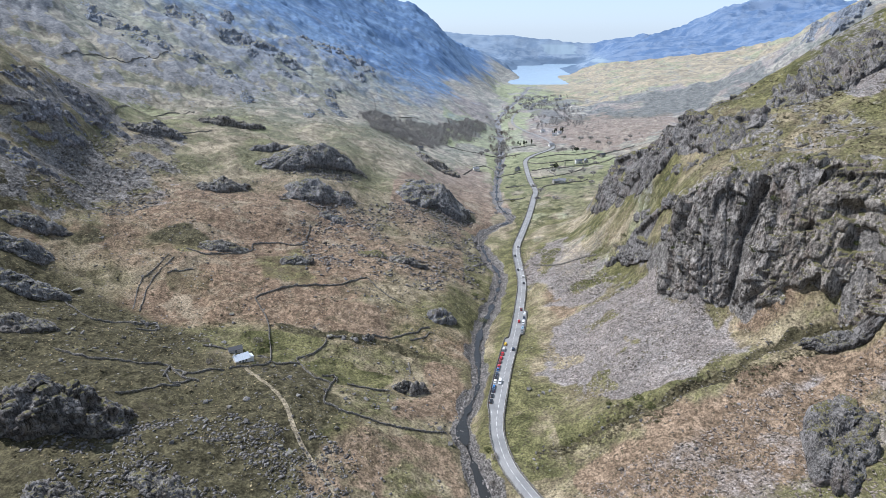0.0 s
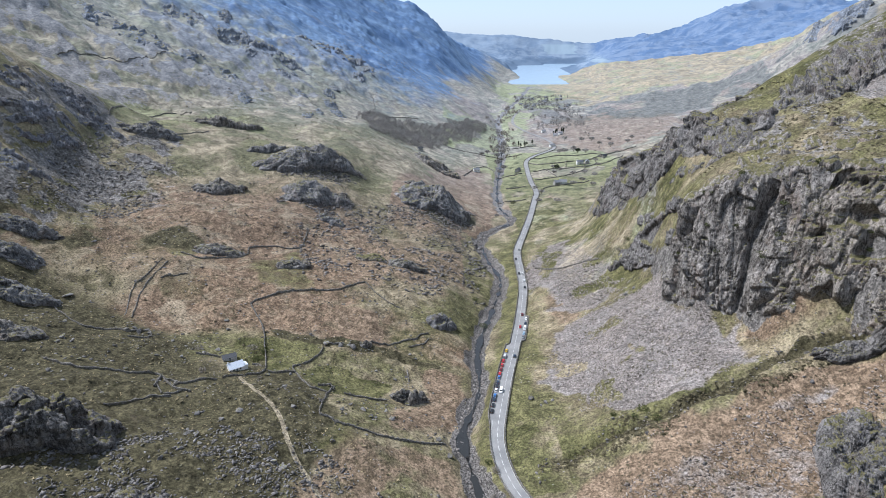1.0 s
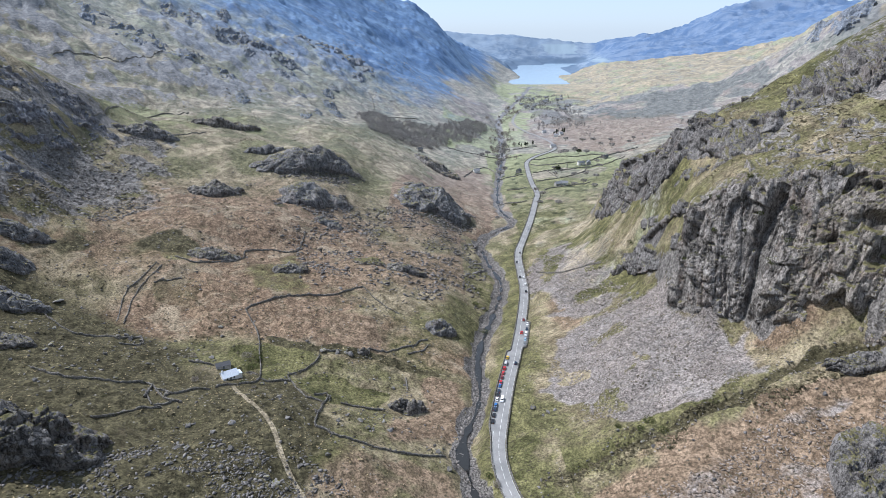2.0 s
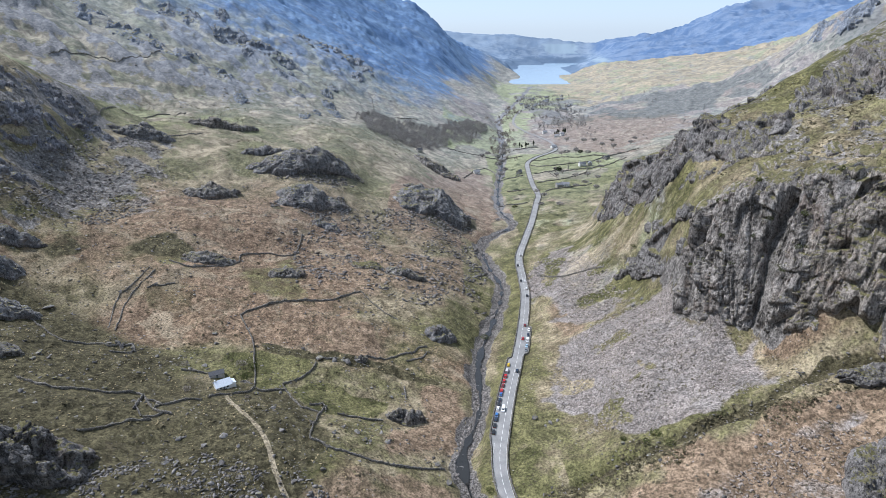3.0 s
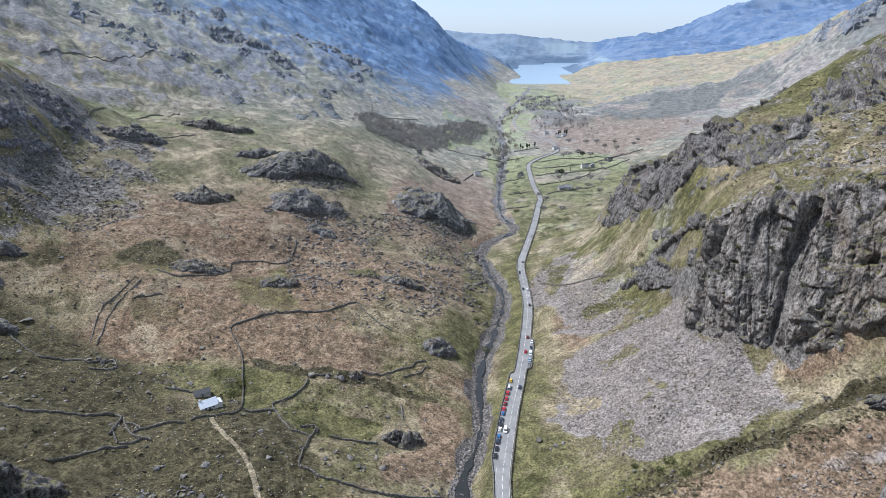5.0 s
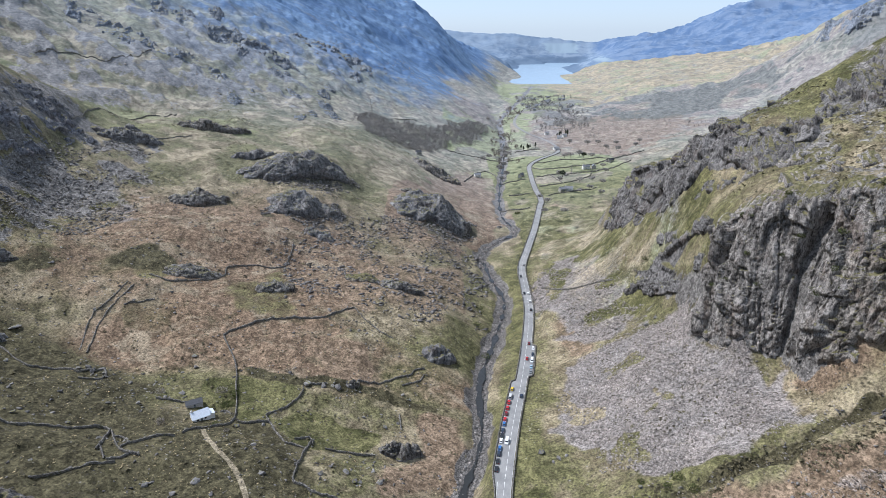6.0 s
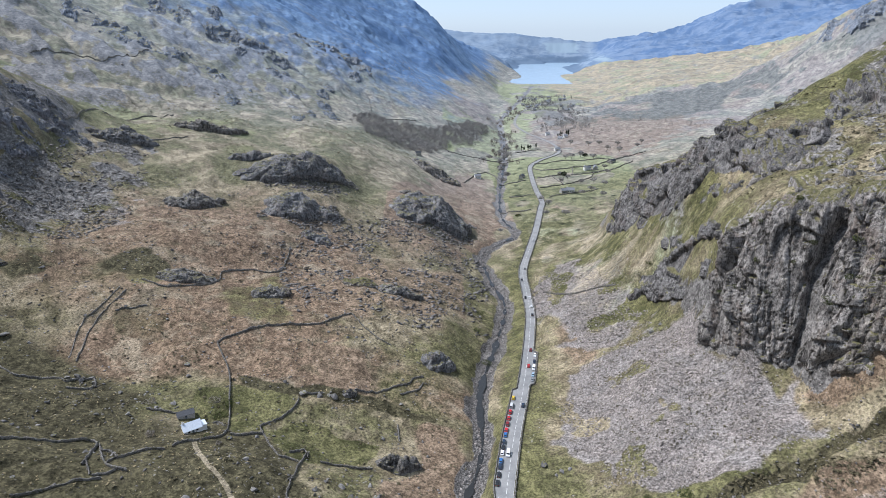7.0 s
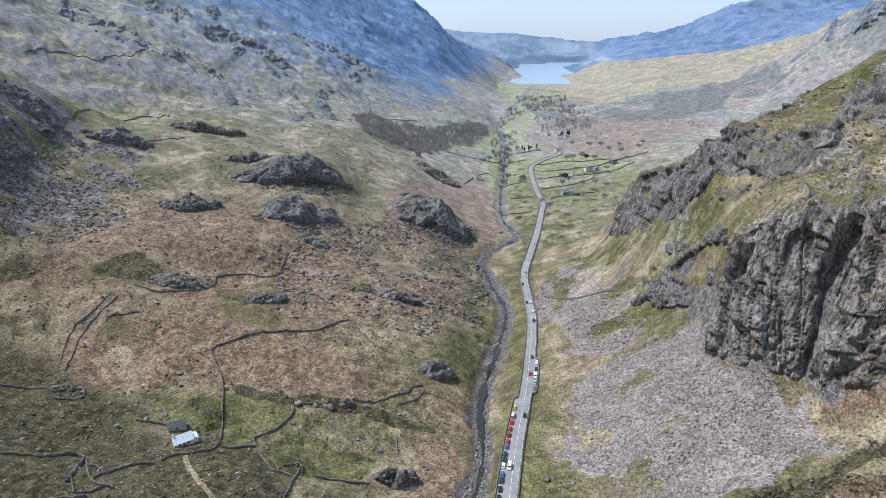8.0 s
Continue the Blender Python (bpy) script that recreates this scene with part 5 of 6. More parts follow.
def stone_wall(points, high=1.5, thick=0.75, seed=1, gap=0.0, label="old grey dry-stone wall across the moor", group="dry-stone walls", offset=None, step=0.7):
    """A wall of heaped stones, uneven along its top, draped over the ground; gap is how often it has tumbled."""
    line = spline(points, step) if offset is None else np.array(points)
    if len(line) < 3:
        return None
    over = sides_of(line)
    x, y = line[:, 0], line[:, 1]
    base = relief(x, y)
    rough = noise2(x / 0.9 + seed * 3.7, y / 0.9, seed)
    top = high * (1 - gap * smooth(0.1, 0.6, fbm(x, y, 14, 2, seed + 5) + 0.15)) + 0.30 * high * rough
    profile = [(-0.62, -0.8), (-0.5, 0.35), (-0.36, 0.92), (0.0, 1.0), (0.36, 0.9), (0.5, 0.35), (0.62, -0.8)]
    rows = []
    for k, (o, h) in enumerate(profile):
        jog = 0.2 * noise2(x / 0.8 + k * 9.1, y / 0.8, seed + k) + 0.5 * 0.12 * noise2(x / 5, y / 5, seed + 40)
        q = line[:, :2] + over * (o * thick + jog)[:, None]
        rows.append(np.concatenate([q, (base + h * (top if h > 0 else 1) + (0.14 * noise2(x / 0.7 + 5 * k, y / 0.7, seed + 60 + k) if h > 0 else 0))[:, None]], 1))
    p = np.stack(rows, 1)
    wall = sheet("stone_wall", p.reshape(-1, 3), grid_faces(len(line), len(profile))[:, ::-1], WALL)
    LAID.append((wall, line, over, base, top, thick))
    return tagged(wall, label, "stone wall", group)


def road_walls():
    for side in (-1, 1):
        pick = FINE_ROAD[(FINE_ROAD[:, 1] > 150) & (FINE_ROAD[:, 1] < 1250)]
        d = np.concatenate([[0], np.cumsum(np.linalg.norm(np.diff(pick, axis=0), axis=1))])
        s = np.arange(0, d[-1], 0.9)
        line = np.stack([np.interp(s, d, pick[:, k]) for k in range(2)], -1)
        line = line + sides_of(line) * (side * (road_edge(line[:, 1], side) + 0.1))[:, None]
        stone_wall(line, 1.15, 0.6, 400 + side, 0.0, "low stone wall along the pass road", "walls along the road", offset=True)


road_walls()
MOOR_WALLS = [
    ([(-181, 280), (-170, 283), (-160, 292), (-154, 291)], 1.8, 0.05),
    ([(-154, 291), (-152, 283), (-146, 269), (-145, 265)], 1.8, 0.1),
    ([(-146, 269), (-142, 264), (-139, 260)], 1.6, 0.2),
    ([(-154, 291), (-145, 278), (-138, 269), (-132, 266), (-127, 265)], 1.8, 0.1),
    ([(-148, 283), (-144, 283), (-137, 275), (-138, 270)], 1.6, 0.15),
    ([(-136, 273), (-135, 282), (-128, 285), (-123, 288)], 1.6, 0.15),
    ([(-138, 260), (-133, 263), (-131, 266)], 1.4, 0.3),
    ([(-223, 338), (-217, 340), (-206, 341), (-197, 338)], 1.7, 0.1),
    ([(-197, 338), (-195, 342), (-191, 345)], 1.5, 0.4),
    ([(-193, 332), (-188, 334), (-184, 336), (-184, 342)], 1.5, 0.4),
    ([(-191, 345), (-187, 346), (-182, 338)], 1.6, 0.3),
    ([(-150, 326), (-142, 325), (-135, 325)], 1.7, 0.1),
    ([(-121, 291), (-120, 297), (-116, 301), (-114, 302)], 1.7, 0.1),
    ([(-113, 302), (-108, 306), (-105, 312), (-108, 326), (-113, 341), (-115, 349), (-121, 364), (-129, 377), (-135, 387)], 1.8, 0.05),
    ([(-135, 387), (-132, 393), (-124, 397), (-118, 405), (-106, 412), (-90, 417), (-79, 418), (-73, 424), (-67, 431), (-61, 437)], 1.8, 0.1),
    ([(-61, 437), (-51, 425), (-41, 416), (-32, 412)], 1.2, 0.5),
    ([(-102, 310), (-95, 309), (-87, 313)], 1.9, 0.0),
    ([(-87, 313), (-90, 319), (-86, 325), (-82, 329), (-79, 335), (-77, 341), (-77, 346)], 1.8, 0.1),
    ([(-76, 350), (-71, 350), (-65, 352)], 1.5, 0.2),
    ([(-55, 357), (-37, 365), (-28, 373), (-19, 379), (-16, 384), (-10, 387)], 1.5, 0.15),
    ([(-87, 313), (-82, 305), (-75, 295), (-70, 294), (-65, 293)], 1.6, 0.15),
    ([(-71, 300), (-65, 305), (-62, 299)], 1.8, 0.1),
    ([(-63, 305), (-64, 293), (-63, 280), (-64, 273)], 1.8, 0.1),
    ([(-56, 298), (-48, 299), (-32, 302)], 1.7, 0.1),
    ([(-23, 368), (-13, 375), (-10, 381)], 1.4, 0.3),
    ([(-23, 344), (-22, 336), (-21, 329)], 1.5, 0.3),
    ([(-213, 430), (-216, 406), (-219, 394), (-212, 365)], 1.2, 0.5), ([(-208, 427), (-213, 396), (-206, 362)], 1.2, 0.5), ([(-206, 408), (-198, 412), (-190, 417)], 1.4, 0.2), ([(-157, 242), (-147, 251), (-134, 259)], 1.4, 0.3),
    ([(-205, 444), (-190, 439), (-178, 442), (-160, 456), (-162, 477), (-150, 488), (-127, 491), (-124, 512), (-126, 535)], 1.6, 0.15), ([(-378, 672), (-411, 804), (-374, 906)], 2.0, 0.0), ([(-323, 702), (-293, 755)], 1.6, 0.2),
    ([(-580, 945), (-545, 993), (-502, 1012), (-477, 1083)], 2.0, 0.1), ([(88, 533), (105, 508), (125, 495), (134, 484)], 1.8, 0.1), ([(-152, 1321), (-144, 1275), (-137, 1227)], 2.4, 0.0), ([(-117, 1201), (-85, 1240), (-53, 1269)], 2.0, 0.1),
    ([(-63, 273), (-62, 262), (-57, 260), (-49, 257), (-31, 258), (-19, 260), (2, 269)], 1.6, 0.1), ([(-262, 364), (-245, 350), (-234, 343), (-223, 338)], 1.5, 0.25), ([(-108, 318), (-112, 322), (-115, 321)], 1.2, 0.2), ([(-212, 286), (-200, 281), (-190, 279), (-181, 280)], 1.8, 0.1),
]
for k, (points, high, gap) in enumerate(MOOR_WALLS):
    stone_wall(points, high * 0.76, 0.6, 420 + k, gap)
FIELD_WALLS = [[(96, 883), (126, 881)], [(77, 813), (116, 807)], [(150, 981), (205, 984), (265, 994), (318, 1046)], [(145, 921), (180, 921), (226, 945)], [(153, 1047), (175, 1026), (215, 1032), (262, 1060)], [(149, 865), (183, 866), (220, 880)],
               [(33, 939), (65, 1024), (85, 1014), (90, 962)], [(226, 945), (240, 985), (262, 994)], [(215, 1032), (206, 986)], [(180, 921), (172, 980)], [(160, 1085), (220, 1095), (300, 1090)], [(262, 1060), (300, 1090), (360, 1110)],
               [(140, 1200), (190, 1210)], [(10, 1130), (70, 1120), (150, 1130)], [(90, 962), (130, 965)]]
for k, points in enumerate(FIELD_WALLS):
    stone_wall(points, 1.6, 1.0, 500 + k, 0.1, "dark field wall between green pastures", "field walls in the valley", step=2.0)


# ---- vehicles ----
def box(bm, x0, x1, y0, y1, z0, z1, taper=0.0):
    """A block; taper draws its top in."""
    low = [bm.verts.new(p) for p in ((x0, y0, z0), (x1, y0, z0), (x1, y1, z0), (x0, y1, z0))]
    high = [bm.verts.new(p) for p in ((x0 + taper, y0 + taper, z1), (x1 - taper, y0 + taper, z1), (x1 - taper, y1 - taper, z1), (x0 + taper, y1 - taper, z1))]
    bm.faces.new(low[::-1]), bm.faces.new(high)
    for k in range(4):
        bm.faces.new((low[k], low[(k + 1) % 4], high[(k + 1) % 4], high[k]))
    return bm


def hull(outline, half, waist, roof_half):
    """A body from its side outline (distance along, height), drawn in above the waist."""
    bm = bmesh.new()
    rows = []
    for side in (-1, 1):
        rows.append([bm.verts.new((side * (half if z <= waist else half + (roof_half - half) * (z - waist) / 0.55), y, z)) for y, z in outline])
    n = len(outline)
    for k in range(n):
        bm.faces.new((rows[0][k], rows[0][(k + 1) % n], rows[1][(k + 1) % n], rows[1][k]))
    bm.faces.new(rows[0][::-1]), bm.faces.new(rows[1])
    bmesh.ops.recalc_face_normals(bm, faces=bm.faces)
    bmesh.ops.bevel(bm, geom=list(bm.edges), offset=0.05, segments=1, affect="EDGES")
    return bm


def slab(corners, thick):
    """A thin pane with thickness from four corners."""
    a, b, c, d = (Vector(p) for p in corners)
    n = (b - a).cross(d - a).normalized() * thick
    bm = bmesh.new()
    low, high = [bm.verts.new(p) for p in (a, b, c, d)], [bm.verts.new(p + n) for p in (a, b, c, d)]
    bm.faces.new(low[::-1]), bm.faces.new(high)
    for k in range(4):
        bm.faces.new((low[k], low[(k + 1) % 4], high[(k + 1) % 4], high[k]))
    bmesh.ops.recalc_face_normals(bm, faces=bm.faces)
    return bm


def disc(x, y, z, radius, thick, sides=14):
    bm = bmesh.new()
    bmesh.ops.create_cone(bm, cap_ends=True, segments=sides, radius1=radius, radius2=radius, depth=thick, matrix=Matrix.Translation((x, y, z)) @ Matrix.Rotation(math.pi / 2, 4, "Y"))
    return bm


CAR_SIDE = [(-2.1, 0.32), (2.1, 0.32), (2.14, 0.62), (2.0, 0.80), (1.15, 0.95), (0.45, 1.42), (-1.15, 1.46), (-1.85, 1.02), (-2.12, 0.92)]
VAN_SIDE = [(-2.6, 0.35), (2.6, 0.35), (2.65, 0.75), (2.45, 1.10), (1.75, 1.30), (1.25, 2.05), (-2.5, 2.10), (-2.62, 1.2)]


def vehicle(paint, place, heading, van=False, scale=1.0, label="", group="cars parked along the pass road"):
    car = new("van" if van else "car")
    outline, half = (VAN_SIDE, 0.98) if van else (CAR_SIDE, 0.88)
    skin = PAINT[paint]
    body = part("body", hull(outline, half, 1.25 if van else 0.93, half - (0.14 if van else 0.20)), skin, car)
    roof = 2.05 if van else 1.42
    if van:
        part("windscreen", slab([(-0.78, 1.79, 1.34), (0.78, 1.79, 1.34), (0.70, 1.35, 1.96), (-0.70, 1.35, 1.96)], 0.05), PANE, car)
        part("rear_window", slab([(0.68, -2.60, 1.35), (-0.68, -2.60, 1.35), (-0.64, -2.55, 1.85), (0.64, -2.55, 1.85)], 0.03), PANE, car)
    else:
        part("windscreen", slab([(-0.72, 1.10, 0.99), (0.72, 1.10, 0.99), (0.62, 0.52, 1.39), (-0.62, 0.52, 1.39)], 0.04), PANE, car)
        part("rear_window", slab([(0.70, -1.80, 1.07), (-0.70, -1.80, 1.07), (-0.62, -1.24, 1.42), (0.62, -1.24, 1.42)], 0.04), PANE, car)
    for side in (-1, 1):
        if van:
            part("side_window", slab([(side * 0.965, 0.75, 1.35), (side * 0.965, 1.55, 1.35), (side * 0.875, 1.25, 1.85), (side * 0.875, 0.75, 1.85)], side * 0.03), PANE, car)
        else:
            part("side_window", slab([(side * 0.86, -1.55, 1.02), (side * 0.86, 0.95, 1.02), (side * 0.725, 0.42, 1.36), (side * 0.725, -1.15, 1.38)], side * 0.03), PANE, car)
        front, back = (2.63, 2.61) if van else (2.10, 2.10)
        part("headlight", box(bmesh.new(), side * 0.62 - 0.16, side * 0.62 + 0.16, front - 0.1, front + 0.03, 0.62, 0.78), HEADLIGHT, car)
        part("tail_light", box(bmesh.new(), side * 0.72 - 0.10, side * 0.72 + 0.10, -back - 0.05, -back + 0.05, 0.70, 0.95), TAILLIGHT, car)
        part("door_mirror", box(bmesh.new(), side * (half + 0.08) - 0.08, side * (half + 0.08) + 0.08, 0.78 if not van else 1.45, 0.92 if not van else 1.6, 1.0, 1.14), skin, car)
        for end in (-1.3, 1.32):
            y = end * (1.25 if van else 1.0)
            wheel = part("wheel", disc(side * (half - 0.08), y, 0.32, 0.32, 0.22), TYRE, car, "black tyre")
            part("rim", disc(side * (half + 0.035), y, 0.32, 0.19, 0.02, 10), RIM, wheel, "grey metal rim")
    part("number_plate", box(bmesh.new(), -0.26, 0.26, -(2.66 if van else 2.16), -(2.60 if van else 2.10), 0.52, 0.63), PLATE, car)
    car.matrix_world = pose(*place, 0, 0, heading) @ Matrix.Diagonal((scale, scale, scale, 1))
    return tagged(car, label, "van" if van else "car", group)


def on_road(y, offset):
    """A place on the road beside its middle, and the way the road runs there."""
    k = int(np.argmin(np.abs(FINE_ROAD[:, 1] - y)))
    over = sides_of(FINE_ROAD)[k]
    x, yy = FINE_ROAD[k, 0] + over[0] * offset, FINE_ROAD[k, 1] + over[1] * offset
    return (x, yy, FINE_ROAD[k, 2] - 0.04), math.degrees(math.atan2(-over[1], over[0]) * -1)


LEFT_ROW = [("black", 296.4), ("black", 302.0), ("dark blue", 307.3), ("blue", 312.6), ("white", 318.2), ("black", 323.6), ("dark blue", 328.6), ("blue", 334.0), ("red", 339.6), ("dark red", 345.0), ("red", 352.0), ("red", 357.6), ("silver", 365.0), ("yellow", 372.5)]
for k, (paint, y) in enumerate(LEFT_ROW):
    place, heading = on_road(y, -4.75)
    vehicle(paint, place, heading, paint == "silver", (1.0, 0.96, 1.04)[k % 3], f"{paint} {'van' if paint == 'silver' else 'car'} parked in line by the stone wall")
for paint, y, van in (("grey", 397.0, False), ("pale blue", 404.5, False), ("white", 413.0, True), ("dark blue", 422.5, False), ("white", 431.0, False)):
    place, heading = on_road(y, 4.9)
    vehicle(paint, place, heading + 180, van, 1.0, f"{paint} {'van' if van else 'car'} parked in the lay-by under the wall")
for paint, y, offset, turn, van in (("white", 319.0, -1.7, 180, True), ("dark blue", 367.0, 1.7, 0, False), ("red", 414.0, 1.4, 0, False), ("dark red", 437.0, 1.6, 0, False), ("white", 516.0, 1.6, 0, False), ("white", 534.0, 1.6, 0, False),
                                    ("black", 498.0, 1.6, 0, False), ("black", 533.0, -1.7, 180, False), ("black", 575.0, -1.7, 180, False), ("grey", 602.0, 1.6, 0, False)):
    place, heading = on_road(y, offset)
    vehicle(paint, place, heading + turn, van, 1.0, f"{paint} {'van' if van else 'car'} out on the asphalt road", "traffic on the road")


# ---- houses ----
def gable(half_long, half_wide, eaves, ridge, overhang=0.3, thick=0.22):
    """Two roof slopes with thickness; the ridge runs along x."""
    out = []
    for side in (-1, 1):
        run = (half_wide + overhang) / half_wide
        low = eaves - (ridge - eaves) * (run - 1)
        a, b = (-half_long - overhang, side * half_wide * run, low), (half_long + overhang, side * half_wide * run, low)
        c, d = (half_long + overhang, 0, ridge), (-half_long - overhang, 0, ridge)
        out.append(slab([a, b, c, d], thick if side < 0 else -thick))
    return out


def shell(half_long, half_wide, eaves, ridge, sunk=1.2):
    bm = bmesh.new()
    ring = [(-half_wide, -sunk), (half_wide, -sunk), (half_wide, eaves), (0, ridge - 0.05), (-half_wide, eaves)]
    a, b = [bm.verts.new((-half_long, y, z)) for y, z in ring], [bm.verts.new((half_long, y, z)) for y, z in ring]
    bm.faces.new(a), bm.faces.new(b[::-1])
    for k in range(5):
        bm.faces.new((a[k], b[k], b[(k + 1) % 5], a[(k + 1) % 5]))
    bmesh.ops.recalc_face_normals(bm, faces=bm.faces)
    return bm


def house(name, label, x, y, turn, long=10.0, wide=6.0, eaves=3.0, ridge=5.4, wall=None, roof=None, windows=2, chimneys=1, porch=False, group="", lift=0.0):
    top = new(name)
    hl, hw = long / 2, wide / 2
    body = part("wall", shell(hl, hw, eaves, ridge), wall or LIMEWASH, top)
    for slope in gable(hl, hw, eaves, ridge):
        part("roof", slope, roof or SLATE, top)
    for k in range(chimneys):
        cx = (hl - 0.55) * (-1 if k == 0 else 1)
        stack = part("chimney", box(bmesh.new(), cx - 0.45, cx + 0.45, -0.4, 0.4, ridge - 0.9, ridge + 1.0, 0.04), wall or LIMEWASH, top)
        part("chimney_pot", box(bmesh.new(), cx - 0.16, cx + 0.16, -0.16, 0.16, ridge + 0.98, ridge + 1.35, 0.03), TIMBER, stack)
    for side in (-1, 1):
        for k in range(windows):
            cx = -hl + long * (k + 0.6) / (windows + 0.2)
            y0 = side * hw
            hole = part("window", box(bmesh.new(), cx - 0.5, cx + 0.5, y0 - 0.05, y0 + 0.05, 1.0, 2.1), TIMBER, top)
            part("pane", box(bmesh.new(), cx - 0.40, cx + 0.40, y0 - 0.07, y0 + 0.07, 1.1, 2.0), PANE, hole)
    part("door", box(bmesh.new(), -0.5, 0.5, -hw - 0.06, -hw + 0.05, 0.0, 2.05), TIMBER, top)
    if porch:
        lean = part("porch", box(bmesh.new(), hl - 0.1, hl + 2.4, -hw + 0.6, hw - 1.4, -1.2, 2.2), wall or LIMEWASH, top)
        part("porch_roof", slab([(hl - 0.05, -hw + 0.4, 2.75), (hl + 2.6, -hw + 0.4, 2.15), (hl + 2.6, hw - 1.2, 2.15), (hl - 0.05, hw - 1.2, 2.75)], 0.15), roof or SLATE, lean)
    spot = relief(np.array([x - 3, x, x + 3, x, x], float), np.array([y, y - 3, y, y + 3, y], float))
    top.matrix_world = pose(x, y, float(np.mean(spot)) + lift, 0, 0, turn)
    return tagged(top, label, "shed" if name == "shed" else "house", group)


house("cottage", "small white cottage with a slate roof coloured pale for sun glint", -122, 313, 36, 8.4, 6.4, 2.4, 4.9, LIMEWASH, GLINT_SLATE, 2, 1, True)
house("shed", "low dark-roofed stone shed behind the cottage", -129, 323, 30, 8.0, 4.6, 2.0, 3.4, GREY_RENDER, DARK_ROOF, 1, 0)
FARMS = [(234, 1010, 10, LIMEWASH, SLATE), (248, 1014, 80, GREY_RENDER, SLATE), (171, 878, 20, GREY_RENDER, SLATE), (181, 880, -10, LIMEWASH, SLATE), (56, 985, 15, LIMEWASH, SLATE), (126, 985, 60, GREY_RENDER, DARK_ROOF),
         (262, 1340, 40, LIMEWASH, SLATE), (250, 1330, -20, LIMEWASH, SLATE), (232, 1385, 10, LIMEWASH, SLATE), (222, 1210, 20, LIMEWASH, SLATE), (291, 1072, 30, GREY_RENDER, DARK_ROOF), (-40, 1040, 30, GREY_RENDER, DARK_ROOF)]
for k, (x, y, turn, wall, roof) in enumerate(FARMS):
    house("house", "white farmhouse with a grey slate roof" if wall is LIMEWASH else "grey stone farm building with a slate roof", x, y, turn, 11 - k % 3, 6.5, 3.6, 6.2, wall, roof, 2, 1, False, "farmhouses in the valley fields")
rng = random.Random(5)
first = None
for k in range(26):
    x, y, turn = 325 + rng.uniform(-80, 85), 1970 + rng.uniform(-150, 160), rng.choice((10, 25, 100, 70))
    if first is None:
        first = house("house", "pale village house with a grey slate roof", x, y, turn, 10, 6.5, 4.4, 7.0, GREY_RENDER, SLATE, 2, 2, False, "houses of the far village")
    else:
        copy_thing(first, pose(x, y, float(relief(np.array([x]), np.array([y]))[0]), 0, 0, turn))


# ---- trees and shrubs ----
def sprigs(count, size, shape, seed, flat=False):
    """Many small three-cornered sprigs in a crown of uneven outline, as arrays."""
    r = np.random.default_rng(seed)
    way = r.normal(size=(count, 3))
    way /= np.linalg.norm(way, axis=1)[:, None]
    clump = r.normal(size=(9, 3))
    clump /= np.linalg.norm(clump, axis=1)[:, None]
    pull = 0.72 + 0.45 * np.clip((way @ clump.T).max(1), 0, 1) ** 5
    at = way * (pull * r.uniform(0.35, 1.0, count) ** 0.5)[:, None] * np.array(shape)
    a, b = r.normal(size=(2, count, 3))
    a /= np.linalg.norm(a, axis=1)[:, None]
    b = np.cross(a, b)
    b /= np.linalg.norm(b, axis=1)[:, None]
    s = size * r.uniform(0.6, 1.4, count)[:, None]
    tri = np.stack([at - a * s - b * s * 0.35, at + a * s, at + b * s * 0.7], 1)
    return tri.reshape(-1, 3)


def limb(bm, start, end, thick, thin):
    a, b = Vector(start), Vector(end)
    turn = (b - a).to_track_quat("Z", "Y").to_matrix().to_4x4()
    bmesh.ops.create_cone(bm, cap_ends=True, segments=7, radius1=thick, radius2=thin, depth=(b - a).length, matrix=Matrix.Translation((a + b) / 2) @ turn)


def tree(label, x, y, high, wide, skin, seed, count=420, cone=False, group="", name="tree", category="tree", bole=0.3, z=None):
    top = new(name)
    r = random.Random(seed)
    bm = bmesh.new()
    limb(bm, (0, 0, -0.8), (0, 0, high * (0.9 if cone else 0.6)), high * 0.035 + 0.05, high * 0.010 + 0.02)
    part("trunk", bm, BARK, top)
    if not cone and name == "tree":
        for k in range(6):
            a, z = k * 1.05 + r.uniform(-0.3, 0.3), high * r.uniform(0.28, 0.5)
            bm = bmesh.new()
            limb(bm, (0, 0, z), (math.cos(a) * wide * 0.6, math.sin(a) * wide * 0.6, z + high * r.uniform(0.2, 0.35)), high * 0.016 + 0.03, 0.03)
            part("limb", bm, BARK, top)
    p = sprigs(count, 0.10 * high ** 0.75 + 0.08, (wide, wide, high * (1 - bole) * 0.5), seed)
    if cone:
        h = np.repeat(np.clip((p.reshape(-1, 3, 3).mean(1)[:, 2] / (high * 0.5) + 1) / 2, 0, 1), 3)
        p[:, :2] *= (1.15 * (1 - h) + 0.05)[:, None]
    p[:, 2] += high * (bole + (1 - bole) * 0.5)
    sheet("crown", p, np.arange(len(p)).reshape(-1, 3), skin, top)
    z = float(relief(np.array([float(x)]), np.array([float(y)]))[0]) if z is None else z
    top.matrix_world = pose(x, y, z, 0, 0, r.uniform(0, 360))
    return tagged(top, label, category, group)


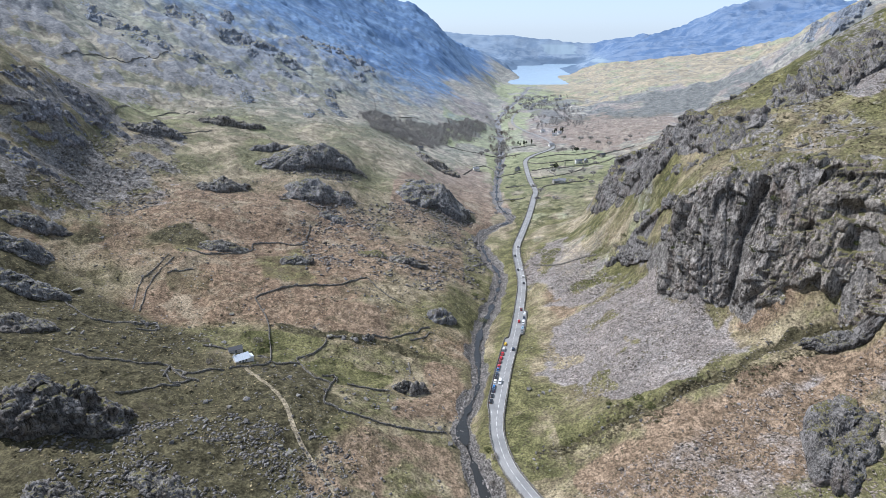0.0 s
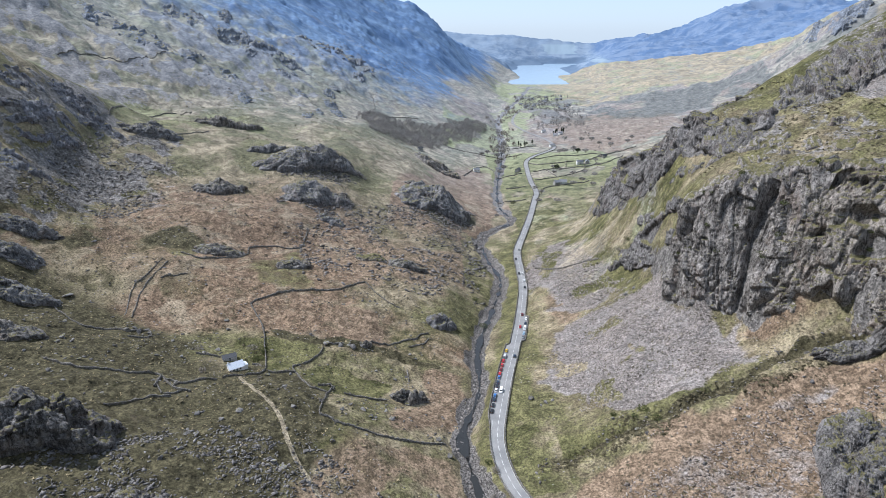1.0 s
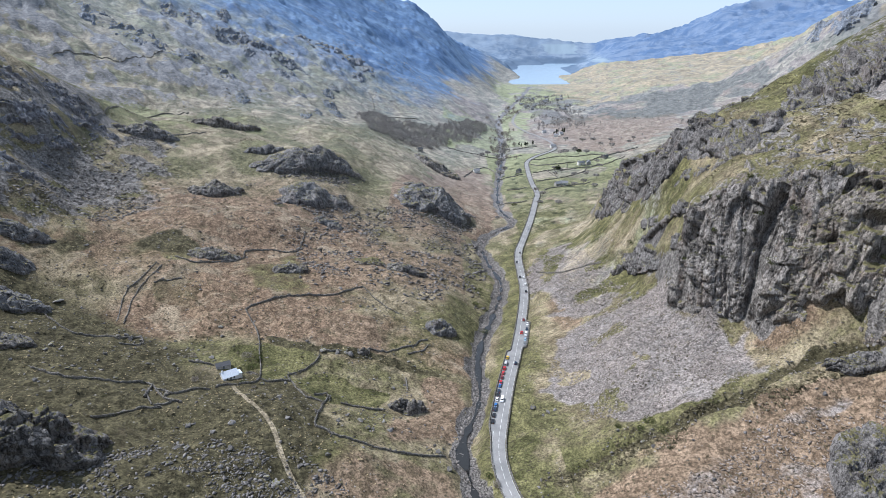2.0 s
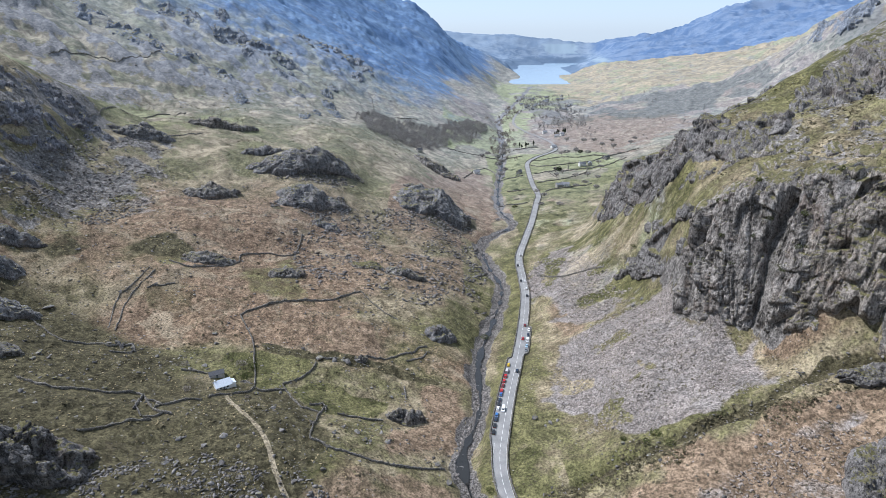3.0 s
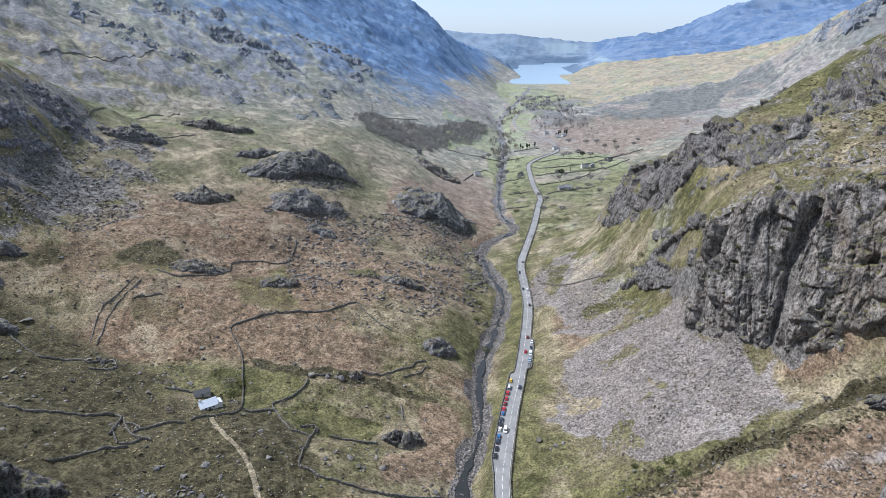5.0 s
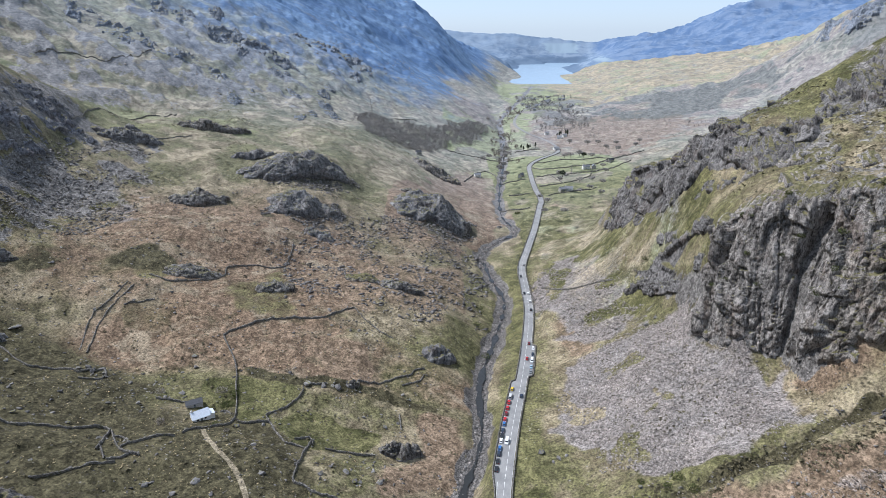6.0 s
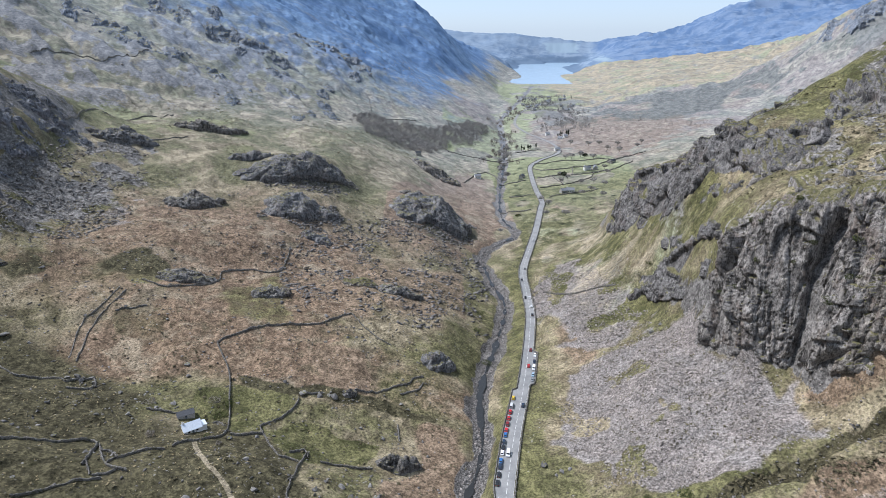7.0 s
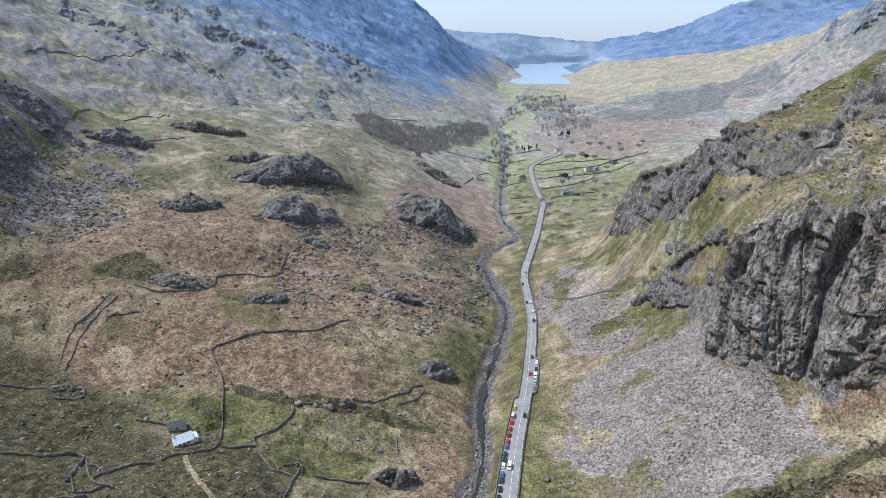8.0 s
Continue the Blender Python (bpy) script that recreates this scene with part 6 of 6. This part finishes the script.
def bushes():
    for k, (x, y, high, wide, skin) in enumerate([(101, 262, 3.2, 3.4, GORSE), (106, 256, 2.6, 3.0, GORSE), (96, 258, 2.0, 2.2, GORSE), (88, 266, 1.8, 2.0, GORSE), (-113, 326, 4.0, 3.6, GORSE), (-111, 334, 3.2, 3.0, GORSE), (-119, 336, 3.0, 4.0, TWIG),
                                                  (-150, 331, 2.6, 3.6, TWIG), (-137, 303, 2.2, 2.6, TWIG), (-112, 306, 1.8, 2.0, GORSE), (23, 250, 2.4, 2.6, GORSE), (26, 243, 2.2, 2.4, TWIG), (33, 430, 3.4, 4.0, GORSE), (28, 470, 3.0, 3.5, GORSE), (32, 500, 3.2, 4.2, GORSE),
                                                  (-104, 300, 1.6, 1.6, TWIG), (24, 228, 2.4, 2.2, TWIG), (152, 470, 2.6, 3, GORSE), (160, 440, 3, 3, GORSE), (146, 470, 2.4, 3, TWIG), (177, 332, 3.0, 3.2, GORSE), (170, 345, 3.0, 3.0, GORSE), (165, 352, 2.4, 2.6, GORSE), (186, 330, 2.6, 3, GORSE)]):
        tree("dark green gorse bush on rough ground" if skin is GORSE else "bare twiggy bush in rough grass", x, y, high, wide, skin, 600 + k, 320, False, "bushes on the slopes", "shrub", "shrub", 0.05)


bushes()


def cliff_shrubs():
    """Dark evergreen shrubs rooted in the ledges of the two great cliffs."""
    r = random.Random(21)
    for k in range(30):
        face = ROCK_FACES[k % 2]
        x, y, z = face[r.randrange(12, face.shape[0] - 12), int(face.shape[1] * r.uniform(0.3, 0.85))]
        tree("dark evergreen shrub rooted in a cliff ledge", float(x), float(y), r.uniform(1.6, 3.4), r.uniform(1.4, 2.6), GORSE, 660 + k, 220, False, "shrubs on the cliffs", "shrub", "shrub", 0.05, float(z) - 0.3)


cliff_shrubs()
rng = random.Random(11)
VALLEY_TREES = [(168, 868, 9, 4.5, FIR), (164, 874, 7, 4, TWIG), (172, 864, 6, 4, TWIG), (228, 1006, 8, 5, FIR), (222, 1010, 9, 6, TWIG), (240, 1000, 8, 6, TWIG), (206, 1004, 8, 7, TWIG), (196, 1000, 7, 6, TWIG), (282, 1075, 7, 5, TWIG), (300, 1066, 8, 6, TWIG),
                (88, 955, 8, 5, TWIG), (92, 930, 8, 5, TWIG), (84, 900, 9, 6, TWIG), (90, 870, 8, 5, TWIG), (82, 845, 7, 5, TWIG), (98, 985, 9, 6, TWIG), (104, 1010, 9, 6, TWIG), (96, 1035, 8, 6, TWIG), (108, 1060, 9, 6, TWIG), (74, 990, 8, 5, TWIG), (64, 975, 7, 5, TWIG),
                (120, 760, 5, 4, TWIG), (126, 742, 5, 4, TWIG), (138, 700, 5, 5, TWIG), (116, 700, 5, 4, TWIG), (160, 845, 6, 4, TWIG), (186, 842, 6, 5, TWIG), (205, 850, 6, 5, TWIG), (215, 830, 6, 5, TWIG), (176, 790, 5, 5, TWIG), (190, 800, 6, 5, TWIG), (200, 780, 5, 5, TWIG),
                (240, 930, 6, 5, TWIG), (255, 960, 6, 5, TWIG), (236, 900, 6, 5, TWIG), (260, 1120, 8, 6, TWIG), (280, 1125, 8, 6, TWIG), (230, 1130, 8, 6, TWIG), (310, 1115, 7, 5, TWIG), (340, 1100, 7, 5, TWIG), (360, 1140, 7, 5, TWIG), (60, 640, 4, 3, TWIG), (84, 690, 4, 3.5, GORSE)]
for k, (x, y, high, wide, skin) in enumerate(VALLEY_TREES):
    skin = FAR_TWIG if skin is TWIG else skin
    tree("dark evergreen tree beside a farmhouse" if skin is FIR else "bare grey-brown valley tree not yet in leaf", x, y, high, wide, skin, 700 + k, 650, False, "trees among the valley fields")
for k in range(14):
    x, y = (168, 1215) if k < 6 else (258, 1352)
    tree("dark narrow conifer in a small group", x + rng.uniform(-16, 16), y + rng.uniform(-12, 12), rng.uniform(9, 14), rng.uniform(2.5, 3.5), FIR, 800 + k, 300, True, "conifers by the road bend")


def woodland(name, label, places, skin, seed, high=(6, 10), count=70):
    """A bare wood, seen from afar: stems and crowns past counting."""
    r = np.random.default_rng(seed)
    ground_z = relief(places[:, 0], places[:, 1])
    bits = []
    for k, (x, y) in enumerate(places):
        h = r.uniform(*high)
        w = h * r.uniform(0.34, 0.5)
        p = sprigs(count, 0.085 * h, (w, w, h * 0.42), int(r.integers(1e6)))
        p[:, 2] += h * 0.55
        stem = np.array([(-0.2, 0, -1), (0.2, 0, -1), (0, 0, h * 0.7), (0, -0.2, -1), (0, 0.2, -1), (0, 0, h * 0.7)])
        bits.append(np.vstack([p, stem]) + np.array([x, y, ground_z[k]]))
    p = np.vstack(bits)
    return tagged(sheet(name, p, np.arange(len(p)).reshape(-1, 3), skin), label, "wood", kind="stuff")


def scatter(outline, count, seed, clump=0.0):
    """Places inside an outline, thinned by a drifting noise."""
    r = np.random.default_rng(seed)
    lo, hi = np.min(outline, 0), np.max(outline, 0)
    q = r.uniform(lo, hi, (count * 6, 2))
    keep = inside(q[:, 0], q[:, 1], outline, 4, 12, seed % 50) > r.uniform(0.2, 0.8, len(q))
    if clump:
        keep &= fbm(q[:, 0], q[:, 1], clump, 3, seed % 37) > r.uniform(-0.5, 0.3, len(q))
    return q[keep][:count]


woodland("wood", "bare grey-brown woodland below the mountain", scatter([(-130, 1010), (-83, 1034), (-25, 1072), (67, 1255), (104, 1415), (76, 1435), (-28, 1240), (-95, 1200), (-160, 1160)], 1500, 21), FAR_TWIG, 31, (6, 10), 60)
woodland("wood", "bare trees along the far river and road", scatter([(95, 1090), (135, 1090), (150, 1300), (175, 1600), (260, 1850), (200, 1850), (110, 1500), (95, 1250)], 160, 22, 30), TWIG, 32, (6, 10), 90)
woodland("wood", "bare trees round the far village", scatter([(220, 1400), (330, 1390), (420, 1900), (430, 2200), (250, 2200), (240, 1800)], 420, 23, 70), FAR_TWIG, 33)
woodland("wood", "scattered bare trees on the far hillside", scatter([(300, 1120), (480, 1150), (760, 1700), (620, 2100), (400, 1900), (300, 1500)], 130, 24, 60), FAR_TWIG, 34, (4, 6), 60)


# ---- boulders and loose stones ----
def stone_shape(seed, detail=1):
    r = random.Random(seed)
    bm = bmesh.new()
    bmesh.ops.create_icosphere(bm, subdivisions=detail, radius=1)
    flat = [(Vector((r.gauss(0, 1), r.gauss(0, 1), r.gauss(0, 1))).normalized(), r.uniform(0.40, 0.66)) for _ in range(13)]
    for v in bm.verts:
        for n, d in flat:
            over = v.co.dot(n) - d
            if over > 0:
                v.co -= n * over
        v.co *= 1 + r.uniform(-0.07, 0.07)
    return bm


def boulder_mesh(seed):
    bm = stone_shape(seed, 2)
    me = bpy.data.meshes.new("boulder")
    bm.to_mesh(me)
    bm.free()
    me.materials.append(BOULDER)
    return me


SHAPES = [boulder_mesh(900 + k) for k in range(8)]


def boulder(x, y, size, seed, label, group="boulders on the moor", squat=0.75, long=1.2):
    r = random.Random(seed)
    ob = new("boulder", SHAPES[seed % 8])
    ob.matrix_world = pose(x, y, float(relief(np.array([float(x)]), np.array([float(y)]))[0]) + size * squat * 0.35, r.uniform(-12, 12), r.uniform(-12, 12), r.uniform(0, 360)) @ Matrix.Diagonal((size * long, size, size * squat, 1))
    return tagged(ob, label, "boulder", group)


def named_boulders():
    for k, (x, y, size) in enumerate([(53, 308, 2.3), (60, 302, 1.8), (64, 303, 1.5), (57, 300, 1.2), (-2, 271, 2.2), (4, 258, 2.0), (-85, 283, 2.0), (-98, 251, 1.9), (-104, 243, 1.8), (-118, 250, 1.6), (-59, 352, 3.2), (-53, 356, 2.6), (-66, 349, 2.4), (-75, 350, 2.6), (-87, 357, 2.0),
                                      (-252, 372, 3.2), (-200, 343, 2.2), (-196, 346, 2.4), (-192, 343, 2.0), (-189, 347, 1.8), (-186, 343, 1.6), (-20, 488, 3.0), (-38, 480, 3.0), (-45, 492, 2.8), (-55, 474, 2.4), (132, 398, 2.2), (138, 400, 2.0), (-75, 262, 1.8), (-52, 240, 1.7), (-68, 216, 2.0), (-92, 232, 2.2)]):
        boulder(x, y, size, 30 + k, "grey boulder lying in rough grass" if x < 20 else "pale grey boulder on the green verge")


named_boulders()


def strewn_boulders():
    r = np.random.default_rng(77)
    spots = []
    for outline, count, low, high in (([(-230, 190), (-20, 190), (0, 330), (-60, 420), (-260, 330)], 190, 0.6, 1.9), ([(-260, 340), (-10, 420), (10, 640), (-120, 690), (-300, 560)], 120, 0.8, 1.9), ([(60, 190), (190, 190), (180, 270), (60, 260)], 40, 0.6, 1.5)):
        q = scatter(outline, count, int(r.integers(1000)), 30)
        spots += [(a, b, low + (high - low) * r.random() ** 2.5) for a, b in q]
    for k, (a, b, size) in enumerate(spots):
        boulder(a, b, size, 100 + k, "grey boulder half sunk in moor grass" if a < 20 else "grey boulder on the steep stony slope")


strewn_boulders()


def loose_stones(name, label, places, sizes, seed, skin=None, heights=None, parent=None):
    """Stones past counting, joined into one mesh."""
    r = np.random.default_rng(seed)
    shapes = []
    for k in range(10):
        bm = bmesh.new()
        for way in r.normal(size=(7, 3)):
            bm.verts.new(way / np.linalg.norm(way) * r.uniform(0.8, 1.1))
        bmesh.ops.delete(bm, geom=bmesh.ops.convex_hull(bm, input=bm.verts)["geom_interior"], context="VERTS")
        bm.verts.index_update()
        p = np.array([v.co[:] for v in bm.verts])
        f = np.array([[v.index for v in face.verts] for face in bm.faces])
        bm.free()
        p = p * np.array([r.uniform(0.9, 1.6), r.uniform(0.6, 0.9), r.uniform(0.40, 0.75)]) + np.array([0, 0, 0.1])
        shapes.append((p, f))
    z = relief(places[:, 0], places[:, 1]) if heights is None else heights
    verts, faces, base = [], [], 0
    which, turn = r.integers(0, 10, len(places)), r.uniform(0, 2 * math.pi, len(places))
    for k in range(10):
        mine = np.nonzero(which == k)[0]
        p, f = shapes[k]
        c, s = np.cos(turn[mine]), np.sin(turn[mine])
        size = sizes[mine]
        v = np.stack([(p[None, :, 0] * c[:, None] - p[None, :, 1] * s[:, None]) * size[:, None] + places[mine, 0][:, None],
                      (p[None, :, 0] * s[:, None] + p[None, :, 1] * c[:, None]) * size[:, None] + places[mine, 1][:, None],
                      p[None, :, 2] * size[:, None] + z[mine][:, None]], -1)
        verts.append(v.reshape(-1, 3))
        faces.append((f[None] + (np.arange(len(mine)) * len(p))[:, None, None] + base).reshape(-1, 3))
        base += v.shape[0] * v.shape[1]
    ob = sheet(name, np.vstack(verts), np.vstack(faces), skin or STONE, parent)
    return ob if parent else tagged(ob, label, "stones", kind="stuff")


def scree(name, label, outline, count, low, high, seed, clump=0.0, power=3.0, skin=None):
    q = scatter(outline, count, seed, clump)
    r = np.random.default_rng(seed + 1)
    return loose_stones(name, label, q, low + (high - low) * r.random(len(q)) ** power, seed + 2, skin)


scree("scree", "grey scree fan of loose stones below the cliff", SCREE_MAIN, 15000, 0.16, 1.2, 41, power=6.0)
scree("scree", "stones and turf between the scree and the gully", SCREE_SKIRT, 2600, 0.16, 1.2, 141, 12, 5.0)
scree("scree", "brown and grey stony slope of fallen rock", SCREE_LOW, 22000, 0.15, 1.3, 43, 0, 6.0, BROWN_STONE)
scree("scree", "grey scree reaching down to the road", SCREE_FAR, 3600, 0.3, 1.7, 45, 25, power=4.0)
scree("scree", "dark scree and small boulders in grass", [(-165, 185), (-140, 238), (-100, 246), (-58, 238), (-38, 214), (-50, 165), (-150, 150)], 6000, 0.22, 1.4, 47, 16, 3.5, DARK_STONE)
scree("scree", "dark boulder field below the crag", SCREE_CRAG, 6500, 0.5, 2.2, 49, 26, 4.0, DARK_STONE)
scree("stones", "small stones scattered over the moor", [(-270, 190), (-10, 190), (10, 300), (0, 420), (30, 640), (-120, 700), (-320, 640), (-290, 400)], 5600, 0.25, 1.4, 51, 22, 3.0, DARK_STONE)
scree("stones", "small stones scattered on the hillside", [(90, 240), (180, 240), (165, 300), (150, 330), (160, 420), (150, 560), (90, 420)], 1500, 0.3, 1.0, 53, 20)
scree("stones", "dark rocks strewn over the sunny rise", [(-100, 430), (-20, 440), (30, 470), (45, 640), (-60, 650), (-150, 540)], 5200, 0.4, 2.5, 55, 20, 3.5, DARK_STONE)
for k, apron in enumerate(APRONS):
    scree("scree", "dark rubble fallen from a rock knoll", apron, 1300, 0.5, 2.4, 57 + 2 * k, 0, 3.0, DARK_STONE)
scree("scree", "stones fallen round the split outcrop", [(-165, 190), (-140, 188), (-128, 205), (-132, 225), (-150, 200)], 420, 0.3, 1.5, 63, 0, 3.0, DARK_STONE)
pick = bed[(bed[:, 1] > 190) & (bed[:, 1] < 760)]
rg = np.random.default_rng(61)
q = pick[rg.integers(0, len(pick), 7000)] + rg.uniform(-5.2, 5.2, (7000, 2)) * rg.random((7000, 1)) ** 0.3
loose_stones("river_stones", "grey stones and boulders along the stream bed", q[:3000], 0.18 + 1.0 * rg.random(3000) ** 4, 62)
loose_stones("river_stones", "dark wet stones and boulders in the stream bed", q[3000:], 0.20 + 1.2 * rg.random(4000) ** 4, 66, DARK_STONE)


def heather(name, label, outline, count, low, high, seed, skin, clump=20.0):
    """Low tufts past counting: heather, rush and bracken stalks."""
    q = scatter(outline, count, seed, clump)
    r = np.random.default_rng(seed)
    z = relief(q[:, 0], q[:, 1])
    size = low + (high - low) * r.random(len(q)) ** 2.5
    n = 5
    a = r.normal(size=(len(q), n, 3, 3)) * np.array([0.55, 0.55, 0.35])
    a[..., 2] = np.abs(a[..., 2])
    p = a * size[:, None, None, None] + np.concatenate([q, z[:, None]], 1)[:, None, None, :]
    p = p.reshape(-1, 3)
    return tagged(sheet(name, p, np.arange(len(p)).reshape(-1, 3), skin), label, "heather", kind="stuff")


MOOR = [(-290, 180), (-10, 180), (8, 300), (0, 420), (30, 640), (-110, 700), (-330, 650), (-300, 400)]
heather("heather", "dark heather and rush tufts over the moor", MOOR, 9000, 0.3, 1.3, 71, HEATHER, 9.0)
heather("heather", "pale dead grass tufts over the moor", MOOR, 7000, 0.25, 0.8, 73, DEAD_GRASS, 30.0)
heather("heather", "dark tufts on the steep hillside", [(60, 190), (200, 190), (170, 300), (150, 330), (165, 420), (150, 560), (100, 560), (90, 300)], 2600, 0.3, 1.1, 75, HEATHER, 16.0)
heather("heather", "dark tufts on the grassy spur", [(170, 330), (260, 300), (330, 400), (250, 460), (180, 560), (165, 470)], 4000, 0.4, 1.4, 77, HEATHER, 14.0)
heather("heather", "tufts and low scrub on the upper slopes", [(-330, 640), (-100, 700), (0, 940), (-60, 1050), (-250, 1000), (-480, 960), (-420, 760)], 9000, 0.5, 1.6, 79, SCRUB, 30.0)
rib_line = RIB[rg.integers(0, len(RIB), 420)] + rg.normal(0, 3.4, (420, 2))
loose_stones("stones", "line of dark rocks along the gully in the slope", rib_line[rib_line[:, 0] > 44], 0.2 + 1.2 * rg.random(420)[rib_line[:, 0] > 44] ** 4, 64, DARK_STONE)
heather("heather", "dark scrub along the gully in the slope", [(46, 238), (70, 242), (110, 247), (175, 246), (200, 240), (196, 250), (150, 262), (110, 260), (60, 252)], 1400, 0.4, 1.6, 83, HEATHER, 0)
scree("stones", "rock knobs and blocks over the far mountain flank", [(-480, 980), (-300, 1000), (-150, 1080), (-100, 1300), (0, 1600), (80, 2000), (-150, 2000), (-300, 1500), (-500, 1150)], 1600, 0.6, 2.8, 91, 45, 5.0)
heather("heather", "scrub and rough grass over the far mountain flank", [(-480, 980), (-300, 1000), (-100, 1080), (-60, 1300), (60, 1600), (150, 2000), (-150, 2100), (-300, 1500), (-500, 1150)], 6000, 0.6, 1.7, 93, SCRUB, 60.0)
heather("heather", "scrub and bracken over the far hillside", [(260, 1130), (420, 1130), (700, 1500), (900, 1900), (500, 2300), (350, 1900), (280, 1500)], 3600, 0.6, 1.7, 95, MOOR_SCRUB, 60.0)


def lay_stones():
    """The uneven stones that top and face each wall of the near moor and the road."""
    r = np.random.default_rng(97)
    for wall, line, over, base, top, thick in LAID:
        if line[:, 1].max() > 620 and line[:, 1].min() > 560:
            continue
        keep = (line[:, 1] < 620) & (line[:, 1] > 180)
        n = int(keep.sum())
        if n < 3:
            continue
        k = np.repeat(np.nonzero(keep)[0], 3)
        side = r.uniform(-0.5, 0.5, len(k))
        q = line[k, :2] + over[k] * (side * thick)[:, None] + r.normal(0, 0.25, (len(k), 2))
        h = base[k] + np.maximum(top[k], 0.25) * (1.02 - 0.9 * np.abs(side) ** 1.5 * 2) - 0.05
        loose_stones("stones", "", q, r.uniform(0.15, 0.38, len(k)), int(r.integers(1e6)), DARK_STONE, h, wall)


lay_stones()
